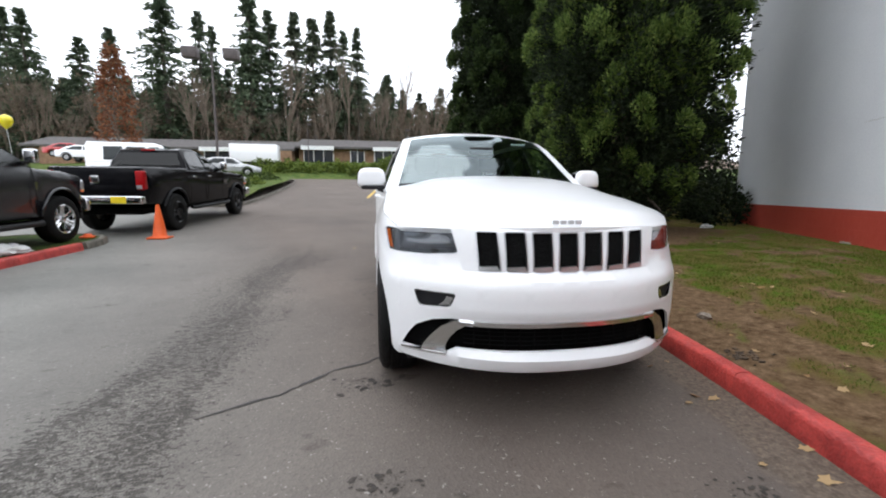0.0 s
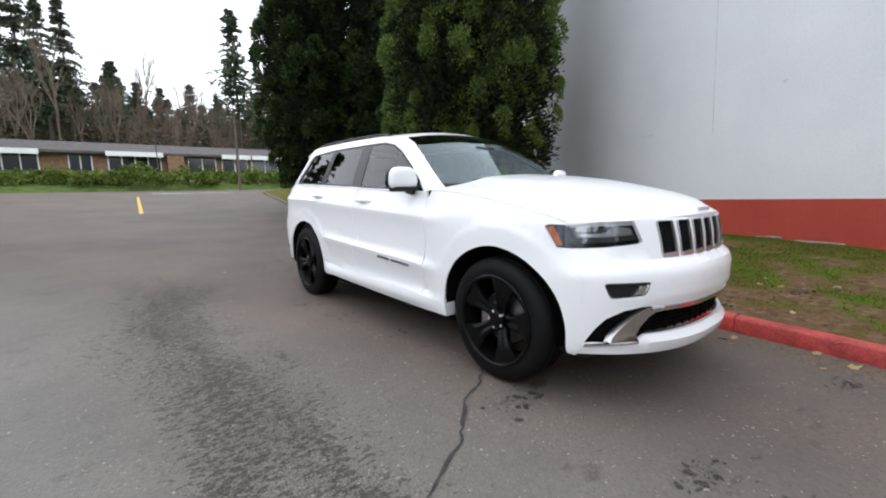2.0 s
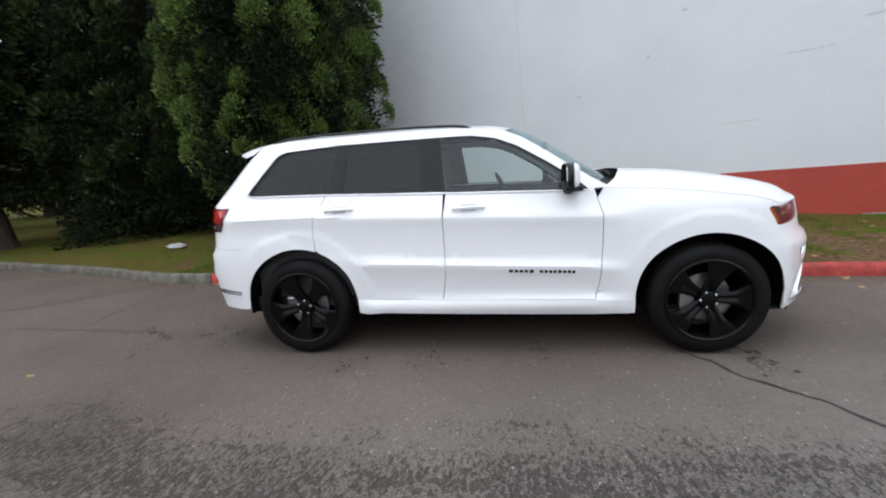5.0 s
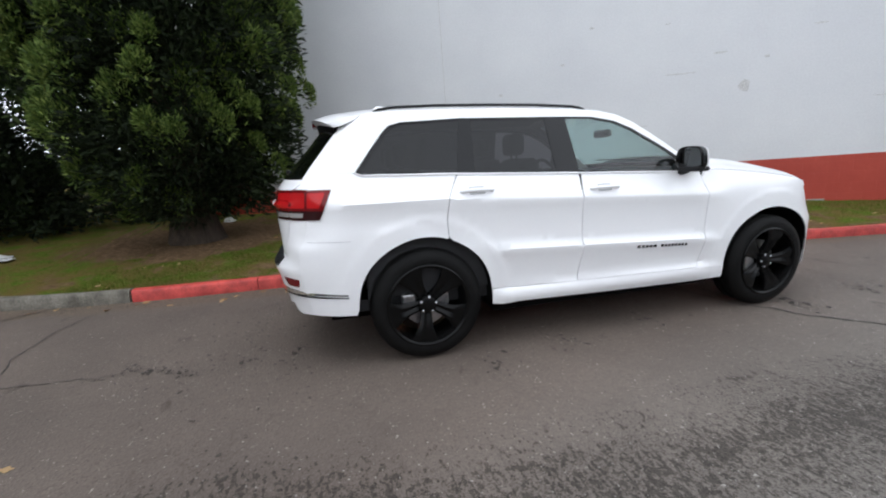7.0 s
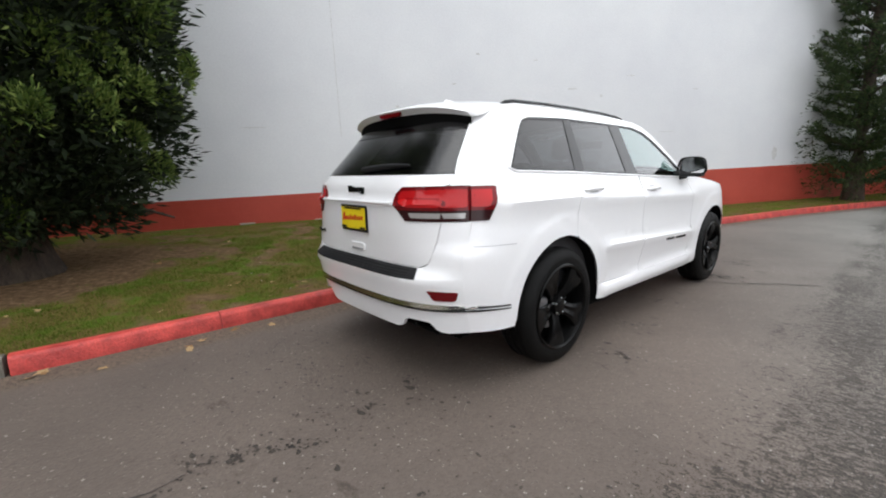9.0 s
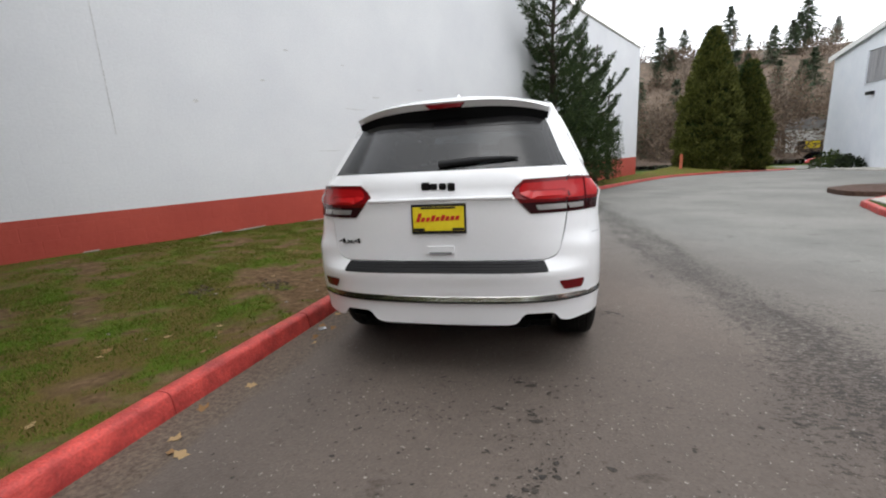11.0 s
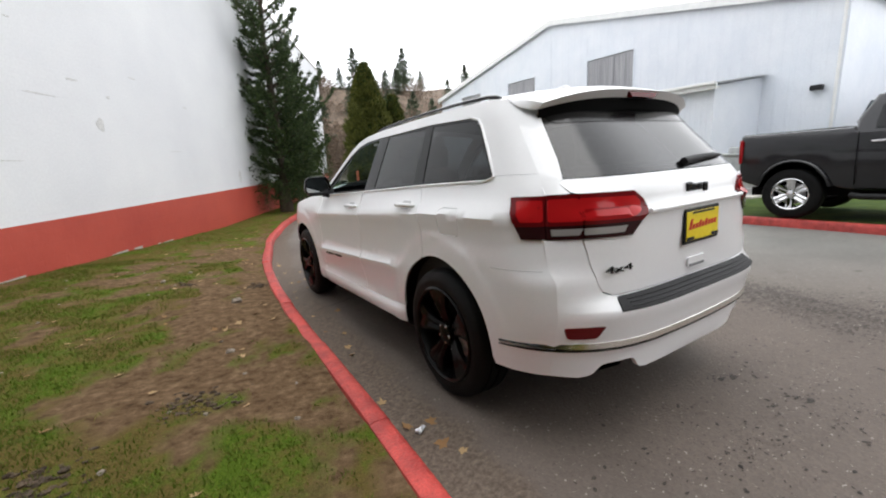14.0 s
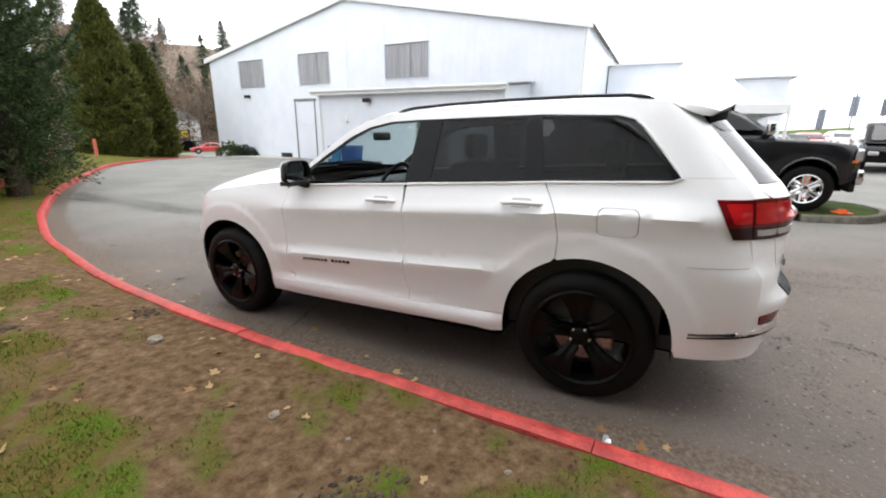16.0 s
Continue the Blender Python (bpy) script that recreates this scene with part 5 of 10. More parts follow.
        part("side_cover", sheet(side, [], lambda y, z, s=s: (s * (side_x(y, z) - 0.003), y, z), 0.04, None, s < 0), M_LAMPCOVER, lamp, "clear lamp cover", 60).visible_shadow = False
        # one long bright guide hooked round the beam, over a black sill
        bar = rounded([(s * 0.572, 0.962), (s * 0.566, 0.930), (s * 0.70, 0.918), (s * 0.775, 0.922), (s * 0.775, 0.938), (s * 0.70, 0.936), (s * 0.665, 0.950), (s * 0.640, 0.976)], 0.008, 2)
        part("light_bar", sheet(bar, [], lambda x, z: (x, front_y(x, z) + 0.016, z), 0.04, (0, 0.012, 0), True), M_CLEARLENS, lamp, "silver light guide")
        beam = rounded([(s * 0.672, 0.978), (s * 0.700, 0.950), (s * 0.785, 0.948), (s * 0.785, 0.972)], 0.010, 2)
        part("beam_lens", sheet(beam, [], lambda x, z: (x, front_y(x, z) + 0.020, z), 0.04, (0, 0.010, 0), True), M_SMOKE, lamp, "smoked beam lens")
        sill = [(s * 0.548, 0.902), (s * 0.556, 0.886), (s * 0.70, 0.868), (s * 0.81, 0.864), (s * 0.81, 0.884), (s * 0.70, 0.892)]
        part("sill", sheet(sill, [], lambda x, z: (x, front_y(x, z) + 0.018, z), 0.04, None, True), M_BLACKGLOSS, lamp)
        # fog lamp pocket
        fl = empty_part("fog_lamp", car, "dark fog lamp pocket with a bright inner edge")
        part("pocket", sheet(fog[k], [], lambda x, z: (x, front_y(x, z) + 0.022, z), 0.04, None, True), M_BLACKTRIM, fl)
        cx, cz = s * 0.65, 0.652
        small = [(cx + (x - cx) * 0.93, cz + (z - cz) * 0.82) for x, z in fog[k]]
        part("bezel", sheet(fog[k], [small], lambda x, z: (x, front_y(x, z) + 0.002, z), 0.04, (0, 0.015, 0), True), M_SMOKE, fl, "", 40)
        wedge = [(s * 0.566, 0.668), (s * 0.580, 0.628), (s * 0.632, 0.620), (s * 0.604, 0.648), (s * 0.596, 0.672)]
        part("bright_wedge", sheet(wedge, [], lambda x, z: (x, front_y(x, z) + 0.008, z), 0.04, (0, 0.012, 0), True), M_CHROME, fl, "bright inner corner", 40)
    # lower opening: black backing, dark grille bars, the bright frame
    lowg = empty_part("lower_grille", car, "black lower grille in a bright frame")
    part("backing", sheet(cut, [], lambda x, z: (x, front_y(x, z) + 0.06, z), 0.06, None, True), M_DARK, lowg)
    for j in range(5):
        z = 0.415 + j * 0.024
        bm = bmesh.new()
        tube(bm, [(x, front_y(x, z) + 0.04, z) for x in np.linspace(-0.50, 0.50, 15)], 0.005, 5)
        part("bar", bm, M_DARK, lowg)
    for x in np.linspace(-0.45, 0.45, 13):
        bm = boxed((x - 0.004, front_y(x, .47) + 0.036, 0.405), (x + 0.004, front_y(x, .47) + 0.048, 0.53))
        part("upright", bm, M_DARK, lowg)
    def band(pts, w):
        bm = bmesh.new()
        rows = []
        for x, z, hw in pts:
            y = front_y(x, z)
            rows.append([bm.verts.new((x, y + 0.010, z + hw)), bm.verts.new((x, y - 0.012, z + hw * 0.5)), bm.verts.new((x, y - 0.012, z - hw * 0.5)), bm.verts.new((x, y + 0.010, z - hw))])
        for a, b in zip(rows, rows[1:]):
            for i in range(3):
                bm.faces.new((a[i], a[i + 1], b[i + 1], b[i]))
        bmesh.ops.recalc_face_normals(bm, faces=bm.faces)
        return bm
    part("bright_bar", band([(x, 0.543 - 0.004 * abs(x), 0.023) for x in np.linspace(-0.535, 0.535, 25)], 0.02), M_CHROME, lowg, "bright metal bar", 60)
    for s in (-1, 1):
        leg = [(s * 0.48, 0.542), (s * 0.555, 0.549), (s * 0.622, 0.507), (s * 0.668, 0.450), (s * 0.705, 0.392), (s * 0.715, 0.364), (s * 0.592, 0.366), (s * 0.598, 0.40), (s * 0.580, 0.45), (s * 0.545, 0.497), (s * 0.51, 0.522)]
        part("bright_leg", sheet(leg, [], lambda x, z: (x, front_y(x, z) - 0.008, z), 0.04, (0, 0.04, 0), True), plain("leg_chrome", (.60, .59, .57), .20, 1.0), lowg, "chrome leg of the lower grille", 40)
        part("bright_lip", band([(s * (0.60 + 0.024 * k), 0.366 - 0.0015 * k, 0.010) for k in range(10)], 0.02), M_CHROME, lowg, "bright metal lip", 60)
    # marque badge as a plain bar
    for k in range(4):
        part("bonnet_badge", boxed((-0.078 + k * 0.04, -2.258, 1.036), (-0.078 + k * 0.04 + 0.034, -2.246, 1.058), 0.003, 1), plain("badge_silver", (.62, .62, .63), .45, .3), car, "plain silver badge shape")
    # under tray
    part("under_tray", boxed((-0.78, -2.0, 0.27), (0.78, -1.75, 0.29)), M_BLACKTRIM, car)


M_SMOKELENS = plain("smoked_red_lens", (0.030, 0.008, 0.009), 0.12, spec=.3)
M_REVERSE = plain("dim_clear_lens", (0.42, 0.40, 0.39), 0.2, 0.3, coat=1.0)


def suv_rear(car):
    fn = lambda x, z: (x, rear_y(x, z), z)
    cx = lambda z: curve(CORNER_RX, z)
    # bumper up to its pad
    zs = [0.385, 0.43, 0.5, 0.58, 0.66, 0.74, 0.82, 0.88]
    bottom = [(0.82, 0.385), (0.72, 0.372), (0.685, 0.377), (0.663, 0.388), (0.648, 0.410), (0.632, 0.426), (0.61, 0.432), (0.49, 0.432), (0.468, 0.426), (0.450, 0.408), (0.435, 0.384), (0.415, 0.368), (0.38, 0.360), (0.2, 0.355), (0, 0.352)]
    bottom = bottom + [(-x, z) for x, z in bottom[-2::-1]]
    gate_low = [(0.66, 0.80), (0.640, 0.768), (0.590, 0.745), (0, 0.740), (-0.590, 0.745), (-0.640, 0.768), (-0.66, 0.80)]
    g = 0.003
    bumper = bottom[:1] + bottom[1:] + [(-0.82, z) for z in zs] + [(-0.82, 0.94), (-0.82, 1.0), (-0.70 - g, 1.0), (-0.685 - g, 0.90)] + [(x, z - g) for x, z in gate_low[::-1]] \
        + [(0.685 + g, 0.90), (0.70 + g, 1.0), (0.82, 1.0), (0.82, 0.94)] + [(0.82, z) for z in zs[::-1][:-1]]
    part("rear_bumper", sheet(bumper, [], fn, 0.045, (0, -0.02, 0), False, [[(x, z) for x in np.linspace(-.78, .78, 33)] for z in (.52, .62, .655, .685, .697)]), M_WHITE, car, "white rear bumper", 35)
    lamp = [(0.47, 1.188), (0.425, 1.15), (0.405, 1.115), (0.452, 1.06), (0.505, 1.003), (0.695, 1.003), (0.695, 1.19)]
    outer = [(0.701, 1.003), (0.701, 1.19), (cx(1.19), 1.19), (cx(1.1), 1.1), (cx(1.005), 1.003)]
    gate = [(x, z + g) for x, z in gate_low] + [(-0.685 + g, 0.90), (-0.70 + g, 1.0), (-0.505, 1.0)] + [(-x, z) for x, z in lamp[4::-1]] + [(-0.695, 1.192), (-0.715, 1.2), (-0.725, 1.235), (-0.70, 1.252)] \
        + [(0.70, 1.252), (0.725, 1.235), (0.715, 1.2), (0.695, 1.192)] + lamp[:5] + [(0.70 - g, 1.0), (0.685 - g, 0.90)]
    tg = part("tailgate", sheet(gate, [], fn, 0.045, (0, -0.02, 0), True), M_WHITE, car, "white tailgate", 35)
    # outer strip beside the glass and above the lamps
    glass = [(-0.70, 1.256), (0.70, 1.256), (0.668, 1.33), (0.625, 1.45), (0.585, 1.56), (0.57, 1.60), (-0.57, 1.60), (-0.585, 1.56), (-0.625, 1.45), (-0.668, 1.33)]
    for s in (-1, 1):
        pil = [(s * 0.715, 1.193), (s * 0.728, 1.235), (s * 0.702, 1.256), (s * 0.668, 1.33), (s * 0.625, 1.45), (s * 0.585, 1.56), (s * 0.56, 1.63), (s * cx(1.63), 1.63), (s * cx(1.6), 1.6), (s * cx(1.5), 1.5), (s * cx(1.4), 1.4),
               (s * cx(1.3), 1.3), (s * cx(1.26), 1.26), (s * cx(1.23), 1.23), (s * cx(1.193), 1.193)]
        part("rear_pillar", sheet(pil, [], fn, 0.05, (0, -0.01, 0), s > 0), M_WHITE, car, "", 40)
        # lamps
        tl = empty_part("tail_lamp", car, "red tail lamp with a smoked lower band")
        sg = lambda poly: [(s * x, z) for x, z in poly]
        def cutz(poly, lo, hi):
            ins = []
            n = len(poly)
            for i in range(n):
                (x1, z1), (x2, z2) = poly[i], poly[(i + 1) % n]
                if lo <= z1 <= hi:
                    ins.append((x1, z1))
                for zc in ((lo, hi) if z2 > z1 else (hi, lo)):
                    if (z1 - zc) * (z2 - zc) < 0:
                        t = (zc - z1) / (z2 - z1)
                        ins.append((x1 + (x2 - x1) * t, zc))
            return ins
        for poly in (lamp, outer):
            part("red_lens", sheet(sg(cutz(poly, 1.062, 1.3)), [], lambda x, z: (x, rear_y(x, z) + 0.010, z), 0.04, (0, -0.03, 0), s > 0), M_REDDARK, tl, "dark red outer lens", 30)
            part("clear_lens", sheet(sg(cutz(poly, 0.9, 1.062)), [], lambda x, z: (x, rear_y(x, z) + 0.008, z), 0.04, (0, -0.03, 0), s > 0), M_SMOKELENS, tl, "smoked lower lens", 30)
        bright = plain("bright_red_lens", (0.48, 0.012, 0.014), 0.12, spec=.4)
        for pts in ([(0.468, 1.166), (0.444, 1.140), (0.452, 1.108), (0.520, 1.078), (0.6985, 1.078), (0.6985, 1.174)], [(0.6985, 1.174), (0.6985, 1.078), (cx(1.078) - .002, 1.078), (cx(1.174) - .002, 1.174)]):
            pn = rounded(pts, 0.010, 2)
            part("glow_panel", sheet(sg(pn), [], lambda x, z: (x, rear_y(x, z) + 0.0125, z), 0.035, (0, -0.004, 0), s > 0), bright, tl, "bright red inner lens", 30)
        rib = [(0.50, 1.128), (0.515, 1.112), (0.688, 1.112), (0.688, 1.128)]
        part("lens_rib", sheet(sg(rib), [], lambda x, z: (x, rear_y(x, z) + 0.0142, z), 0.03, None, s > 0), M_RED, tl, "dark red rib", 30)
        for a, b in ((0.530, 0.697), (0.700, 0.795)):
            cl = [(a, 1.048), (a + 0.016, 1.020), (b, 1.020), (b, 1.048)]
            part("reverse_lens", sheet(sg(cl), [], lambda x, z: (x, rear_y(x, z) + 0.0105, z), 0.04, (0, -0.004, 0), s > 0), M_REVERSE, tl, "clear reversing lens", 30)
        ts = [(2.020, 1.186), (2.075, 1.062), (curve(CORNER_RY, 1.08), 1.062), (curve(CORNER_RY, 1.19), 1.19)]
        tb = [(2.075, 1.062), (2.102, 1.006), (curve(CORNER_RY, 1.005), 1.005), (curve(CORNER_RY, 1.08), 1.062)]
        glow = rounded([(2.056, 1.172), (2.098, 1.080), (curve(CORNER_RY, 1.08) - .002, 1.080), (curve(CORNER_RY, 1.172) - .002, 1.172)], 0.008, 2)
        sf = lambda y, z: (s * (side_x(y, z) + 0.008), y, z)
        part("red_lens", sheet(ts, [], sf, 0.04, (-s * 0.03, 0, 0), s < 0), M_REDDARK, tl, "dark red outer lens", 30)
        part("clear_lens", sheet(tb, [], sf, 0.04, (-s * 0.03, 0, 0), s < 0), M_SMOKELENS, tl, "smoked lower lens", 30)
        part("glow_panel", sheet(glow, [], lambda y, z: (s * (side_x(y, z) + 0.0105), y, z), 0.03, (-s * 0.004, 0, 0), s < 0), bright, tl, "bright red inner lens", 30)
        # reflector
        rf = rounded([(s * 0.655, 0.628), (s * 0.80, 0.625), (s * 0.785, 0.572), (s * 0.685, 0.572)], 0.012, 2)
        part("reflector", sheet(rf, [], lambda x, z: (x, rear_y(x, z) + 0.006, z), 0.04, (0, -0.02, 0), s > 0), M_REDDARK, car, "dark red reflector", 30)
        # exhaust
        bm = bmesh.new()
        rings = []
        for y, hw, hh in ((2.06, .070, .022), (2.06, .080, .030), (2.300, .084, .032), (2.304, .081, .029), (2.298, .077, .025), (2.10, .073, .022)):
            shape = rounded([(-hw, -hh), (hw, -hh), (hw * .92, hh), (-hw * .92, hh)], hh * .7, 4)
            rings.append([bm.verts.new((s * 0.545 + x, y - 0.22 * (x * s + .04), 0.398 + z)) for x, z in shape])
        for p, q in zip(rings, rings[1:]):
            for i in range(len(p)):
                bm.faces.new((p[i], p[(i + 1) % len(p)], q[(i + 1) % len(p)], q[i]))
        bm.faces.new(rings[-1])
        bmesh.ops.recalc_face_normals(bm, faces=bm.faces)
        part("exhaust_tip", bm, M_BLACKGLOSS, car, "flat black exhaust tip", 40)
        # bright strip wrapping onto the flank
        bm = bmesh.new()
        path = [(s * (side_x(y, z) + 0.003), y, z) for y, z in ((1.975, 0.517), (2.05, 0.523), (2.12, 0.529), (2.18, 0.533))] + [(s * x, rear_y(x, 0.53) + 0.004, 0.534 - 0.012 * (1 - x / 0.82)) for x in np.linspace(0.80, 0.0, 18)]
        rows = []
        for k, p in enumerate(path):
            h = 0.005 + 0.014 * ease(1, 6, k)
            d = Vector((s * 0.003, 0, 0)) if k < 4 else Vector((0, 0.003, 0))
            p = Vector(p)
            rows.append([bm.verts.new(p + Vector((0, 0, h)) - d), bm.verts.new(p + Vector((0, 0, h * 0.8)) + d * .1), bm.verts.new(p - Vector((0, 0, h * 0.55)) + d * 1.8), bm.verts.new(p - Vector((0, 0, h)) - d)])
        flank = bmesh.new()
        for k, (a, b) in enumerate(zip(rows, rows[1:])):
            for i in range(3):
                if k < 3:
                    flank.faces.new([flank.verts.new(v.co) for v in (a[i], a[i + 1], b[i + 1], b[i])])
                else:
                    bm.faces.new((a[i], a[i + 1], b[i + 1], b[i]))
        bmesh.ops.delete(bm, geom=[v for v in bm.verts if not v.link_faces], context="VERTS")
        bmesh.ops.remove_doubles(flank, verts=flank.verts, dist=1e-5)
        bmesh.ops.recalc_face_normals(bm, faces=bm.faces)
        bmesh.ops.recalc_face_normals(flank, faces=flank.faces)
        low = bmesh.new()
        tube(low, path, [.003 + .003 * ease(0, 3, k) for k in range(len(path))], 6)
        bmesh.ops.translate(low, vec=(0, -0.002, -0.018), verts=low.verts)
        part("strip_lower_edge", low, M_BLACKGLOSS, car, "black lower edge of the strip", 60)
        part("strip_end", flank, M_BLACKGLOSS, car, "black end of the bumper strip", 60)
        part("bright_strip", bm, plain("bumper_chrome", (.82, .80, .76), .16, 1.0), car, "bright chrome bumper strip", 20)
    rg = part("rear_screen", sheet(glass, [], fn, 0.06, None, True), M_REARGLASS, tg, "dark tinted rear screen", 60)
    part("screen_frit", sheet(rounded([(-0.585, 1.505), (0.585, 1.505), (0.570, 1.60), (-0.570, 1.60)], 0.05, 4), [], lambda x, z: (x, rear_y(x, z) + 0.003, z), 0.05, None, True), M_BLACKGLOSS, tg)
    # spoiler over the screen
    def spoil(u, v):
        x = (u * 2 - 1)
        hw = 0.622 - 0.012 * v
        y0 = 1.80 + 0.14 * (1 - abs(x) ** 2.4)
        y1 = 2.00 + 0.115 * (1 - abs(x) ** 3.0)
        z0 = 1.648 + 0.060 * (1 - abs(x) ** 2.4)
        z1 = 1.600 + 0.058 * (1 - abs(x) ** 3.2)
        return Vector((x * hw, y0 + (y1 - y0) * v, z0 + (z1 - z0) * v + 0.006 * math.sin(v * math.pi)))
    sp = empty_part("spoiler", car, "white roof spoiler over a black underside")
    part("top", patch(spoil, 36, 8), M_WHITE, sp, "", 50)
    def edge_(u, v):
        p = spoil(u, 1.0)
        x = u * 2 - 1
        return p + Vector((0, -0.035 * v, -0.034 * v * (1 - 0.3 * abs(x) ** 4)))
    part("trailing_edge", patch(edge_, 36, 3), M_WHITE, sp, "", 60)
    def under(u, v):
        p = edge_(u, 1.0)
        x = (u * 2 - 1)
        zt = 1.555 + 0.02 * (1 - x * x)
        t = Vector((x * 0.60, rear_y(x * 0.60, zt) + 0.004, zt))
        return p.lerp(t, v) + Vector((0, 0, -0.03 * math.sin(v * math.pi)))
    part("underside", patch(under, 36, 8), M_DARK, sp, "black spoiler underside", 60)
    # cheeks: the ends of the wing run down into the rear pillars
    for u in (0.0, 1.0):
        sg_ = -1 if u < .5 else 1
        def cheek(a, b, u=u, sg_=sg_):
            top = spoil(u, a)
            zt = 1.648 - 0.072 * a
            foot = Vector((sg_ * (curve(CORNER_RX, zt) + 0.002), curve(CORNER_RY, zt) + 0.03 * a, zt))
            end = edge_(u, 1.0)
            low = foot.lerp(Vector((end.x, end.y, end.z)), a * a)
            return top.lerp(low, b)
        part("cheek", patch(cheek, 10, 4, u > .5), M_WHITE, sp, "", 60)
    bl = [spoil(0.5 + dx, 1.0) + Vector((0, -0.006, dz)) for dx, dz in ((-0.10, -0.010), (0.10, -0.010), (0.080, -0.034), (-0.080, -0.034))]
    bm = bmesh.new()
    f = bm.faces.new([bm.verts.new(p + Vector((0, 0.004, 0))) for p in bl])
    r = bmesh.ops.extrude_face_region(bm, geom=[f])
    bmesh.ops.translate(bm, vec=(0, -0.03, 0), verts=[q for q in r["geom"] if isinstance(q, bmesh.types.BMVert)])
    bmesh.ops.recalc_face_normals(bm, faces=bm.faces)
    part("brake_light", bm, M_REDDARK, sp, "dark red high brake light")
    # wiper on the glass
    bm = bmesh.new()
    pts = [Vector((x, rear_y(x, z) + 0.016, z)) for x, z in ((0.005, 1.287), (-0.06, 1.293), (-0.2, 1.302), (-0.33, 1.306), (-0.44, 1.305))]
    tube(bm, pts, [.020, .019, .017, .013, .006], 8)
    part("rear_wiper", bm, M_BLACKTRIM, tg, "black rear wiper", 50)
    # lip over the plate, handle, badge bar, pad
    bm = bmesh.new()
    tube(bm, [(x, rear_y(x, 1.098) + 0.006, 1.098 - 0.006 * abs(x)) for x in np.linspace(-0.41, 0.41, 15)], 0.011, 8)
    part("lip", bm, M_WHITE, tg, "", 60)
    h = rounded([(-0.08, 0.785), (0.08, 0.785), (0.08, 0.83), (-0.08, 0.83)], 0.012)
    part("tailgate_handle", sheet(h, [], lambda x, z: (x, rear_y(x, z) + 0.010, z), 0.05, (0, -0.015, 0), True), M_WHITE, tg, "", 35)
    # grey bar painted as the shade under the tailgate handle
    part("handle_slot", boxed((-0.065, 2.395, 0.785), (0.065, 2.4085, 0.797)), plain("slot_shade", (0.25, 0.25, 0.26), 0.5), tg)
    for k in range(4):
        w = 0.05 if k == 0 else 0.042
        x = 0.096 - k * 0.05
        z0 = 1.148 if k < 3 else 1.138
        part("tailgate_badge", boxed((x - w, 2.384, z0), (x, 2.4, 1.192 - 0.008 * (k > 0)), 0.008, 2), M_BLACKGLOSS, tg, "plain gloss black badge shape")
    me = bar_text("4x4", 0.075, 0.004)
    me.materials.append(M_BLACKGLOSS)
    t = new("four_by_four_badge", me)
    t.parent = tg
    tagged(t, "black 4x4 letters")
    t.matrix_basis = Matrix.Translation((0.565, rear_y(0.565, 0.862) + 0.006, 0.862)) @ Euler((radians(90), 0, radians(180 - 8))).to_matrix().to_4x4() @ Matrix.Diagonal((1.4, .58, 1, 1))
    pad = rounded([(-0.60, 0.686), (0.60, 0.686), (0.575, 0.737), (-0.575, 0.737)], 0.008, 2)
    part("bumper_pad", sheet(pad, [], lambda x, z: (x, rear_y(x, z) + 0.005, z + 0.005), 0.03, (0, -0.01, -0.012), True, [[(x, z) for x in np.linspace(-.56, .56, 25)] for z in (.697, .715)]), M_BLACKTRIM, car, "ribbed black bumper step pad", 30)
    for j in range(3):
        bm = bmesh.new()
        z = 0.699 + 0.012 * j
        tube(bm, [(x, rear_y(x, z) + 0.006, z + 0.006) for x in np.linspace(-0.54, 0.54, 17)], 0.003, 5)
        part("pad_rib", bm, M_BLACKTRIM, car, "", 60)
    # dealer plate: yellow with plain red bars in a black frame
    pl = empty_part("plate", car, "yellow dealer plate with red and black bars in a black frame")
    y0 = 2.412
    part("plate_frame", boxed((-0.157, y0, 0.905), (0.157, y0 + 0.012, 1.072), 0.006), M_BLACKTRIM, pl)
    part("plate_face", boxed((-0.146, y0 + 0.012, 0.922), (0.146, y0 + 0.016, 1.058), 0.003), M_YELLOW, pl)
    for k in range(9):
        x = 0.125 - k * 0.028
        hgt = 0.05 if k == 0 else (0.034 if k in (3, 5) else 0.024)
        z = 0.985 + 0.010 * k / 9
        bm = boxed((x - 0.021, y0 + 0.016, z - 0.012), (x, y0 + 0.018, z - 0.012 + hgt), 0.001, 1)
        for v in bm.verts:
            v.co.x -= (v.co.z - z) * 0.35
        part("script_bar", bm, M_REDINK, pl, "slanting red bar")
    for a, b, c, d in ((0.08, 0.144, 0.924, 0.938), (-0.144, -0.08, 0.924, 0.938), (-0.10, 0.10, 1.046, 1.056)):
        part("text_bar", boxed((a, y0 + 0.016, c), (b, y0 + 0.018, d)), M_BLACKTRIM, pl)
    part("rear_tray", boxed((-0.62, 1.95, 0.47), (0.62, 2.22, 0.49)), M_BLACKTRIM, car)


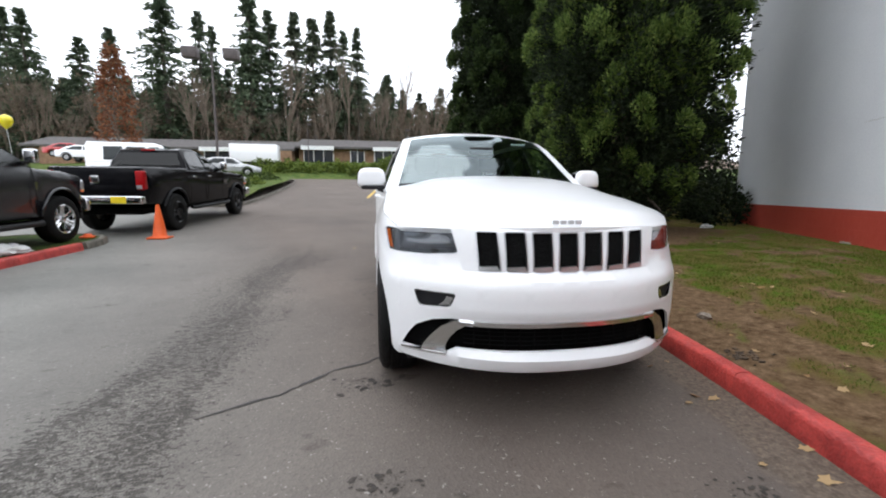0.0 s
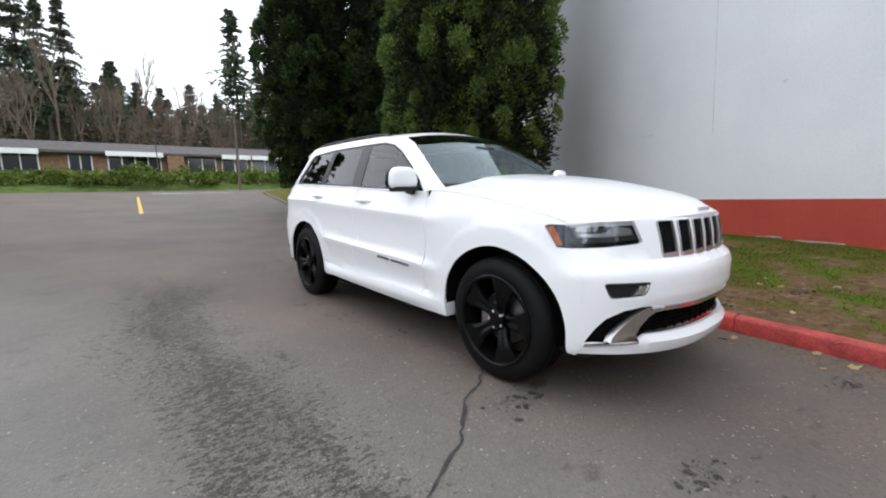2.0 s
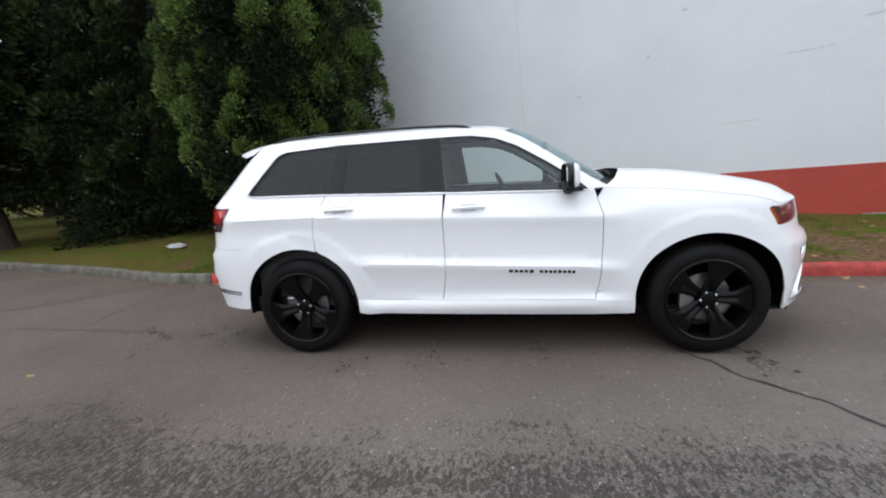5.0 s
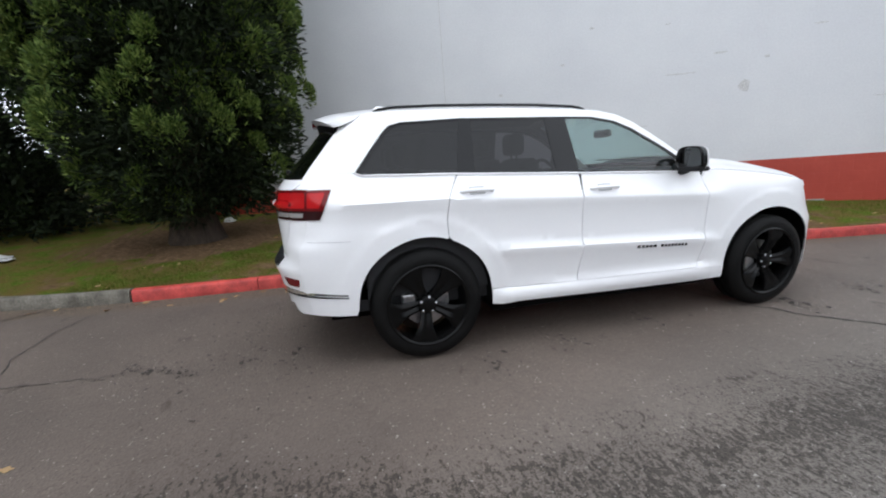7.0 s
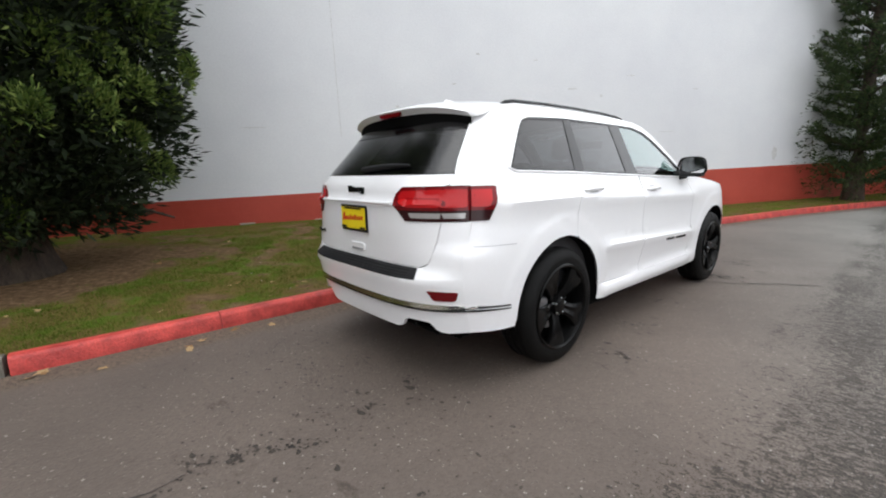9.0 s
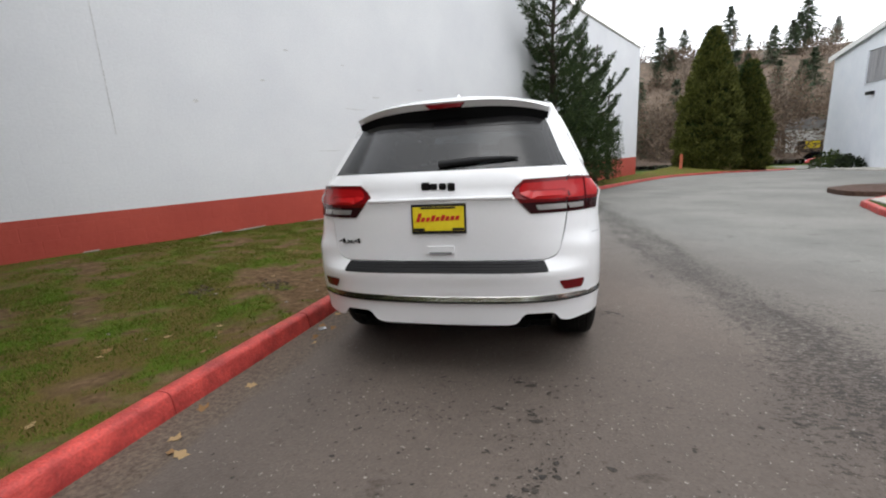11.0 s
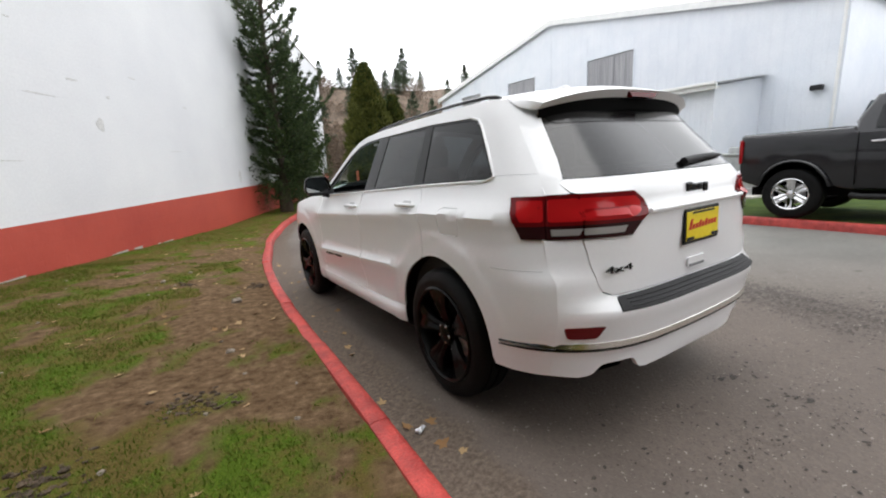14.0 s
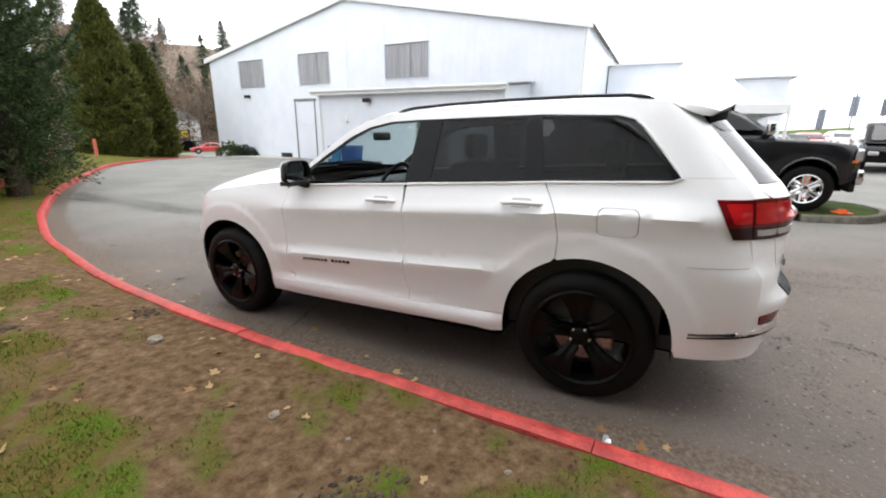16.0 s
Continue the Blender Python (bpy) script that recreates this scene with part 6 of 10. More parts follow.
def wheel(parent, x, y, z, s, r=TYRE_R, width=0.255, rim_m=None, spokes=5, rim_r=0.262, name="wheel", label="gloss black star-spoke alloy wheel", turn=0.0, star=False):
    """s: +1 where the outer face looks to +x."""
    rim_m = rim_m or M_BLACKRIM
    w = empty_part(name, parent, label)
    h = width / 2
    sc = r / 0.385
    prof = [(-h + .03, rim_r), (-h + .006, rim_r + .012), (-h, rim_r + .045 * sc), (-h + .006, r - .05 * sc), (-h + .02, r - .018 * sc), (-h + .045, r - .004)]
    for g in (-0.06, 0.0, 0.06):
        prof += [(g - 0.008, r), (g - 0.006, r - 0.007), (g + 0.006, r - 0.007), (g + 0.008, r)]
    prof += [(h - .045, r - .004), (h - .02, r - .018 * sc), (h - .006, r - .05 * sc), (h, rim_r + .045 * sc), (h - .006, rim_r + .012), (h - .03, rim_r)]
    put = lambda bm: (bmesh.ops.translate(bm, vec=(x, y, z), verts=bm.verts), bm)[1]
    part("tyre", put(lathe(prof, 56)), M_RUBBER, w, "black tyre", 40)
    rp = [(s * (h - .002), rim_r + .010), (s * (h + .004), rim_r), (s * (h - .004), rim_r - .012), (s * (h - .03), rim_r - .018), (s * (h - .07), rim_r - .03), (s * -h * .6, rim_r - .035), (s * -h * .8, rim_r - .01)]
    part("rim", put(lathe(rp, 48)), rim_m, w, "", 40)
    part("brake_disc", put(lathe([(s * 0.02, 0.0), (s * 0.02, 0.165 * sc), (s * 0.0, 0.165 * sc)], 32)), M_STEEL, w, "bare steel brake disc", 40)
    bm = boxed((s * 0.03 - 0.03, 0.07, -0.075), (s * 0.03 + 0.025, 0.17 * sc, 0.075), 0.015)
    part("caliper", put(bm), M_STEEL, w, "grey brake caliper")
    for k in range(spokes):
        a = 2 * math.pi * k / spokes + math.pi / 2 + radians(turn)
        bm = bmesh.new()
        rows = []
        for rad, hw, out, th in ((0.030, 0.034, h - .052, .05), (0.075, 0.037, h - .040, .05), (0.115, 0.040, h - .026, .045), (0.165, 0.052, h - .014, .04), (0.215, 0.074, h - .008, .035), (rim_r - .008, 0.104, h - .006, .03)) if star else ((0.035, 0.046, h - .050, .05), (0.09, 0.052, h - .034, .045), (0.16, 0.053, h - .022, .04), (0.215, 0.060, h - .014, .035), (rim_r - .012, 0.076, h - .010, .03)):
            c, sn = math.cos(a), math.sin(a)
            row = []
            for t, dx in ((-1, -th), (-1, -0.010), (-0.55, 0.0), (0, -0.012), (0.55, 0.0), (1, -0.010), (1, -th)):
                tt = t * hw * sc
                row.append(bm.verts.new((s * (out + dx), c * rad * sc - sn * tt, sn * rad * sc + c * tt)))
            rows.append(row)
        for p, q in zip(rows, rows[1:]):
            for i in range(6):
                bm.faces.new((p[i], p[i + 1], q[i + 1], q[i]))
        bmesh.ops.recalc_face_normals(bm, faces=bm.faces)
        part("spoke", put(bm), rim_m, w, "", 35)
    part("hub_cap", put(lathe([(s * (h - .05), 0.062), (s * (h - .025), 0.058), (s * (h - .015), 0.034), (s * (h - .012), 0.0)], 24)), rim_m, w, "", 40)
    for k in range(5):
        a = 2 * math.pi * (k + .5) / 5 + math.pi / 2 + radians(turn)
        bm = lathe([(s * (h - .045), 0.011), (s * (h - .022), 0.010), (s * (h - .018), 0.0)], 6)
        bmesh.ops.translate(bm, vec=(0, math.cos(a) * 0.052, math.sin(a) * 0.052), verts=bm.verts)
        part("lug_nut", put(bm), M_CHROME, w, "bright lug nut")
    return w


def seat(parent, x, y, back=0.62, w=0.25):
    st = empty_part("seat", parent, "dark leather seat with a headrest")
    part("cushion", boxed((x - w, y - 0.28, 0.62), (x + w, y + 0.24, 0.76), 0.05, 3), M_CABIN, st, "", 50)
    bm = boxed((x - w, -0.07, 0.0), (x + w, 0.07, back), 0.05, 3)
    bmesh.ops.rotate(bm, cent=(0, 0, 0), matrix=Matrix.Rotation(radians(-16), 3, "X"), verts=bm.verts)
    bmesh.ops.translate(bm, vec=(0, y + 0.24, 0.72), verts=bm.verts)
    part("backrest", bm, M_CABIN, st, "", 50)
    by = y + 0.24 + math.sin(radians(16)) * back
    part("headrest", boxed((x - 0.13, by - 0.02, 0.72 + back * 0.96 + 0.03), (x + 0.13, by + 0.08, 0.72 + back * 0.96 + 0.20), 0.04, 3), M_CABIN, st, "", 50)
    for dx in (-0.05, 0.05):
        bm = bmesh.new()
        tube(bm, [(x + dx, by + .02, 0.68 + back), (x + dx, by + .03, 0.80 + back)], 0.006, 6)
        part("post", bm, M_SMOKE, st)


def suv_cabin(car):
    part("cabin_floor", boxed((-0.80, -0.95, 0.36), (0.80, 2.05, 0.44)), M_CABIN, car, "dark cabin floor")
    part("firewall", boxed((-0.78, -1.02, 0.40), (0.78, -0.92, 1.10)), M_CABIN, car)
    bm = bmesh.new()
    prof = [(-0.92, 1.10), (-0.70, 1.13), (-0.48, 1.12), (-0.36, 1.06), (-0.34, 0.95), (-0.42, 0.80), (-0.60, 0.70), (-0.92, 0.70)]
    rings = [[bm.verts.new((x, y, z)) for y, z in prof] for x in np.linspace(-0.80, 0.80, 9)]
    for a, b in zip(rings, rings[1:]):
        for i in range(len(prof)):
            bm.faces.new((a[i], a[(i + 1) % len(prof)], b[(i + 1) % len(prof)], b[i]))
    bm.faces.new(rings[0][::-1]), bm.faces.new(rings[-1])
    part("dashboard", bm, M_CABIN, car, "dark dashboard", 40)
    for s in (-1, 1):
        part("door_card", boxed((min(s * .80, s * .84), -0.70, 0.45), (max(s * .80, s * .84), 1.85, 1.17), 0.01), M_CABIN, car, "dark inner door lining")
    seat(car, -0.37, 0.15), seat(car, 0.37, 0.15)
    seat(car, -0.40, 1.08, 0.58), seat(car, 0.40, 1.08, 0.58), seat(car, 0.0, 1.10, 0.55, 0.16)
    part("cargo_cover", boxed((-0.70, 1.50, 1.02), (0.70, 2.05, 1.05), 0.01), M_CABIN, car)
    part("console", boxed((-0.12, -0.40, 0.44), (0.12, 0.55, 0.82), 0.04), M_CABIN, car, "", 40)
    sw = empty_part("steering_wheel", car, "dark steering wheel")
    c, q = Vector((0.37, -0.13, 1.13)), Euler((radians(62), 0, 0)).to_matrix()
    bm = bmesh.new()
    ring = [c + q @ Vector((0.19 * math.cos(t), 0.19 * math.sin(t), 0)) for t in np.linspace(0, 2 * math.pi, 33)]
    tube(bm, ring, 0.016, 8, False)
    part("grip", bm, M_CABIN, sw, "", 60)
    for t in (0.1, math.pi - .1, -math.pi / 2):
        bm = bmesh.new()
        tube(bm, [c, c + q @ Vector((0.185 * math.cos(t), 0.185 * math.sin(t), 0))], [.03, .018], 8)
        part("wheel_spoke", bm, M_CABIN, sw, "", 60)
    bm = bmesh.new()
    tube(bm, [c, Vector((0.37, -0.45, 0.92))], [.05, .045], 10)
    part("column", bm, M_CABIN, sw, "", 50)
    bm = boxed((-0.115, -0.50, 1.475), (0.115, -0.455, 1.545), 0.018)
    part("rear_view_mirror", bm, M_CABIN, car, "dark rear view mirror behind the windscreen", 40)
    part("headliner", patch(lambda u, v: ((u * 2 - 1) * 0.60, 0.0 + v * 1.75, 1.635 + 0.05 * (1 - (u * 2 - 1) ** 2)), 8, 8, True), surface("headliner_cloth", (.035, .035, .036), (.05, .05, .05), 20, .9), car, "dark headliner", 60)
    part("inspection_tag", boxed((0.36, -0.215, 1.585), (0.50, -0.205, 1.605)), plain("paper_tag", (.75, .75, .72), .7), car, "small white paper tag on the windscreen")
    # chassis
    part("underbody", boxed((-0.62, -2.0, 0.26), (0.62, 2.1, 0.36)), M_DARK, car, "dark underbody")
    # unseen tray and silencer boxes, added to block light under the car
    part("floor_tray", boxed((-0.82, -0.98, 0.232), (0.82, 0.96, 0.33), 0.03), M_DARK, car, "unseen black tray added to block light under the floor", 40)
    part("silencer", boxed((-0.50, 1.82, 0.245), (0.50, 2.16, 0.38), 0.05, 3), M_DARK, car, "unseen dark box added to block light under the tail", 40)
    for y in (HUB_F, HUB_R):
        bm = bmesh.new()
        tube(bm, [(-0.8, y, HUB_Z), (0.8, y, HUB_Z)], 0.05, 10)
        part("axle", bm, M_DARK, car)


suv = empty("sport_utility_vehicle", None, "glossy white sport utility vehicle parked beside the red kerb", "car")
suv_body(suv)
suv_top(suv)
suv_front(suv)
suv_rear(suv)
suv_cabin(suv)
for wy in (HUB_F, HUB_R):
    for s in (-1, 1):
        wheel(suv, s * 0.805, wy, HUB_Z, s, rim_r=0.275, turn={(HUB_F, -1): 15, (HUB_R, -1): -28, (HUB_F, 1): 30, (HUB_R, 1): 8}[(wy, s)], star=True)
suv.matrix_world = Euler((math.atan(SLOPE), 0, 0)).to_matrix().to_4x4()
# ---------------------------------------------------------------- plants
def leaf_material(name, dark, mid, light, rough=0.6, through=0.25):
    """Each leaf takes its own shade; a little light passes through."""
    m = bpy.data.materials.new(name)
    m.use_nodes = True
    nt = m.node_tree
    p = nt.nodes["Principled BSDF"]
    g = nt.nodes.new("ShaderNodeNewGeometry")
    r = nt.nodes.new("ShaderNodeValToRGB")
    e = r.color_ramp.elements
    e.new(0.5)
    for q, (pos, c) in zip(e, ((0.0, dark), (0.55, mid), (1.0, light))):
        q.position, q.color = pos, (*c, 1)
    nt.links.new(g.outputs["Random Per Island"], r.inputs["Fac"])
    nt.links.new(r.outputs[0], p.inputs["Base Color"])
    p.inputs["Roughness"].default_value = rough
    p.inputs["Specular IOR Level"].default_value = 0.2
    t = nt.nodes.new("ShaderNodeBsdfTranslucent")
    nt.links.new(r.outputs[0], t.inputs["Color"])
    ms = nt.nodes.new("ShaderNodeMixShader")
    ms.inputs[0].default_value = through
    nt.links.new(p.outputs[0], ms.inputs[1])
    nt.links.new(t.outputs[0], ms.inputs[2])
    nt.links.new(ms.outputs[0], nt.nodes["Material Output"].inputs[0])
    return m


M_BARK = surface("brown_bark", (0.035, 0.025, 0.018), (0.085, 0.062, 0.045), 5, 0.95, bump=1.0, bscale=40, stretch=(3, 3, 0.6))
M_GREYBARK = surface("grey_bark", (0.07, 0.06, 0.05), (0.14, 0.12, 0.10), 5, 0.95, bump=0.8, bscale=40, stretch=(3, 3, 0.6))
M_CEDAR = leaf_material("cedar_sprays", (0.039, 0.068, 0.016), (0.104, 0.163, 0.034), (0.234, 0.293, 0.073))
# darker copies of the cedar colours; inner foliage wears them as painted shade
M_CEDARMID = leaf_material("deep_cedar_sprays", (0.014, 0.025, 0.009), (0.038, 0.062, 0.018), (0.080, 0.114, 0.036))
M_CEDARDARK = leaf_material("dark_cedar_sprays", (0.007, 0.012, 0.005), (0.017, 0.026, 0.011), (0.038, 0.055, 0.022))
M_SPRUCE = leaf_material("spruce_needles", (0.018, 0.032, 0.014), (0.048, 0.078, 0.030), (0.105, 0.145, 0.055))
M_ARBOR = leaf_material("hedge_sprays", (0.040, 0.048, 0.010), (0.088, 0.096, 0.020), (0.155, 0.155, 0.042))
# far firs: distance haze is put into these lighter leaf colours
M_FIR = leaf_material("hazed_fir_needles", (0.042, 0.062, 0.038), (0.074, 0.102, 0.058), (0.115, 0.148, 0.085))
M_FIRPALE = leaf_material("pale_hazed_fir_needles", (0.050, 0.066, 0.042), (0.085, 0.105, 0.066), (0.13, 0.15, 0.095))
M_BRUSH = leaf_material("brown_brush", (0.085, 0.062, 0.045), (0.150, 0.112, 0.082), (0.22, 0.165, 0.12))
M_SLOPEBRUSH = leaf_material("pale_brown_brush", (0.092, 0.066, 0.048), (0.165, 0.120, 0.088), (0.24, 0.18, 0.132))
M_RUSSET = leaf_material("russet_leaves", (0.10, 0.035, 0.018), (0.19, 0.075, 0.035), (0.28, 0.13, 0.06))
M_SHRUB = leaf_material("shrub_leaves", (0.016, 0.026, 0.008), (0.045, 0.068, 0.018), (0.10, 0.135, 0.035))
M_GROUNDCOVER = leaf_material("ground_cover", (0.045, 0.070, 0.010), (0.105, 0.150, 0.022), (0.200, 0.240, 0.050))
M_BLADE = leaf_material("grass_blades", (0.052, 0.086, 0.007), (0.084, 0.130, 0.011), (0.205, 0.165, 0.052), 0.8, 0.25)


def quad_mesh(name, q, material):
    """A mesh of loose quads from an (n, 4, 3) array."""
    n = len(q)
    me = bpy.data.meshes.new(name)
    me.vertices.add(n * 4)
    me.vertices.foreach_set("co", np.ascontiguousarray(q, dtype=np.float32).ravel())
    me.loops.add(n * 4)
    me.loops.foreach_set("vertex_index", np.arange(n * 4, dtype=np.int32))
    me.polygons.add(n)
    me.polygons.foreach_set("loop_start", np.arange(0, n * 4, 4, dtype=np.int32))
    me.update(calc_edges=True)
    me.validate()
    me.materials.append(material)
    return me


def unit(v):
    return v / np.maximum(np.linalg.norm(v, axis=-1, keepdims=True), 1e-9)


def sprays(rng, c, d, length, width, spread=0.5):
    """A pointed leaf-quad at each place c, along d with some spread."""
    n = len(c)
    d = unit(d + rng.normal(0, spread, (n, 3)))
    side = unit(np.cross(d, rng.normal(0, 1, (n, 3))))
    l = length * rng.uniform(0.6, 1.3, (n, 1))
    w = width * rng.uniform(0.6, 1.3, (n, 1))
    return np.stack([c, c + d * l * 0.45 + side * w, c + d * l, c + d * l * 0.45 - side * w], axis=1)


def clumps(rng, centres, outward, per, size, length, width, droop=0.3):
    """Balls of sprays round the centres, turned outwards."""
    n = len(centres)
    off = unit(rng.normal(0, 1, (n, per, 3))) * rng.uniform(0.3, 1.0, (n, per, 1)) * size
    off = off + outward[:, None, :] * size * 0.25
    c = centres[:, None, :] + off
    d = unit(off) * 0.7 + outward[:, None, :] * 0.8 - np.array([0, 0, droop])
    return sprays(rng, c.reshape(-1, 3), d.reshape(-1, 3), length, width)


def trunk_mesh(bm, h, r, rng, lean=0.02, n=9):
    pts, rad = [], []
    for k in range(n + 1):
        t = k / n
        pts.append((rng.uniform(-lean, lean) * h * t, rng.uniform(-lean, lean) * h * t, h * t))
        rad.append(r * (1.35 if k == 0 else 1.0) * (1 - 0.9 * t) + 0.015)
    tube(bm, pts, rad, 10)
    return pts


def cedar(pos, height, radius, seed, base=0.9, n=2600, per=34, mat=None, label="", group="cedars beside the building", lobes=240, each=360, trunk_r=0.34, lop=(0, 0), size=0.30, leaf=(0.16, 0.034), lobe_size=1.15):
    """A dense dark conifer: billowing clumps on an uneven crown, over a bare foot."""
    rng = np.random.default_rng(seed)
    r2 = random.Random(seed)
    tree = empty("conifer_tree", Matrix.Translation(pos), label or "dense dark green conifer with a stout brown trunk", "tree", group)
    bm = bmesh.new()
    trunk_mesh(bm, height * 0.9, trunk_r, r2)
    part("trunk", bm, M_BARK, tree, "", 60)
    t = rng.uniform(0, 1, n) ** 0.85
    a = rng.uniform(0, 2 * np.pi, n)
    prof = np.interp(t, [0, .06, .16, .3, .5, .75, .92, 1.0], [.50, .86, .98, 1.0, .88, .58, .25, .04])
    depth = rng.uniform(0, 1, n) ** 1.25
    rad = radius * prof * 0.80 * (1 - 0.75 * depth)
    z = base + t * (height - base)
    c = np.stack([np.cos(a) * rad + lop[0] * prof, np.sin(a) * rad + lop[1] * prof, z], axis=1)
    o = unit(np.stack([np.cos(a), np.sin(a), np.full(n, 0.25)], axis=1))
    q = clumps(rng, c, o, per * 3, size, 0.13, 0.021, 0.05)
    # near-black leaves put the crown's inner shade into the colour
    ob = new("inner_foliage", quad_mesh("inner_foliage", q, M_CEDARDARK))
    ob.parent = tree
    tagged(ob, "inner foliage with shade put into its near-black colour")
    # flame-shaped lobes over it, leafy on their upper and outer sides, near-black leaves showing between
    t = rng.uniform(0, 1, lobes) ** 0.9
    a = rng.uniform(0, 2 * np.pi, lobes)
    prof = np.interp(t, [0, .06, .16, .3, .5, .75, .92, 1.0], [.50, .86, .98, 1.0, .88, .58, .25, .04])
    out = rng.uniform(.62, 1.0, lobes)
    rad = radius * prof * out * .94
    c = np.stack([np.cos(a) * rad + lop[0] * prof, np.sin(a) * rad + lop[1] * prof, base + t * (height - base)], axis=1)
    o = np.stack([np.cos(a), np.sin(a), np.full(lobes, .55)], axis=1)
    big = (rng.uniform(.16, .40, lobes) * (1.25 - .45 * out) * (.55 + .45 * prof))[:, None, None] * lobe_size
    d = unit(rng.normal(0, .75, (lobes, each, 3)) + o[:, None, :])
    p = c[:, None, :] + d * big * rng.uniform(.62, 1.08, (lobes, each, 1)) * np.array([.85, .85, 1.2])
    q = sprays(rng, p.reshape(-1, 3), (d * .7 + o[:, None, :] * .35 + np.array([0, 0, .35])).reshape(-1, 3), *leaf, 0.6)
    ob = new("crown", quad_mesh("crown", q, mat or M_CEDAR))
    ob.parent = tree
    tagged(ob, "thick green scale-leaf foliage in upswept lobes")
    # low limbs
    for k in range(7):
        an = r2.uniform(0, 6.28)
        bm = bmesh.new()
        z0 = base + r2.uniform(-0.1, 1.4)
        rr = radius * r2.uniform(.55, .9)
        tube(bm, [(0, 0, z0), (math.cos(an) * rr * .5, math.sin(an) * rr * .5, z0 + .12), (math.cos(an) * rr, math.sin(an) * rr, z0 + r2.uniform(-.35, .1))], [.07, .045, .015], 6)
        part("limb", bm, M_BARK, tree, "", 60)
    return tree


def spruce(pos, height, radius, seed, base=0.4, tiers=24, mat=None, label="", group="spruces along the wall", droop=0.25, per_m=34, lean_to=(0, 0)):
    """An open conifer: whorls of separate arching branches with gaps of sky between them."""
    rng = np.random.default_rng(seed)
    r2 = random.Random(seed)
    tree = empty("conifer_tree", Matrix.Translation(pos), label or "open dark conifer with arching separate branches", "tree", group)
    bm = bmesh.new()
    trunk_mesh(bm, height, 0.16 * height / 8, r2, 0.006)
    part("trunk", bm, M_BARK, tree, "", 60)
    cs, ds = [], []
    lim = bmesh.new()
    for k in range(tiers):
        t = (k + r2.uniform(-.3, .3)) / tiers
        t = min(max(t, 0), 1)
        z0 = base + t * (height - base)
        reach = radius * float(np.interp(t, [0, .22, .55, .70, .84, 1], [.85, .98, .95, .62, .30, .05])) * r2.uniform(0.5, 1.18) + 0.06
        if t < 0.24:
            reach *= 0.42 + 2.2 * t
        nb = r2.choice((3, 4, 5)) if t < .55 else r2.choice((2, 3, 3))
        a0 = r2.uniform(0, 6.28)
        for b in range(nb):
            a = a0 + 6.283 * b / nb + r2.uniform(-.35, .35)
            l = reach * r2.uniform(0.45, 1.2)
            up = r2.uniform(0.3, 0.75) * (0.45 + .7 * t)
            m = max(4, int(l * 7))
            pts = []
            for j in range(m + 1):
                s = j / m
                pts.append((math.cos(a) * l * s + lean_to[0] * s * reach, math.sin(a) * l * s + lean_to[1] * s * reach, z0 + l * (up * s * 1.2 - droop * s * s * 1.3 + 0.30 * s ** 4)))
            tube(lim, pts, [.028 * (1 - j / m) + .006 for j in range(m + 1)], 4, False)
            p = np.array(pts)
            cnt = max(8, int(l * per_m))
            s = rng.uniform(0.12, 1, cnt) ** 0.8
            idx = s * m
            i0 = np.clip(idx.astype(int), 0, m - 1)
            f = (idx - i0)[:, None]
            c = p[i0] * (1 - f) + p[i0 + 1] * f
            d = unit(p[i0 + 1] - p[i0])
            sd = unit(np.cross(d, [0, 0, 1.0])) * rng.choice([-1.0, 1.0], cnt)[:, None]
            wd = 0.05 + 0.13 * np.sin(np.pi * np.clip(s, 0, 1) ** 0.7)[:, None]
            for _ in range(7):
                cs.append(c + sd * rng.uniform(0, 1, (cnt, 1)) * wd * 1.15 + rng.normal(0, .028, (cnt, 3)))
                ds.append(d * 0.7 + sd * 0.7 * rng.choice([-1.0, 1.0], cnt)[:, None] + np.array([0, 0, 0.12]))
    part("branch_frame", lim, M_BARK, tree, kind="stuff")
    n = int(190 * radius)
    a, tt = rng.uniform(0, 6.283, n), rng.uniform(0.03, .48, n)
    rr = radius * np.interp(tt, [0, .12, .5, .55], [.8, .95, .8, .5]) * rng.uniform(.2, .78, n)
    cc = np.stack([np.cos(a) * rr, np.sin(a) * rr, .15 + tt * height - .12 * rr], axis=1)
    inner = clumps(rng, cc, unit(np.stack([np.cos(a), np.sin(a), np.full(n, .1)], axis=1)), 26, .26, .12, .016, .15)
    # inner boughs take a darker leaf colour, shade painted in
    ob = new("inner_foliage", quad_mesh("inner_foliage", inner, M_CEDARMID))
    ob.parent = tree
    tagged(ob, "inner boughs with shade put into their darker colour")
    q = sprays(rng, np.concatenate(cs), np.concatenate(ds), 0.125, 0.0145, 0.35)
    ob = new("crown", quad_mesh("crown", q, mat or M_SPRUCE))
    ob.parent = tree
    tagged(ob, "dark needle foliage in separate tiers")
    return tree


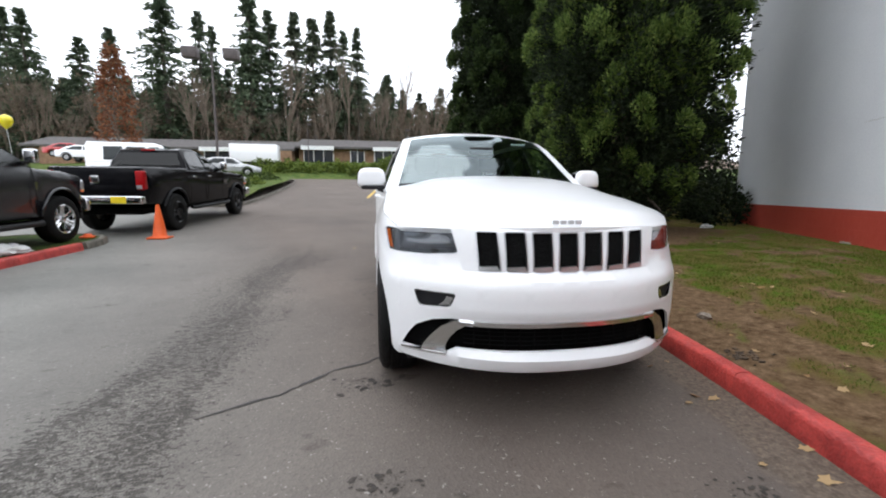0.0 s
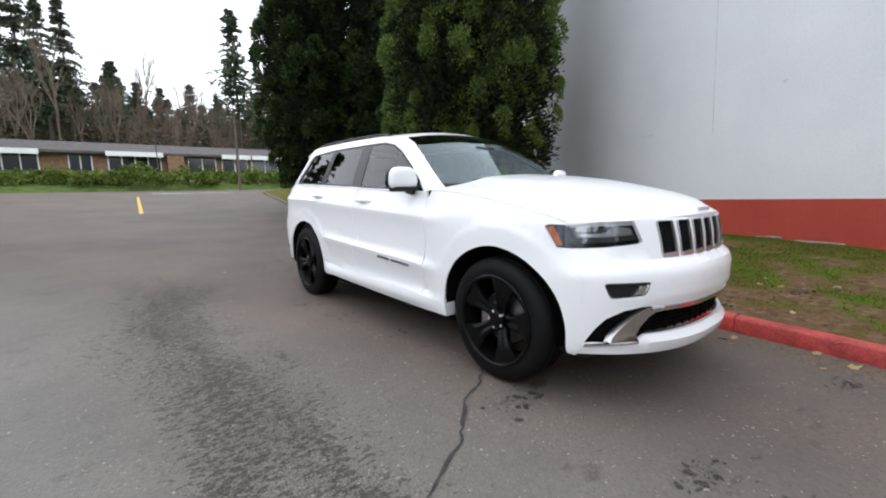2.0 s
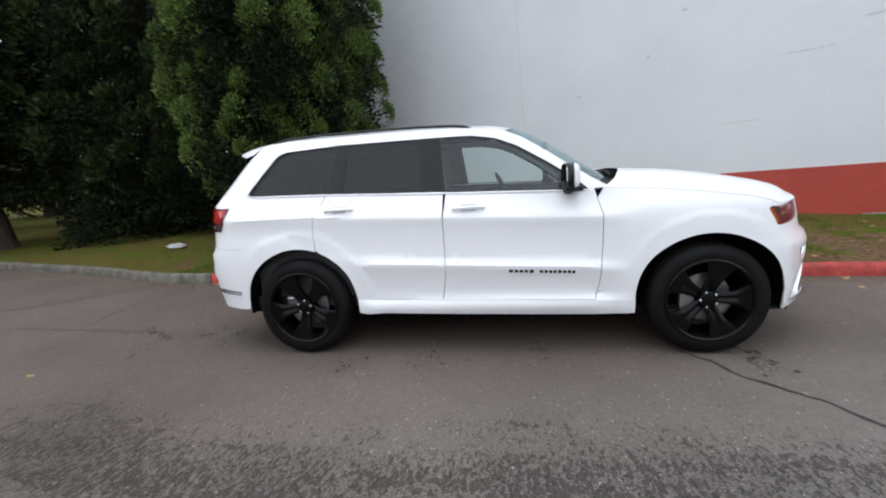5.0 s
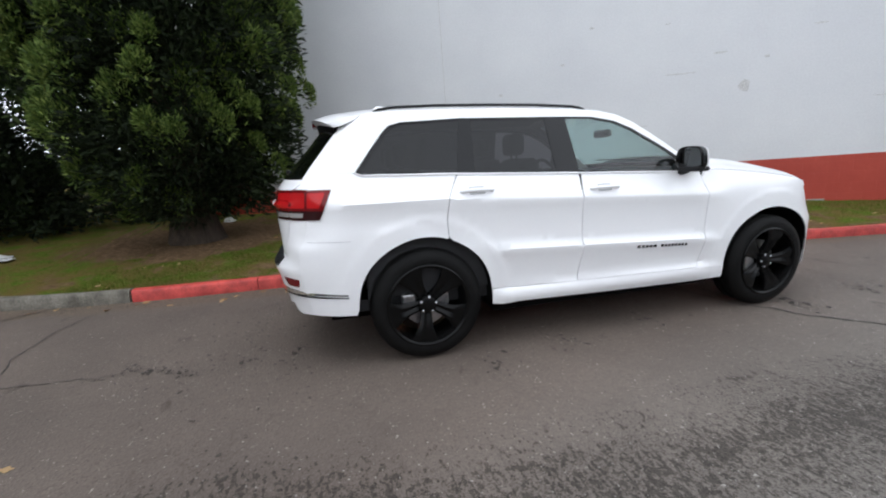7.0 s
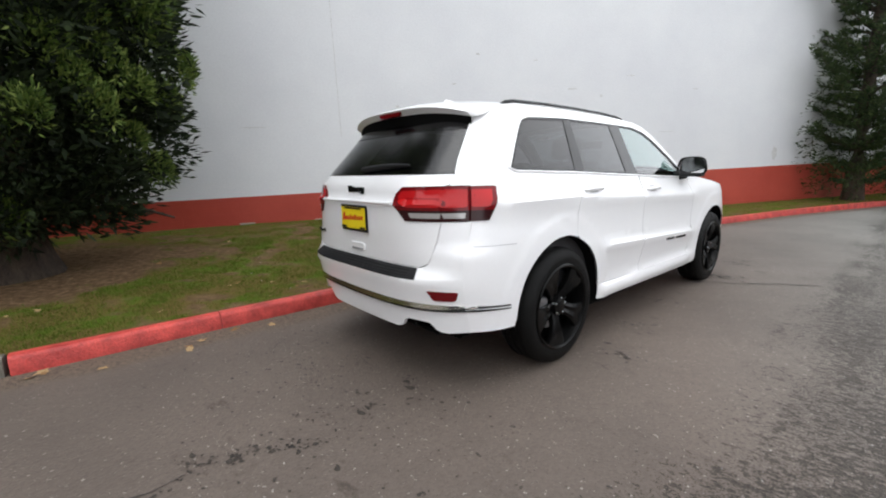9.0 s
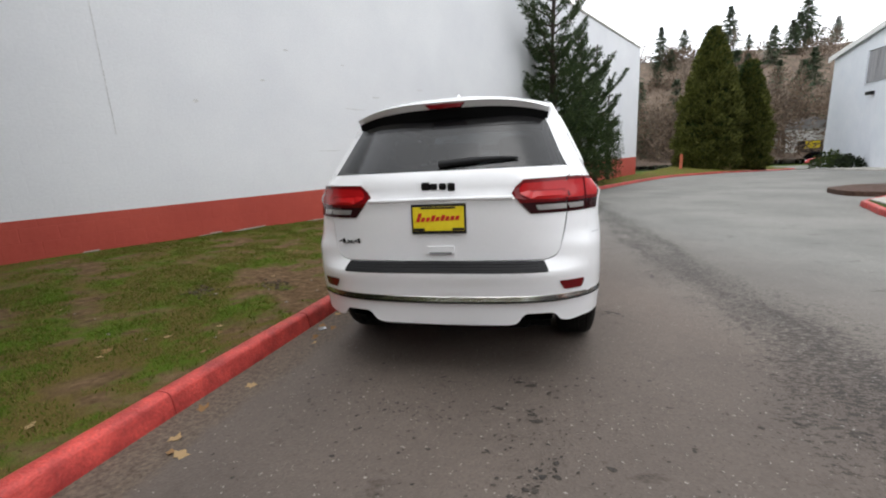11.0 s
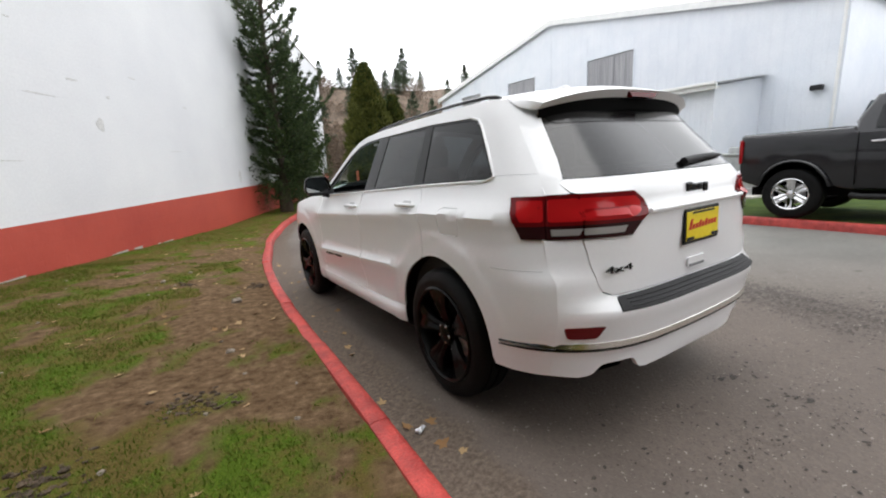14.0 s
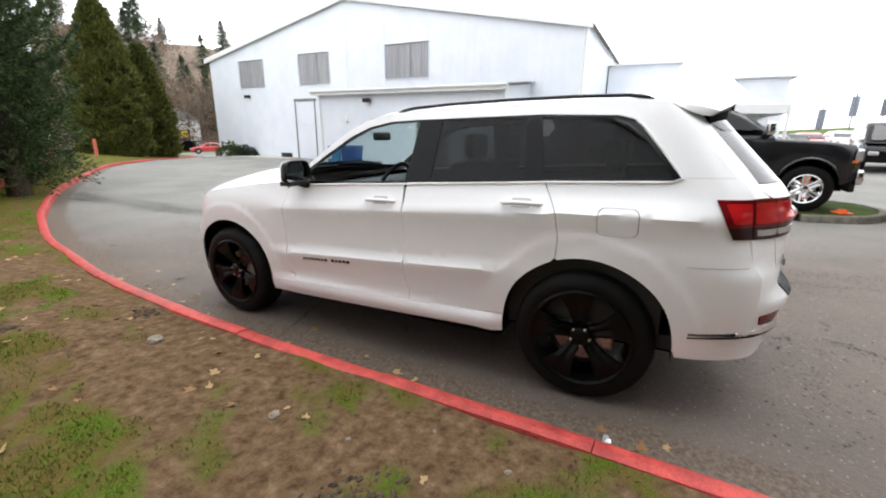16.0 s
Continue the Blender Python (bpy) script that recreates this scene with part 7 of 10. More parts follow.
def columnar(pos, height, radius, seed, label):
    rng = np.random.default_rng(seed)
    r2 = random.Random(seed)
    tree = empty("columnar_tree", Matrix.Translation(pos), label, "tree", "columnar evergreens by the drive")
    bm = bmesh.new()
    trunk_mesh(bm, height * .7, .12, r2)
    part("trunk", bm, M_BARK, tree, "", 60)
    n = 2400
    t = rng.uniform(0, 1, n)
    a = rng.uniform(0, 6.283, n)
    prof = np.interp(t, [0, .08, .3, .55, .8, .95, 1], [.78, .95, 1.0, .82, .44, .14, .02]) * (1 + .10 * np.sin(t * 41 + 2 * np.sin(a * 2)))
    # darker core leaves paint the shade inside the column
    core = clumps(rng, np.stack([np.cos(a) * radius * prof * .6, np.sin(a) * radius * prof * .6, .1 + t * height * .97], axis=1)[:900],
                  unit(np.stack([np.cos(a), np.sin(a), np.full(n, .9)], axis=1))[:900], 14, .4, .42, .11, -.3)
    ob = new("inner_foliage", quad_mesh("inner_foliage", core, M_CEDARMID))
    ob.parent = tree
    rad = radius * prof * (1 - 0.25 * rng.uniform(0, 1, n) ** 2 + 0.07 * np.sin(a * 5 + t * 17))
    c = np.stack([np.cos(a) * rad, np.sin(a) * rad, 0.1 + t * height], axis=1)
    o = unit(np.stack([np.cos(a), np.sin(a), np.full(n, .9)], axis=1))
    q = clumps(rng, c, o, 20, 0.26, 0.30, 0.05, -0.4)
    ob = new("crown", quad_mesh("crown", q, M_ARBOR))
    ob.parent = tree
    return tree


def far_fir_mesh(seed, mat, sparse=1.0, skirt=0.12):
    """A tall fir for the distance, one metre high, to be scaled: its trunk and its hanging boughs."""
    rng = np.random.default_rng(seed)
    r2 = random.Random(seed)
    cs, ds = [], []
    tiers = 44
    for k in range(tiers):
        t = skirt + (1 - skirt) * (k + r2.uniform(-.4, .4)) / tiers
        if r2.random() > sparse + .25 * (t > .85):
            continue
        t = min(t, .995)
        reach = (0.20 * (1 - t) ** 0.9 + 0.003) * r2.uniform(.5, 1.25)
        for b in range(7):
            a = r2.uniform(0, 6.283)
            far = reach * r2.uniform(.55, 1.2)
            m = 20
            s = rng.uniform(0.05, 1, m)[:, None]
            c = np.concatenate([np.cos(a) * far * s, np.sin(a) * far * s, t + .02 * s - 0.55 * far * s * s], axis=1)
            w = .010 * (1 - t) + .002
            cs.append(c + rng.normal(0, 1, c.shape) * [w, w, .003])
            ds.append(np.tile([math.cos(a), math.sin(a), -0.75], (m, 1)))
    q = sprays(rng, np.concatenate(cs), np.concatenate(ds), 0.022, 0.0052, 0.45)
    return quad_mesh("crown", q, mat)


FIRS = [far_fir_mesh(1, M_FIR), far_fir_mesh(2, M_FIR, .8, .3), far_fir_mesh(3, M_FIRPALE, .75, .35), far_fir_mesh(4, M_FIR, .95, .06)]
fir_trunk = bmesh.new()
tube(fir_trunk, [(0, 0, 0), (0, 0, .5), (0, 0, .98)], [.011, .007, .002], 6)
_tm = bpy.data.meshes.new("trunk")
fir_trunk.to_mesh(_tm)
_tm.materials.append(M_GREYBARK)


def far_fir(x, y, h, kind, wide=1.0, label="tall dark fir on the wooded hill", up=None):
    m = Matrix.Translation((x, y, (land_z(x, y) if up is None else up) - 0.3)) @ Matrix.Diagonal((h * wide, h * wide, h, 1)) @ Matrix.Rotation(x * 1.7 + y, 4, "Z")
    tree = empty("fir_tree", Matrix.Identity(4), label, "tree", "firs on the hill")
    tree.matrix_world = m
    for nm, me in (("trunk", _tm), ("crown", FIRS[kind])):
        o = new(nm, me)
        o.parent = tree


def bare_tree_mesh(seed, levels=5, mat=M_GREYBARK):
    r2 = random.Random(seed)
    bm = bmesh.new()
    def grow(p, d, l, r, lev):
        q = p + d * l
        mid = p + d * l * .5 + Vector((r2.uniform(-.05, .05), r2.uniform(-.05, .05), 0)) * l
        tube(bm, [p, mid, q], [r, r * .85, r * .68], 4 if lev > 2 else 3, False)
        if lev == 0:
            return
        for _ in range(r2.choice((2, 3, 3)) if lev < levels else 4):
            nd = (d + Vector((r2.uniform(-.6, .6), r2.uniform(-.6, .6), r2.uniform(-.05, .45)))).normalized()
            grow(p + d * l * r2.uniform(.55, 1.0), nd, l * r2.uniform(.55, .8), r * .6, lev - 1)
    grow(Vector((0, 0, 0)), Vector((0, 0, 1)), 0.34, 0.014, levels)
    me = bpy.data.meshes.new("branches")
    bm.to_mesh(me)
    bm.free()
    me.materials.append(mat)
    return me


M_TWIG = surface("twig_bark", (0.10, 0.075, 0.055), (0.19, 0.15, 0.115), 5, 0.95)
BARE = [bare_tree_mesh(k, 5, M_TWIG) for k in (1, 2, 3)]


def bare_tree(x, y, h, k, wide=1.0, label="leafless grey-brown deciduous tree", up=None):
    o = new("bare_tree", BARE[k % 3])
    o.matrix_world = Matrix.Translation((x, y, (land_z(x, y) if up is None else up) - .2)) @ Matrix.Rotation(x * 3.1, 4, "Z") @ Matrix.Diagonal((h * wide, h * wide, h, 1))
    tagged(o, label, "tree", "leafless trees on the hill")


def thicket(name, spots, seed, per, size, length, width, mat, label, category="shrub", kind="", group="", squash=0.7):
    """Clumped leaves in rounded heaps: spots are (x, y, z, radius, height)."""
    rng = np.random.default_rng(seed)
    cs, os_ = [], []
    for x, y, z, r, h in spots:
        n = per
        v = unit(rng.normal(0, 1, (n, 3)))
        v[:, 2] = np.abs(v[:, 2])
        k = rng.uniform(.55, 1.05, (n, 1))
        cs.append(np.array([x, y, z]) + v * k * np.array([r, r, h]))
        os_.append(v)
    q = clumps(rng, np.concatenate(cs), np.concatenate(os_), 12, size, length, width, 0.1)
    o = new(name, quad_mesh(name, q, mat))
    return tagged(o, label, category, group, kind)


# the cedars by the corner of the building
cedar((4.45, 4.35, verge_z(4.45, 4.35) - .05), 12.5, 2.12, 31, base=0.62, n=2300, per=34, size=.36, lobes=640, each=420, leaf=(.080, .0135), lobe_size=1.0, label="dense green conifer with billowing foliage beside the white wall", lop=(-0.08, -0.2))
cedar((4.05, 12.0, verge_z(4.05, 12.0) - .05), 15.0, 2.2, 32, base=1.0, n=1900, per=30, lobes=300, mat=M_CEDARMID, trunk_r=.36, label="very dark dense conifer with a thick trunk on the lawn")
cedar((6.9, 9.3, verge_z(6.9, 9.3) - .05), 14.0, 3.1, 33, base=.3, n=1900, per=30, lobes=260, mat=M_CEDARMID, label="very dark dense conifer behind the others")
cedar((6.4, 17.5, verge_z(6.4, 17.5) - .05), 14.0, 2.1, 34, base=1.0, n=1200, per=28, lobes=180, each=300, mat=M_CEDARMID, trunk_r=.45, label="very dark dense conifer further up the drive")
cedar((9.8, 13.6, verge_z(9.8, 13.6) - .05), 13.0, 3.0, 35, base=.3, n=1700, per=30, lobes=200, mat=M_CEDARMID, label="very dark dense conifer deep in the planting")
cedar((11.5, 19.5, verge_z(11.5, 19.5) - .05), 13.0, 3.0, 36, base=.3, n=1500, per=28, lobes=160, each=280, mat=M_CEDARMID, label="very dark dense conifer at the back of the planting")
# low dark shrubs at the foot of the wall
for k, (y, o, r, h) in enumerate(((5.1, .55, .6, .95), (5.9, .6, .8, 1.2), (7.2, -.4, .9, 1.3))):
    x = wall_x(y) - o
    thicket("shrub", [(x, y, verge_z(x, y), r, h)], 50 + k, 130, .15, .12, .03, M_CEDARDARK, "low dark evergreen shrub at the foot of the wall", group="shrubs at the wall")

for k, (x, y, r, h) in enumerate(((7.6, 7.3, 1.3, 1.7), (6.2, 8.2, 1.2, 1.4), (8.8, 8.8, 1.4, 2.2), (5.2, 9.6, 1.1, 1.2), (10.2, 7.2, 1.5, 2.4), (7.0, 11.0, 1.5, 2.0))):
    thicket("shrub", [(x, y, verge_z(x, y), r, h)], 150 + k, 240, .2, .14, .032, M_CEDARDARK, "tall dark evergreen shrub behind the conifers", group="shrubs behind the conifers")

# conifers along the wall to the south
spruce((-1.2, -12.3, verge_z(-1.2, -12.3)), 8.9, 2.05, 41, base=.45, tiers=32, per_m=58, droop=.10, label="open dark conifer with upswept branch tips against the white wall", lean_to=(.10, 0))
spruce((-2.45, -15.2, verge_z(-2.45, -15.2)), 6.6, 1.7, 42, base=.25, tiers=27, per_m=52, droop=.10, lean_to=(.2, 0))
spruce((-3.4, -17.5, verge_z(-3.4, -17.5)), 6.4, 1.5, 43, base=.3, tiers=24, droop=.12, lean_to=(.25, 0))
spruce((-4.4, -20.2, verge_z(-4.4, -20.2)), 5.4, .8, 44, base=.6, tiers=18, lean_to=(.3, 0))
columnar((-14.7, -35.7, road_z(-14.7, -35.7)), 11.2, 2.2, 45, "tall columnar yellow-green evergreen by the red kerb")
columnar((-18.1, -37.1, road_z(-18.1, -37.1)), 8.7, 1.7, 46, "columnar dark green evergreen by the red kerb")

# the wooded hill to the north
rng = random.Random(77)
for x, y, h, k, w in ((-59, 80, 25, 0, 1.1), (-53, 84, 22, 3, 1.2), (-47, 82, 23, 1, 1.0), (-37.5, 80, 29, 3, 1.25), (-33, 84, 27, 1, .9), (-30, 82, 24, 1, .8), (-23, 80, 30.5, 0, 1.1), (-20.5, 84, 28, 3, 1), (-15.5, 82, 27, 2, 1), (-12, 80, 25.5, 2, 1.1),
                      (-9, 83, 28, 2, .9), (-6.5, 81, 24, 1, .8), (-4, 82, 25, 2, .8), (1, 86, 16, 3, 1), (5, 92, 14, 0, 1.2), (19, 80, 28, 1, 1.0), (24, 84, 21, 3, 1), (30, 88, 30, 0, 1), (-66, 86, 27, 0, 1), (-72, 84, 24, 3, 1.1), (-79, 86, 28, 0, 1), (-27, 92, 24, 2, 1), (37, 84, 27, 1, 1), (44, 88, 29, 0, 1)):
    far_fir(x, y, h, k, w * 1.28)
for k in range(105):
    x = -75 + k * 1.35 + rng.uniform(-1.5, 1.5)
    far_fir(x, rng.uniform(98, 125), rng.uniform(10, 18) * (1.25 if x > -12 else 1), rng.choice((0, 3, 3, 1)), 1.6, "dark fir in the far wood")
for k in range(95):
    x = -95 + k * 1.75 + rng.uniform(-1, 1)
    far_fir(x, rng.uniform(94, 104), rng.uniform(9, 14) * (1.3 if x < -30 else 1), rng.choice((0, 3, 3)), 2.3, "dark fir in the thick of the far wood")
for k in range(110):
    bare_tree(-72 + k * 1.05 + rng.uniform(-1.5, 1.5), rng.uniform(68, 90), rng.uniform(9, 17) * (1.0 if k % 9 else 1.4), k, rng.uniform(.45, .8))
thicket("hillside_brush", [(-70 + k * 2.2 + rng.uniform(-1, 1), rng.uniform(72, 98), land_z(0, 84) - .5, rng.uniform(2.5, 4.5), rng.uniform(6, 13)) for k in range(64)], 60, 60, .9, .75, .075, M_BRUSH,
        "brown leafless brush along the hillside", "brush", "stuff")
# a tree that has kept its russet leaves
rt = empty("russet_tree", Matrix.Translation((-24.5, 40, land_z(-24.5, 40))), "slender tree with dry russet leaves", "tree")
o = new("branches", BARE[1])
o.parent = rt
o.matrix_basis = Matrix.Diagonal((6, 6, 12, 1))
rg_ = np.random.default_rng(9)
n = 260
t = rg_.uniform(0, 1, n)
a = rg_.uniform(0, 6.28, n)
r = 1.75 * np.interp(t, [0, .2, .6, 1], [.7, 1, .7, .1]) * rg_.uniform(.3, 1, n)
c = np.stack([np.cos(a) * r, np.sin(a) * r, 2.5 + t * 9.5], axis=1)
o = new("crown", quad_mesh("crown", clumps(rg_, c, unit(c * [1, 1, 0] + [0, 0, .01]), 10, .45, .32, .09, .4), M_RUSSET))
o.parent = rt
# wooded slopes behind the shops and behind the grey building
M_SLOPE = surface("leaf_litter_slope", (0.115, 0.084, 0.060), (0.19, 0.14, 0.104), .35, .95, bump=1.0, bscale=2.5, fine=.45)
def slope(name, x0, x1, y0, y1, z0, z1, label):
    bm = bmesh.new()
    nx, ny = 40, 14
    rows = []
    for j in range(ny + 1):
        v = j / ny
        rows.append([bm.verts.new((x0 + (x1 - x0) * i / nx, y0 + (y1 - y0) * v, z0 + (z1 - z0) * ease(0, 1, v) + 1.6 * fbm(i * .22, j * .3 + z1, 1.0, 4.4) * v)) for i in range(nx + 1)])
    for a, b in zip(rows, rows[1:]):
        for i in range(nx):
            bm.faces.new((a[i], a[i + 1], b[i + 1], b[i]))
    bmesh.ops.recalc_face_normals(bm, faces=bm.faces)
    part(name, bm, M_SLOPE, None, label, 180, "hillside", "structure")
for k in range(26):
    x = -84 + k * 2.3 + rng.uniform(-1, 1)
    far_fir(x, rng.uniform(84, 96), rng.uniform(12, 19), rng.choice((3, 3, 0)), 1.45, "dark fir in the near wood")
slope("hillside", -150, 120, 92, 140, 6.5, 15, "brown wooded hillside behind the shops")
slope("hillside", -150, 60, -66, -130, -1.2, 25, "brown leafless hillside behind the grey building")
def slope_z(y):
    return -1.4 + 26.2 * ease(0, 1, (-66 - y) / 64)
thicket("slope_brush", [(x, y, slope_z(y) - .4, rng.uniform(2.5, 4.5), rng.uniform(2.5, 5.5)) for x, y in ((-95 + k * 1.35 + rng.uniform(-2, 2), -74 - rng.uniform(0, 1) ** 1.3 * 48) for k in range(95))], 63, 60, 1.0, .8, .085, M_SLOPEBRUSH,
        "brown leafless brush covering the slope", "brush", "stuff")
for x, y, h in ((-82, -112, 11), (-70, -104, 9), (-63, -118, 13), (-52, -108, 9), (-46, -116, 12), (-38, -100, 8), (-30, -112, 10), (-88, -96, 9), (-58, -94, 8), (-22, -104, 9)):
    far_fir(x, y, h, 0 if h > 9 else 3, 1.9, "fir standing on the brown slope", slope_z(y))
for k in range(34):
    x, y = -98 + k * 2.9 + rng.uniform(-2, 2), -88 - rng.uniform(0, 38)
    far_fir(x, y, rng.uniform(4, 8.5), rng.choice((0, 1, 2, 3)), 2.3, "young fir among the brush on the slope", slope_z(y))
for k in range(24):
    x, y = -90 + k * 4.6 + rng.uniform(-2, 2), -84 - rng.uniform(0, 34)
    if k % 3:
        bare_tree(x, y, rng.uniform(7, 11), k, .9, up=slope_z(y))
# hill behind the grey building to the south-west
for k in range(20):
    x, y = -62 + k * 3.4 + rng.uniform(-2, 2), -75 + rng.uniform(-8, 8)
    bare_tree(x, y, rng.uniform(11, 17), k, .9)
for x, y, h, k in ((-33, -78, 19, 0), (-44, -80, 17, 3), (-52, -78, 15, 0), (-18, -76, 15, 3), (-26, -84, 16, 2), (-60, -80, 17, 0), (-8, -80, 17, 0), (-70, -74, 16, 3)):
    far_fir(x, y, h, k, 1.5, "fir on the slope behind the grey building")
thicket("hillside_brush", [(-66 + k * 2.2 + rng.uniform(-1, 1), -72 + rng.uniform(-8, 6), -1, rng.uniform(3.5, 5.5), rng.uniform(9, 14)) for k in range(40)], 61, 90, 1.0, .8, .075, M_SLOPEBRUSH,
        "brown leafless brush on the slope", "brush", "stuff")
# bank of ivy and shrubs across the upper road
thicket("ivy_bank", [(-30 + k * 1.5 + rng.uniform(-.5, .5), rng.uniform(47.6, 50.5), land_z(0, 48.5) - .1, rng.uniform(1.2, 2.2), rng.uniform(.8, 1.9)) for k in range(40)], 62, 60, .28, .30, .09, M_GROUNDCOVER,
        "green ivy and low shrubs on the far bank", "shrub", "stuff")
for k, (x, y, r, h) in enumerate(((-7.2, 14.2, .55, .6), (-7.6, 16.0, .7, .9), (-8.1, 18.5, .8, .8), (-7.9, 21.5, .6, .6), (-8.8, 24, .8, .9), (-8.6, 28, .9, .8), (-9.6, 32, .9, 1), (-8.4, 14.8, .7, .75), (-9.2, 20, .9, 1.1))):
    thicket("shrub", [(x, y, road_z(x, y) + .15, r, h)], 70 + k, 46, .17, .16, .045, M_SHRUB if k % 3 else M_GROUNDCOVER, "leafy shrub in the planted bed", group="shrubs in the planted bed")

# ---------------------------------------------------------------- grass blades where the lawn is close
rg_ = np.random.default_rng(21)
def blades(name, x0, x1, y0, y1, count, h, label):
    pts = []
    xs, ys = rg_.uniform(x0, x1, count), rg_.uniform(y0, y1, count)
    for x, y in zip(xs, ys):
        if x < kerb_x(y) + 0.16 or (y < 5.6 and x > wall_x(y) - .02):
            continue
        c = cover(x, y)
        if c > 0.38 and rg_.random() < (c - 0.38) * 1.6:
            pts.append((x, y, verge_z(x, y) - 0.005))
    c = np.array(pts)
    d = np.tile([0, 0, 1.0], (len(c), 1))
    q = sprays(rg_, c, d, h, 0.0026, 0.6)
    o = new(name, quad_mesh(name, q, M_BLADE))
    tagged(o, label, "grass", "", "stuff")
blades("grass_blades", 1.4, 5.5, -4.5, 5.0, 210000, .026, "short green grass blades in the lawn")
blades("grass_blades", 0.3, 7.5, -8.0, 7.0, 90000, .034, "short green grass blades in the lawn")
blades("grass_blades", -4.0, 4.0, -16.0, -6.0, 26000, .05, "short green grass blades along the wall")
# ---------------------------------------------------------------- the grey metal workshop
M_METALWALL = surface("ribbed_grey_metal", (0.66, 0.70, 0.76), (0.72, 0.75, 0.80), 0.8, 0.5, fine=0.03, bscale=20, rvar=.06)
M_TRIMWHITE = surface("white_trim_paint", (0.70, 0.71, 0.70), (0.76, 0.76, 0.75), 3, 0.5, fine=.04)
M_DOORGREY = surface("grey_shutter", (0.20, 0.20, 0.19), (0.25, 0.25, 0.235), 3, 0.5, fine=.05)
M_ROOFGREY = surface("grey_roofing", (0.16, 0.16, 0.16), (0.24, 0.235, 0.23), 1.5, 0.8, bump=.3, bscale=12, fine=.2)
M_CURTAIN = surface("strip_curtain", (0.20, 0.20, 0.215), (0.36, 0.36, 0.37), 3.0, 0.45, stretch=(1, 6, .15), fine=.15)
M_ACMETAL = surface("galvanised_metal", (0.30, 0.31, 0.31), (0.42, 0.43, 0.43), 4, 0.5, 0.3, fine=.08)
M_BLUE = surface("blue_plastic", (0.012, 0.06, 0.22), (0.02, 0.09, 0.30), 4, 0.45, fine=.08)
FX, LX, GZ = -18.0, -14.3, -0.35
EAVE, RIDGE = 6.35, 8.95
Y0, Y1, YM = -28.2, -2.0, -15.6


def rib_strip(y0, y1, zf0, zf1, x, pitch=0.45, deep=0.012):
    """Ribbed sheet metal standing in a plane of constant x, its foot and head given along y."""
    bm = bmesh.new()
    rows = []
    y = y0
    while y < y1 - 1e-6:
        for dy, dx in ((0.0, 0.0), (pitch * .60, 0.0), (pitch * .70, deep), (pitch * .90, deep)):
            yy = min(y + dy, y1)
            rows.append((yy, dx))
        y += pitch
    rows.append((y1, 0.0))
    vs = [(bm.verts.new((x + dx, yy, zf0(yy))), bm.verts.new((x + dx, yy, zf1(yy)))) for yy, dx in rows]
    for a, b in zip(vs, vs[1:]):
        if (a[0].co - b[0].co).length > 1e-5:
            bm.faces.new((a[0], b[0], b[1], a[1]))
    return bm


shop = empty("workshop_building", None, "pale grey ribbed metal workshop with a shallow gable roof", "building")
gable_z = lambda y: EAVE + (RIDGE - EAVE) * (1 - abs(y - YM) / (YM - Y0 if y < YM else Y1 - YM))
WINS = ((-25.2, -22.7, 4.28, 6.05), (-19.6, -17.0, 4.30, 6.15), (-12.95, -10.1, 4.40, 6.22))
# front wall in panels round the windows
def facade(y0, y1, z0, z1):
    part("wall", rib_strip(y0, y1, z0, z1, FX), M_METALWALL, shop)
zc = lambda v: (lambda y: v)
edges = [Y0, -25.2, -22.7, -19.6, -17.0, -12.95, -10.1, Y1]
for k in range(7):
    a, b = edges[k], edges[k + 1]
    w = [q for q in WINS if abs(q[0] - a) < 1e-6]
    if w:
        facade(a, b, zc(GZ - .3), zc(w[0][2]))
        facade(a, b, zc(w[0][3]), gable_z)
    elif a < YM < b:
        facade(a, YM, zc(GZ - .3), gable_z)
        facade(YM, b, zc(GZ - .3), gable_z)
    else:
        facade(a, b, zc(GZ - .3), gable_z)
part("backing", boxed((FX - 24, Y0 + .05, GZ - .3), (FX - 0.35, Y1 - .05, EAVE - .05)), M_METALWALL, shop)
for y in (Y0, Y1):
    bm = bmesh.new()
    vs = [bm.verts.new(p) for p in ((FX, y, GZ - .3), (FX - 24.4, y, GZ - .3), (FX - 24.4, y, EAVE), (FX, y, EAVE))]
    bm.faces.new(vs if y == Y1 else vs[::-1])
    part("side_wall", bm, M_METALWALL, shop)
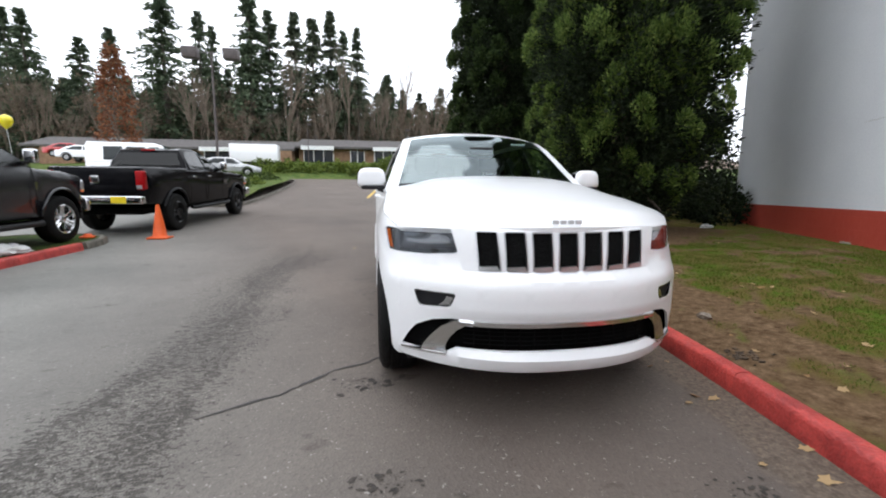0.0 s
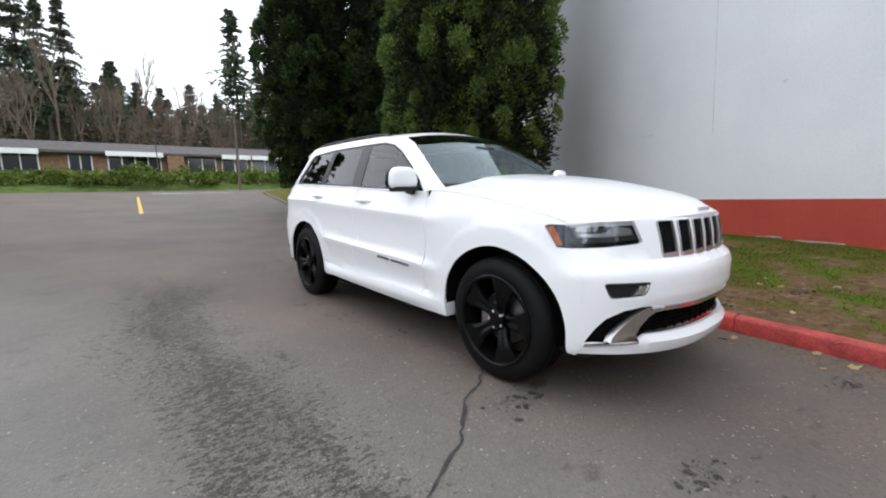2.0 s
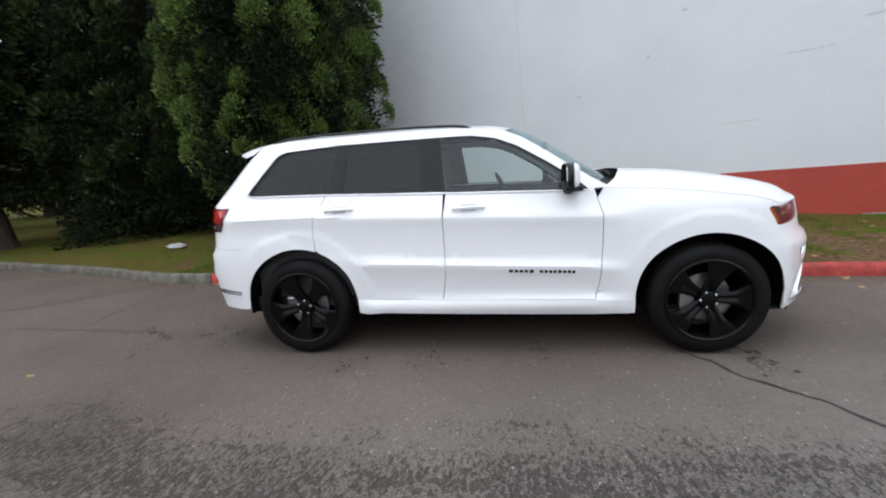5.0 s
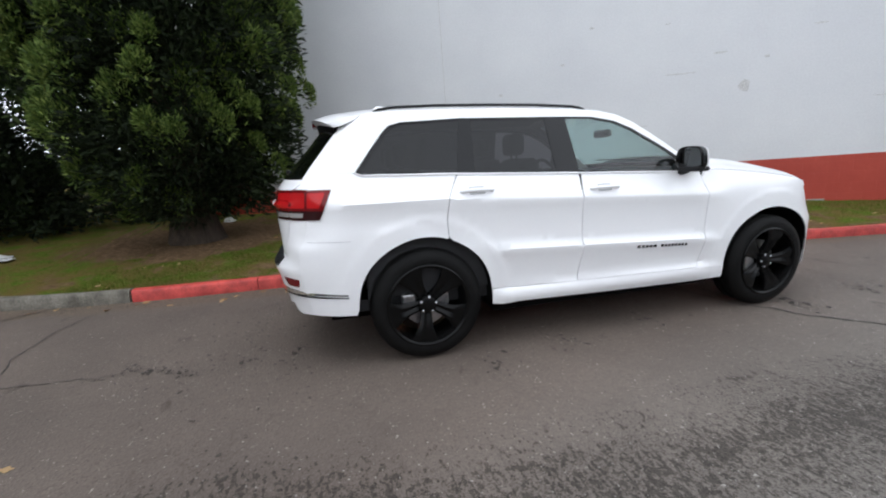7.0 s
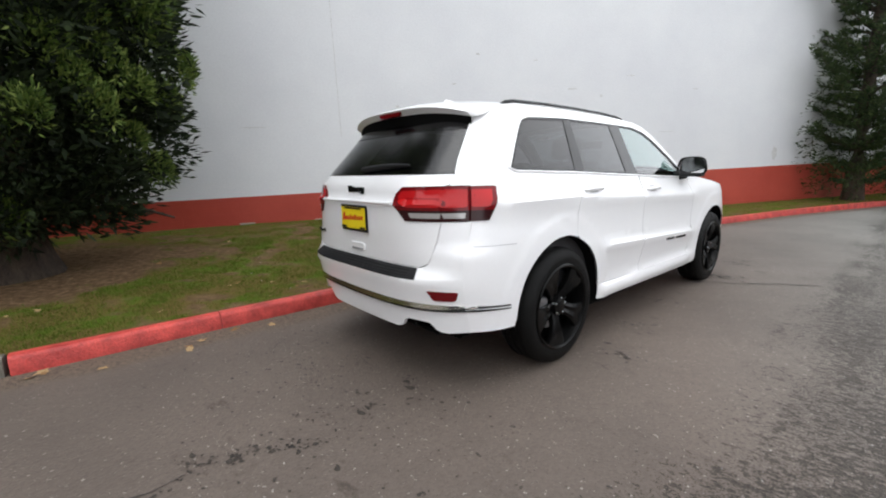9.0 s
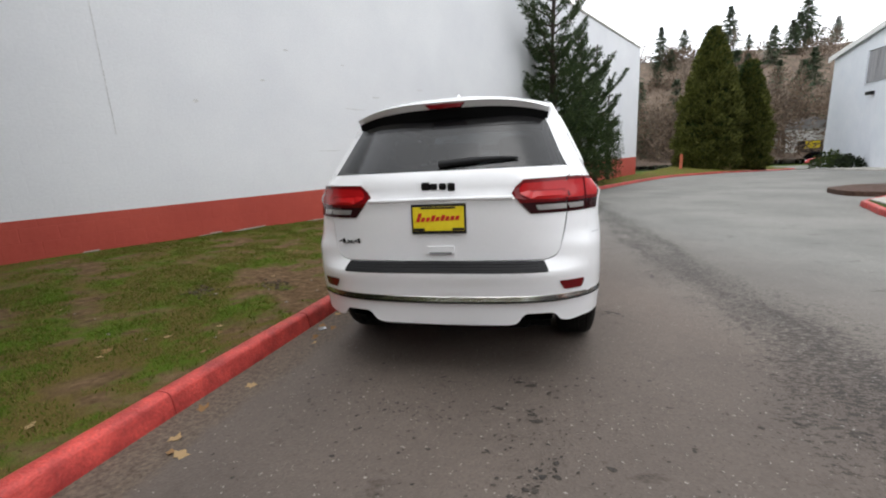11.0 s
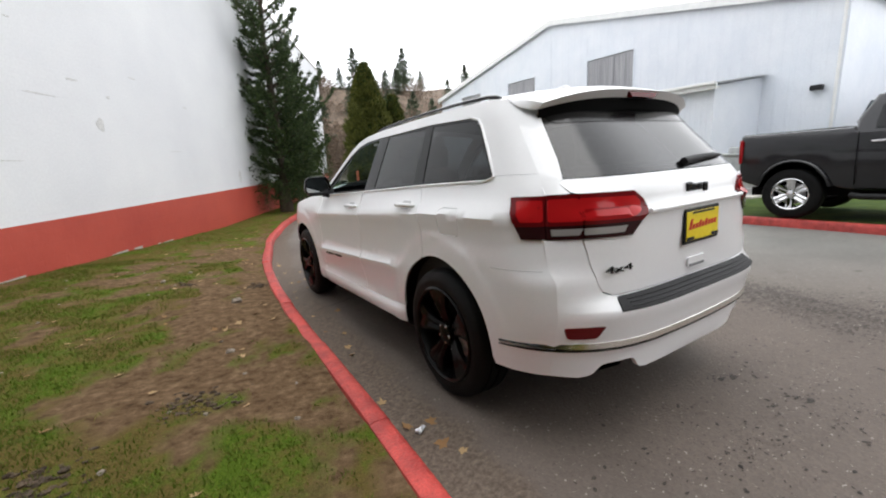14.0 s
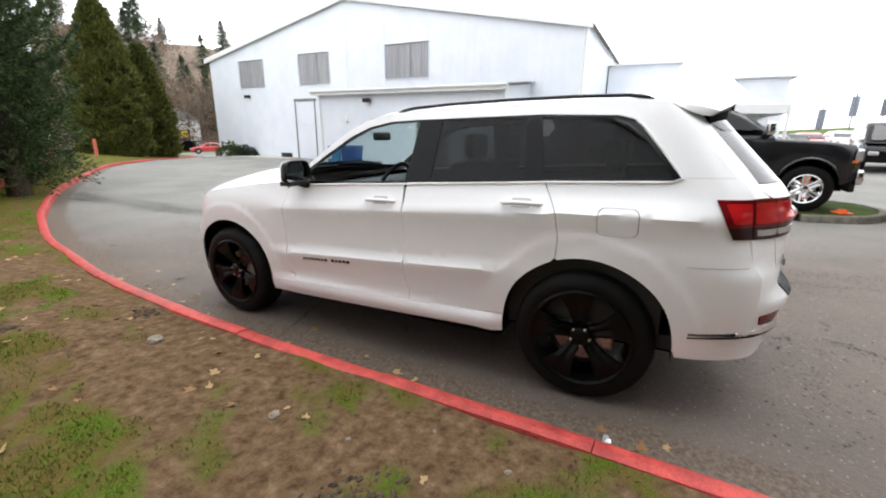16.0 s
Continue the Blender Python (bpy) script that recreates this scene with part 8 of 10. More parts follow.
for s, y in ((0, Y0), (1, Y1)):
    bm = bmesh.new()
    e = (-0.25 if s == 0 else 0.25)
    a = [(FX + .18, y + e, EAVE - .06), (FX + .18, YM, RIDGE), (FX - 24.4, YM, RIDGE), (FX - 24.4, y + e, EAVE - .06)]
    vs = [bm.verts.new(p) for p in a]
    f = bm.faces.new(vs if s == 0 else vs[::-1])
    bmesh.ops.solidify(bm, geom=[f], thickness=0.10)
    part("roof", bm, M_ROOFGREY, shop, "grey sheet metal roof")
    bm = bmesh.new()
    d = Vector((0, YM - y, RIDGE - EAVE)).normalized()
    n = Vector((0, -d.z, d.y)) if s == 0 else Vector((0, d.z, -d.y))
    p0, p1 = Vector((FX + .19, y + e, EAVE - .06)), Vector((FX + .19, YM, RIDGE))
    for q0, q1 in ((p0, p1),):
        ring = [[bm.verts.new(q + Vector((dx, 0, dz))) for dx, dz in ((0, .06), (.05, .06), (.05, -.24), (0, -.24))] for q in (q0, q1)]
        for i in range(4):
            bm.faces.new((ring[0][i], ring[0][(i + 1) % 4], ring[1][(i + 1) % 4], ring[1][i]))
        bm.faces.new(ring[0][::-1]), bm.faces.new(ring[1])
    bmesh.ops.recalc_face_normals(bm, faces=bm.faces)
    part("barge_board", bm, M_TRIMWHITE, shop, "white roof edge trim")
bm = bmesh.new()
tube(bm, [(FX + .08, Y1 - .10, EAVE - .1), (FX + .08, Y1 - .10, GZ + .1)], .05, 8)
part("downpipe", bm, M_TRIMWHITE, shop, "pale downpipe")
for y0, y1, z0, z1 in WINS:
    w = empty_part("window", shop, "high window hung with grey plastic strips")
    part("frame", sheet([(y0 - .05, z0 - .05), (y1 + .05, z0 - .05), (y1 + .05, z1 + .05), (y0 - .05, z1 + .05)], [[(y0 + .01, z0 + .01), (y1 - .01, z0 + .01), (y1 - .01, z1 - .01), (y0 + .01, z1 - .01)]],
                        lambda y, z: (FX + .035, y, z), 1.0, (-.10, 0, 0)), M_METALWALL, w)
    n = 7
    for k in range(n):
        a, b = y0 + (y1 - y0) * k / n, y0 + (y1 - y0) * (k + 1.12) / n
        bm = patch(lambda u, v, a=a, b=b, k=k: (FX - .05 + .02 * (k % 2) + .015 * math.sin(u * 6.3 + k), a + (min(b, y1) - a) * u, z0 + .06 + (z1 - z0 - .08) * v), 6, 3)
        part("strip", bm, M_CURTAIN, w, "", 60)
    bm = bmesh.new()
    tube(bm, [(FX - .3, y0 + .9, z0 + .38), (FX - .3, y1 - .35, z0 + .44)], .05, 6)
    m_tube = bpy.data.materials.get("lit_tube")
    if m_tube is None:
        m_tube = plain("lit_tube", (.9, .9, .85), .4)
        m_tube.node_tree.nodes["Principled BSDF"].inputs["Emission Color"].default_value = (1, .95, .8, 1)
        m_tube.node_tree.nodes["Principled BSDF"].inputs["Emission Strength"].default_value = 1.2
    part("tube_lamp", bm, m_tube, w, "lit tube lamp seen through the window", 60)
# roller door in the facade beside the annexe
part("roller_door", boxed((FX - .06, -20.0, GZ - .2), (FX + .035, -18.4, 3.35)), M_METALWALL, shop, "pale grey roller door")
for k in range(13):
    z = GZ + .1 + k * .27
    part("slat", boxed((FX + .035, -19.98, z), (FX + .055, -18.42, z + .22), .008, 1), M_METALWALL, shop)
for y0, y1 in ((-20.08, -20.0), (-18.4, -18.36)):
    part("door_jamb", boxed((FX - .02, y0, GZ - .2), (FX + .09, y1, 3.47)), M_ROOFGREY, shop)
part("door_head", boxed((FX - .02, -20.12, 3.35), (FX + .10, -18.28, 3.5)), M_ROOFGREY, shop)
def wall_lamp(parent, x, y, z):
    l = empty_part("wall_lamp", parent, "dark box wall lamp")
    part("housing", boxed((x, y - .18, z - .1), (x + .28, y + .18, z + .08), .03), M_BLACKTRIM, l, "", 40)
    part("lens", boxed((x + .03, y - .14, z - .125), (x + .25, y + .14, z - .10), .005), M_CLEARLENS, l)
wall_lamp(shop, FX + .03, -24.4, 3.75)
wall_lamp(shop, FX + .03, -2.6, 3.2)
part("wall_vent", boxed((FX, -21.6, GZ + .05), (FX + .15, -20.7, GZ + .4), .01), M_BLACKTRIM, shop)

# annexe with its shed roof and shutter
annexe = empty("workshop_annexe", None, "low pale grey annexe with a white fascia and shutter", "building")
AY0, AY1, ATOP = -14.6, -4.4, 3.42
GD0, GD1, GDZ = -8.7, -7.0, 2.52
for a, b, z0, z1 in ((AY0, GD0, GZ - .3, ATOP), (GD1, AY1, GZ - .3, ATOP), (GD0, GD1, GDZ, ATOP)):
    part("wall", rib_strip(a, b, zc(z0), zc(z1), LX, .20, .012), M_METALWALL, annexe)
for y in (AY0, AY1):
    bm = bmesh.new()
    vs = [bm.verts.new(p) for p in ((LX, y, GZ - .3), (FX, y, GZ - .3), (FX, y, ATOP + .45), (LX, y, ATOP))]
    bm.faces.new(vs)
    part("side_wall", bm, M_METALWALL, annexe)
bm = bmesh.new()
vs = [bm.verts.new(p) for p in ((LX + .3, AY0 - .2, ATOP + .02), (LX + .3, AY1 + .2, ATOP + .02), (FX + .04, AY1 + .2, ATOP + .55), (FX + .04, AY0 - .2, ATOP + .55))]
bmesh.ops.solidify(bm, geom=[bm.faces.new(vs)], thickness=.08)
part("roof", bm, M_ROOFGREY, annexe)
part("fascia", boxed((LX + .27, AY0 - .2, ATOP - .16), (LX + .36, AY1 + .2, ATOP + .06), .01), M_TRIMWHITE, annexe, "white fascia board")
part("gutter", boxed((LX + .36, AY0 - .2, ATOP - .02), (LX + .48, AY1 + .2, ATOP + .09), .03), M_TRIMWHITE, annexe, "white gutter", 40)
part("soffit", boxed((LX, AY0 - .2, ATOP - .10), (LX + .27, AY1 + .2, ATOP - .07)), M_TRIMWHITE, annexe)
part("shutter", boxed((LX - .14, GD0, GZ - .2), (LX - .08, GD1, GDZ)), M_DOORGREY, annexe, "grey shutter door")
for k in range(20):
    z = GZ + .05 + k * .142
    part("slat", boxed((LX - .08, GD0 + .01, z), (LX - .065, GD1 - .01, z + .125), .005, 1), M_DOORGREY, annexe)
for y in (GD0 - .08, GD1):
    part("jamb", boxed((LX - .1, y, GZ - .2), (LX + .04, y + .08, GDZ + .08)), M_TRIMWHITE, annexe)
part("lintel", boxed((LX - .1, GD0 - .08, GDZ), (LX + .04, GD1 + .08, GDZ + .1)), M_TRIMWHITE, annexe)
bm = bmesh.new()
tube(bm, [(LX + .1, AY0 + .12, ATOP - .1), (LX + .1, AY0 + .12, GZ)], .045, 8)
part("downpipe", bm, M_TRIMWHITE, annexe)
wall_lamp(annexe, LX + .01, -11.4, 3.0)
part("junction_box", boxed((LX, -12.9, 2.0), (LX + .1, -12.7, 2.2), .01), M_TRIMWHITE, annexe)

# path of pale concrete to the shutter and a pad for the cooling unit
def slab(name, poly, h, label):
    bm = sheet(poly, [], lambda x, y: (x, y, road_z(x, y) + h), 0.6, (0, 0, -.12))
    part(name, bm, M_CONCRETE, None, label, category="pavement", kind="structure")
slab("pavement", [(-14.28, -9.3), (-14.28, -6.6), (-10.5, -6.3), (-7.75, -5.9), (-8.1, -6.9), (-9.4, -8.1), (-11.2, -8.95)], .145, "pale concrete path to the shutter door")
slab("pavement_pad", [(-13.2, -5.6), (-13.2, -1.6), (-10.4, -1.4), (-10.4, -5.2)], .15, "concrete pad under the cooling unit")
M_BARKCHIP = surface("bark_mulch", (0.055, 0.028, 0.018), (0.11, 0.06, 0.04), 12, 0.95, bump=1, bscale=70, fine=.4)
part("mulch_bed", sheet([(-10.4, -6.2), (-7.7, -5.75), (-7.2, -4.9), (-8.4, -4.6), (-10.3, -5.2)], [], lambda x, y: (x, y, road_z(x, y) + .165), .4), M_BARKCHIP, None, "dark bark mulch bed", category="mulch", kind="structure")

# packaged cooling unit
def cooling_unit(m):
    u = empty("cooling_unit", m, "large grey packaged cooling unit on a concrete pad", "air conditioner")
    part("case", boxed((-.6, -1.35, .06), (.6, 1.35, 1.14), .015), M_ACMETAL, u, "", 40)
    part("base_rail", boxed((-.62, -1.37, 0), (.62, 1.37, .06)), M_ROOFGREY, u)
    part("lid", boxed((-.64, -1.39, 1.14), (.64, 1.39, 1.19), .01), M_ACMETAL, u)
    for k in range(14):
        y = -1.3 + k * .055
        part("louvre", boxed((.6, y, .2), (.625, y + .03, 1.08), .004, 1), M_ROOFGREY, u)
    for k in range(12):
        x = -.52 + k * .09
        part("louvre", boxed((x, -1.375, .2), (x + .05, -1.35, 1.08), .004, 1), M_ROOFGREY, u)
    # thin black slab on the case, painted as the hatch's shaded inside
    part("hatch", boxed((.6, -.4, .12), (.61, .25, .62)), M_BLACKTRIM, u, "black panel in place of the shaded open hatch")
    part("rail", boxed((.6, -.5, .64), (.66, 1.3, .69), .01), M_BLACKTRIM, u)
    for y in (-.1, .95):
        fan = lathe([(0, .22), (.16, .22), (.18, .20), (.18, 0)], 16, "z")
        bmesh.ops.translate(fan, vec=(-.05, y, 1.19), verts=fan.verts)
        part("fan_hood", fan, M_ACMETAL, u, "", 40)
    part("label_plate", boxed((.6, -.55, .85), (.606, -.35, 1.05)), M_TRIMWHITE, u, "white data plate")
    bm = bmesh.new()
    tube(bm, [(.66, .2, .05), (.66, 1.9, .05)], .04, 6), tube(bm, [(.75, .5, .18), (.75, 1.9, .22)], .03, 6)
    part("pipework", bm, M_ACMETAL, u, "", 60)
    return u
cooling_unit(pose(-11.9, -3.45, road_z(-11.9, -3.5) + .15, 0, 0, 4))

# workshop and annexe skewed about the last eye to fit camera views, far ends back
LAST_EYE = Vector((3.17, 1.73, 1.54))
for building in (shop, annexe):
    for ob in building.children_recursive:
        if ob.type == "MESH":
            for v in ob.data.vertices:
                d = v.co - LAST_EYE
                v.co = LAST_EYE + d * (20.5 / 21.17) / (1 - .155 * d.y / d.x)

# blue bins
def bin_(m):
    b = empty("blue_bin", m, "blue plastic waste bin by the annexe", "bin", "waste bins")
    bm = boxed((-.55, -.45, .12), (.55, .45, 1.05), .03)
    for v in bm.verts:
        k = .86 + .14 * v.co.z
        v.co.x *= k
        v.co.y *= k
    part("tub", bm, M_BLUE, b, "", 40)
    part("lid", boxed((-.58, -.48, 1.05), (.58, .50, 1.13), .025), M_BLUE, b, "", 40)
    for x in (-.35, .35):
        w = lathe([(-.04, .0), (-.04, .11), (.04, .11), (.04, 0)], 14)
        bmesh.ops.translate(w, vec=(x, .34, .11), verts=w.verts)
        part("castor", w, M_RUBBER, b, "", 40)
    part("rim", boxed((-.57, -.47, .96), (.57, .47, 1.02), .01), M_BLUE, b)
    return b
b1 = bin_(pose(-12.45, -11.05, -.14, 0, 0, 96) @ Matrix.Diagonal((.72, .72, .92, 1)))
M_LIGHTBLUE = surface("light_blue_plastic", (0.03, 0.17, 0.36), (0.045, 0.22, 0.44), 4, 0.45, fine=.08)
br = empty("blue_barrel", pose(-12.05, -11.75, -.14), "light blue plastic barrel beside the bin", "barrel")
part("drum", lathe([(0, 0), (0, .27), (.06, .30), (.34, .30), (.37, .32), (.40, .30), (.70, .30), (.73, .32), (.76, .30), (.94, .29), (.98, .26), (.98, 0)], 24, "z"), M_LIGHTBLUE, br, "", 40)
part("lid", lathe([(.98, .27), (1.01, .27), (1.02, .23), (1.02, 0)], 24, "z"), M_LIGHTBLUE, br, "", 40)
part("sticker", boxed((.295, -.08, .45), (.312, .08, .62)), M_TRIMWHITE, br, "white sticker")
part("mulch_bed", sheet(rounded([(-14.3, -9.6), (-14.6, -13.2), (-11.6, -13.0), (-9.6, -11.2), (-9.2, -9.4), (-11.2, -9.15)], .6, 4), [], lambda x, y: (x, y, road_z(x, y) + .14), .4, (0, 0, -.16)), M_BARKCHIP, None, "dark bark mulch bed under the bins", category="mulch", kind="structure")
# shrubs and a heap at the building's far corner
thicket("shrub", [(-22.0, -32.6, GZ - .3, 1.0, 1.0), (-21.6, -31.2, GZ - .3, .7, .7)], 90, 90, .2, .18, .05, M_SHRUB, "leafy shrub at the corner of the workshop")
thicket("shrub", [(-21.4, -29.6, GZ - .3, .8, .8)], 91, 60, .2, .18, .05, M_CEDARDARK, "dark low shrub against the workshop wall")
slab("pavement_edge", [(-23.2, -34.5), (-20.6, -34.5), (-19.9, -28), (-19.9, -23.4), (-21.4, -23.2)], .06, "narrow bed edge along the workshop")

# lower wing and office block beyond, far sheds
def shed(name, lo, hi, rise, wall_m, roof_m, label, gable_axis="y"):
    b = empty(name, None, label, "building")
    (x0, y0, z0), (x1, y1, z1) = lo, hi
    part("wall", boxed(lo, hi), wall_m, b)
    bm = bmesh.new()
    if gable_axis == "y":
        ym = (y0 + y1) / 2
        pts = [(x, y, z) for x in (x0 - .3, x1 + .3) for y, z in ((y0 - .4, z1), (ym, z1 + rise), (y1 + .4, z1))]
    else:
        xm = (x0 + x1) / 2
        pts = [(x, y, z) for y in (y0 - .3, y1 + .3) for x, z in ((x0 - .4, z1), (xm, z1 + rise), (x1 + .4, z1))]
    v = [bm.verts.new(p) for p in pts]
    for f in ((0, 1, 4, 3), (1, 2, 5, 4), (0, 2, 1), (3, 4, 5), (0, 3, 5, 2)):
        bm.faces.new([v[i] for i in f])
    bmesh.ops.recalc_face_normals(bm, faces=bm.faces)
    part("roof", bm, roof_m, b)
    return b
shed("office_wing", (-46, -1.9, -.6), (-26, 2.6, 5.55), .25, M_METALWALL, M_TRIMWHITE, "low pale office wing beside the workshop")
shed("sign_wall_building", (-44, 5.3, -.6), (-30, 7.9, 5.0), .2, M_METALWALL, M_TRIMWHITE, "low pale building with a flat parapet")
M_REDROOF = surface("red_roofing", (0.34, 0.05, 0.04), (0.44, 0.09, 0.07), 2, .6)
shed("far_shed", (-56, -90, -2.6), (-49.4, -80, 2.2), 1.1, M_TRIMWHITE, M_REDROOF, "white shed with a red roof down the drive", "y")
far_white = shed("far_garage", (-45.6, -82, -2.6), (-38.6, -72, 3.0), 1.8, M_TRIMWHITE, M_ROOFGREY, "small white gabled garage down the drive", "x")
# a black panel stands in for the shade inside the doorway
part("garage_mouth", boxed((-43.6, -72.0, -2.4), (-40.2, -71.95, 1.3)), M_BLACKTRIM, far_white, "black panel in place of the shaded open doorway")
part("yellow_sign", boxed((-43.2, -71.94, .1), (-41.2, -71.9, 1.2)), M_YELLOW, far_white, "yellow panel in the doorway")

# white marquee by the office
M_CANVAS = surface("white_canvas", (0.76, 0.77, 0.78), (0.80, 0.80, 0.80), 2, .7, fine=.02)
tent = empty("marquee", None, "white peaked canvas marquee on poles", "tent")
def canopy(cx, cy, hw, z0, z1):
    def f(u, v):
        x, y = (u * 2 - 1), (v * 2 - 1)
        r = max(abs(x), abs(y))
        return (cx + x * hw, cy + y * hw, z0 + (z1 - z0) * (1 - r) ** 1.9)
    part("canopy", patch(f, 24, 24), M_CANVAS, tent, "peaked white canvas top", 70)
    bm = bmesh.new()
    c = [(cx - hw, cy - hw), (cx + hw, cy - hw), (cx + hw, cy + hw), (cx - hw, cy + hw)]
    for (ax, ay), (bx, by) in zip(c, c[1:] + c[:1]):
        vs = [bm.verts.new(p) for p in ((ax, ay, z0), (bx, by, z0), (bx, by, z0 - .32), (ax, ay, z0 - .32))]
        bm.faces.new(vs)
    part("valance", bm, M_CANVAS, tent)
    for ax, ay in c:
        bm = bmesh.new()
        tube(bm, [(ax, ay, -.6), (ax, ay, z0)], .05, 8)
        part("pole", bm, M_TRIMWHITE, tent)
canopy(-18.5, 2.6, 2.8, 2.65, 5.5)
canopy(-24.4, 3.0, 2.8, 2.65, 5.5)

# ---------------------------------------------------------------- shops on the hill
M_BRICK = surface("brown_brick", (0.17, 0.095, 0.055), (0.26, 0.16, 0.095), 3, .85, bump=.5, bscale=40, fine=.15)
M_SHINGLE = surface("dark_shingles", (0.065, 0.060, 0.058), (0.115, 0.105, 0.10), 2, .9, bump=.5, bscale=14, fine=.2)
M_SHOPGLASS = plain("shop_glass", (.03, .035, .045), .08, spec=.7)
M_PURPLE = plain("purple_panel", (.16, .05, .30), .5)
def shops(x0, x1, y, z, label, openings):
    b = empty("shop_row", None, label, "building", "shops on the hill")
    part("wall", boxed((x0, y, z - 1.2), (x1, y + 9, z + 2.7)), M_BRICK, b, "brown brick wall")
    bm = bmesh.new()
    v = [bm.verts.new(p) for p in ((x0 - .3, y - 1.3, z + 2.45), (x1 + .3, y - 1.3, z + 2.45), (x1 + .3, y + 4.5, z + 4.1), (x0 - .3, y + 4.5, z + 4.1), (x0 - .3, y + 10, z + 2.6), (x1 + .3, y + 10, z + 2.6))]
    for f in ((0, 1, 2, 3), (3, 2, 5, 4), (0, 3, 4), (1, 5, 2)):
        bm.faces.new([v[i] for i in f])
    part("roof", bm, M_SHINGLE, b, "dark shingle roof")
    part("soffit", boxed((x0 - .3, y - 1.3, z + 2.2), (x1 + .3, y, z + 2.44)), M_SHINGLE, b)
    for a, c, kind in openings:
        if kind == "brick":
            part("pier", boxed((a, y - 1.25, z - 1), (c, y, z + 2.3)), M_BRICK, b, "projecting brick pier")
            continue
        w = empty_part("shop_front", b, "dark shop window under a white sign board")
        part("glass", boxed((a, y - .06, z + .1), (c, y - .01, z + 2.0)), M_SHOPGLASS, w)
        n = max(2, int((c - a) / 1.3))
        for k in range(n + 1):
            x = a + (c - a) * k / n
            part("post", boxed((x - .06, y - .14, z - .4), (x + .06, y - .06, z + 2.1)), M_TRIMWHITE, w)
        if kind == "white":
            part("sign_board", boxed((a - .2, y - 1.4, z + 1.95), (c + .2, y - 1.25, z + 2.5)), M_TRIMWHITE, w, "white sign board")
    return b
shops(-46, -12.6, 60, 4.9, "long low brown brick shop row with a dark roof", ((-44, -40, "brick"), (-38, -33, "white"), (-31, -27, "plain"), (-24.5, -21, "white"), (-20.5, -17.5, "plain"), (-15.0, -12.6, "brick")))
shops(-11.9, 26, 60.6, 5.4, "long low brick shop row with white sign boards", ((-11.2, -7.0, "white"), (-4.5, -2.5, "plain"), (-1.0, 4.2, "white"), (4.8, 6.6, "brick"), (7.2, 10.4, "plain"), (11.2, 14.4, "white"), (15.0, 18.6, "white"), (19.2, 20.8, "brick"), (21.4, 25, "plain")))
part("purple_door", boxed((-33.6, 59.2, 5.0), (-31.4, 59.4, 6.4)), M_PURPLE, None, "purple panels in front of the shop row", category="panel")

# lamp standards
M_LAMPBROWN = surface("dark_bronze_paint", (0.045, 0.034, 0.032), (0.075, 0.058, 0.054), 3, .5)


def lamp_post(x, y, z0, h, heads, label, r=.12, wood=False):
    p = empty("lamp_post", pose(x, y, z0), label, "lamp post")
    bm = bmesh.new()
    tube(bm, [(0, 0, 0), (0, 0, h)], [r, r * .6], 8)
    part("pole", bm, M_GREYBARK if wood else M_LAMPBROWN, p, "", 60)
    for dx in heads:
        bm = bmesh.new()
        tube(bm, [(0, 0, h - .1), (dx, 0, h - .05)], .05, 6)
        part("arm", bm, M_ROOFGREY, p)
        part("lamp_head", boxed((dx - .75, -.5, h - .75), (dx + .75, .5, h + .35), .08) if abs(dx) > 1 else boxed((dx - .3, -.2, h - .15), (dx + .3, .2, h + .1), .05), M_LAMPBROWN, p, "large dark box floodlight", 40)
    return p
lamp_post(-17.7, 45, land_z(-17.7, 45), 13.2, (-2.0, 2.0), "tall lamp standard with two dark box floodlights", .16)
lamp_post(9.6, 46, land_z(9.6, 46), 8.4, (), "plain weathered timber pole at the roadside", .16, True)
lamp_post(-10.0, 57, land_z(-10, 57), 5.4, (.2,), "slim street lamp near the shops", .07)
lamp_post(3.5, 57, land_z(3.5, 57), 5.0, (.2,), "slim street lamp near the shops", .07)
# ---------------------------------------------------------------- parked vehicles
M_BLACKPAINT = surface("black_metallic_paint", (0.004, 0.004, 0.005), (0.007, 0.007, 0.008), 5, .12, coat=0.0, spec=.12, fine=.05, rvar=.03)
M_GREYPAINT = surface("dark_grey_metallic_paint", (0.010, 0.010, 0.012), (0.014, 0.014, 0.016), 5, .25, .2, coat=.35, fine=.05, rvar=.03)


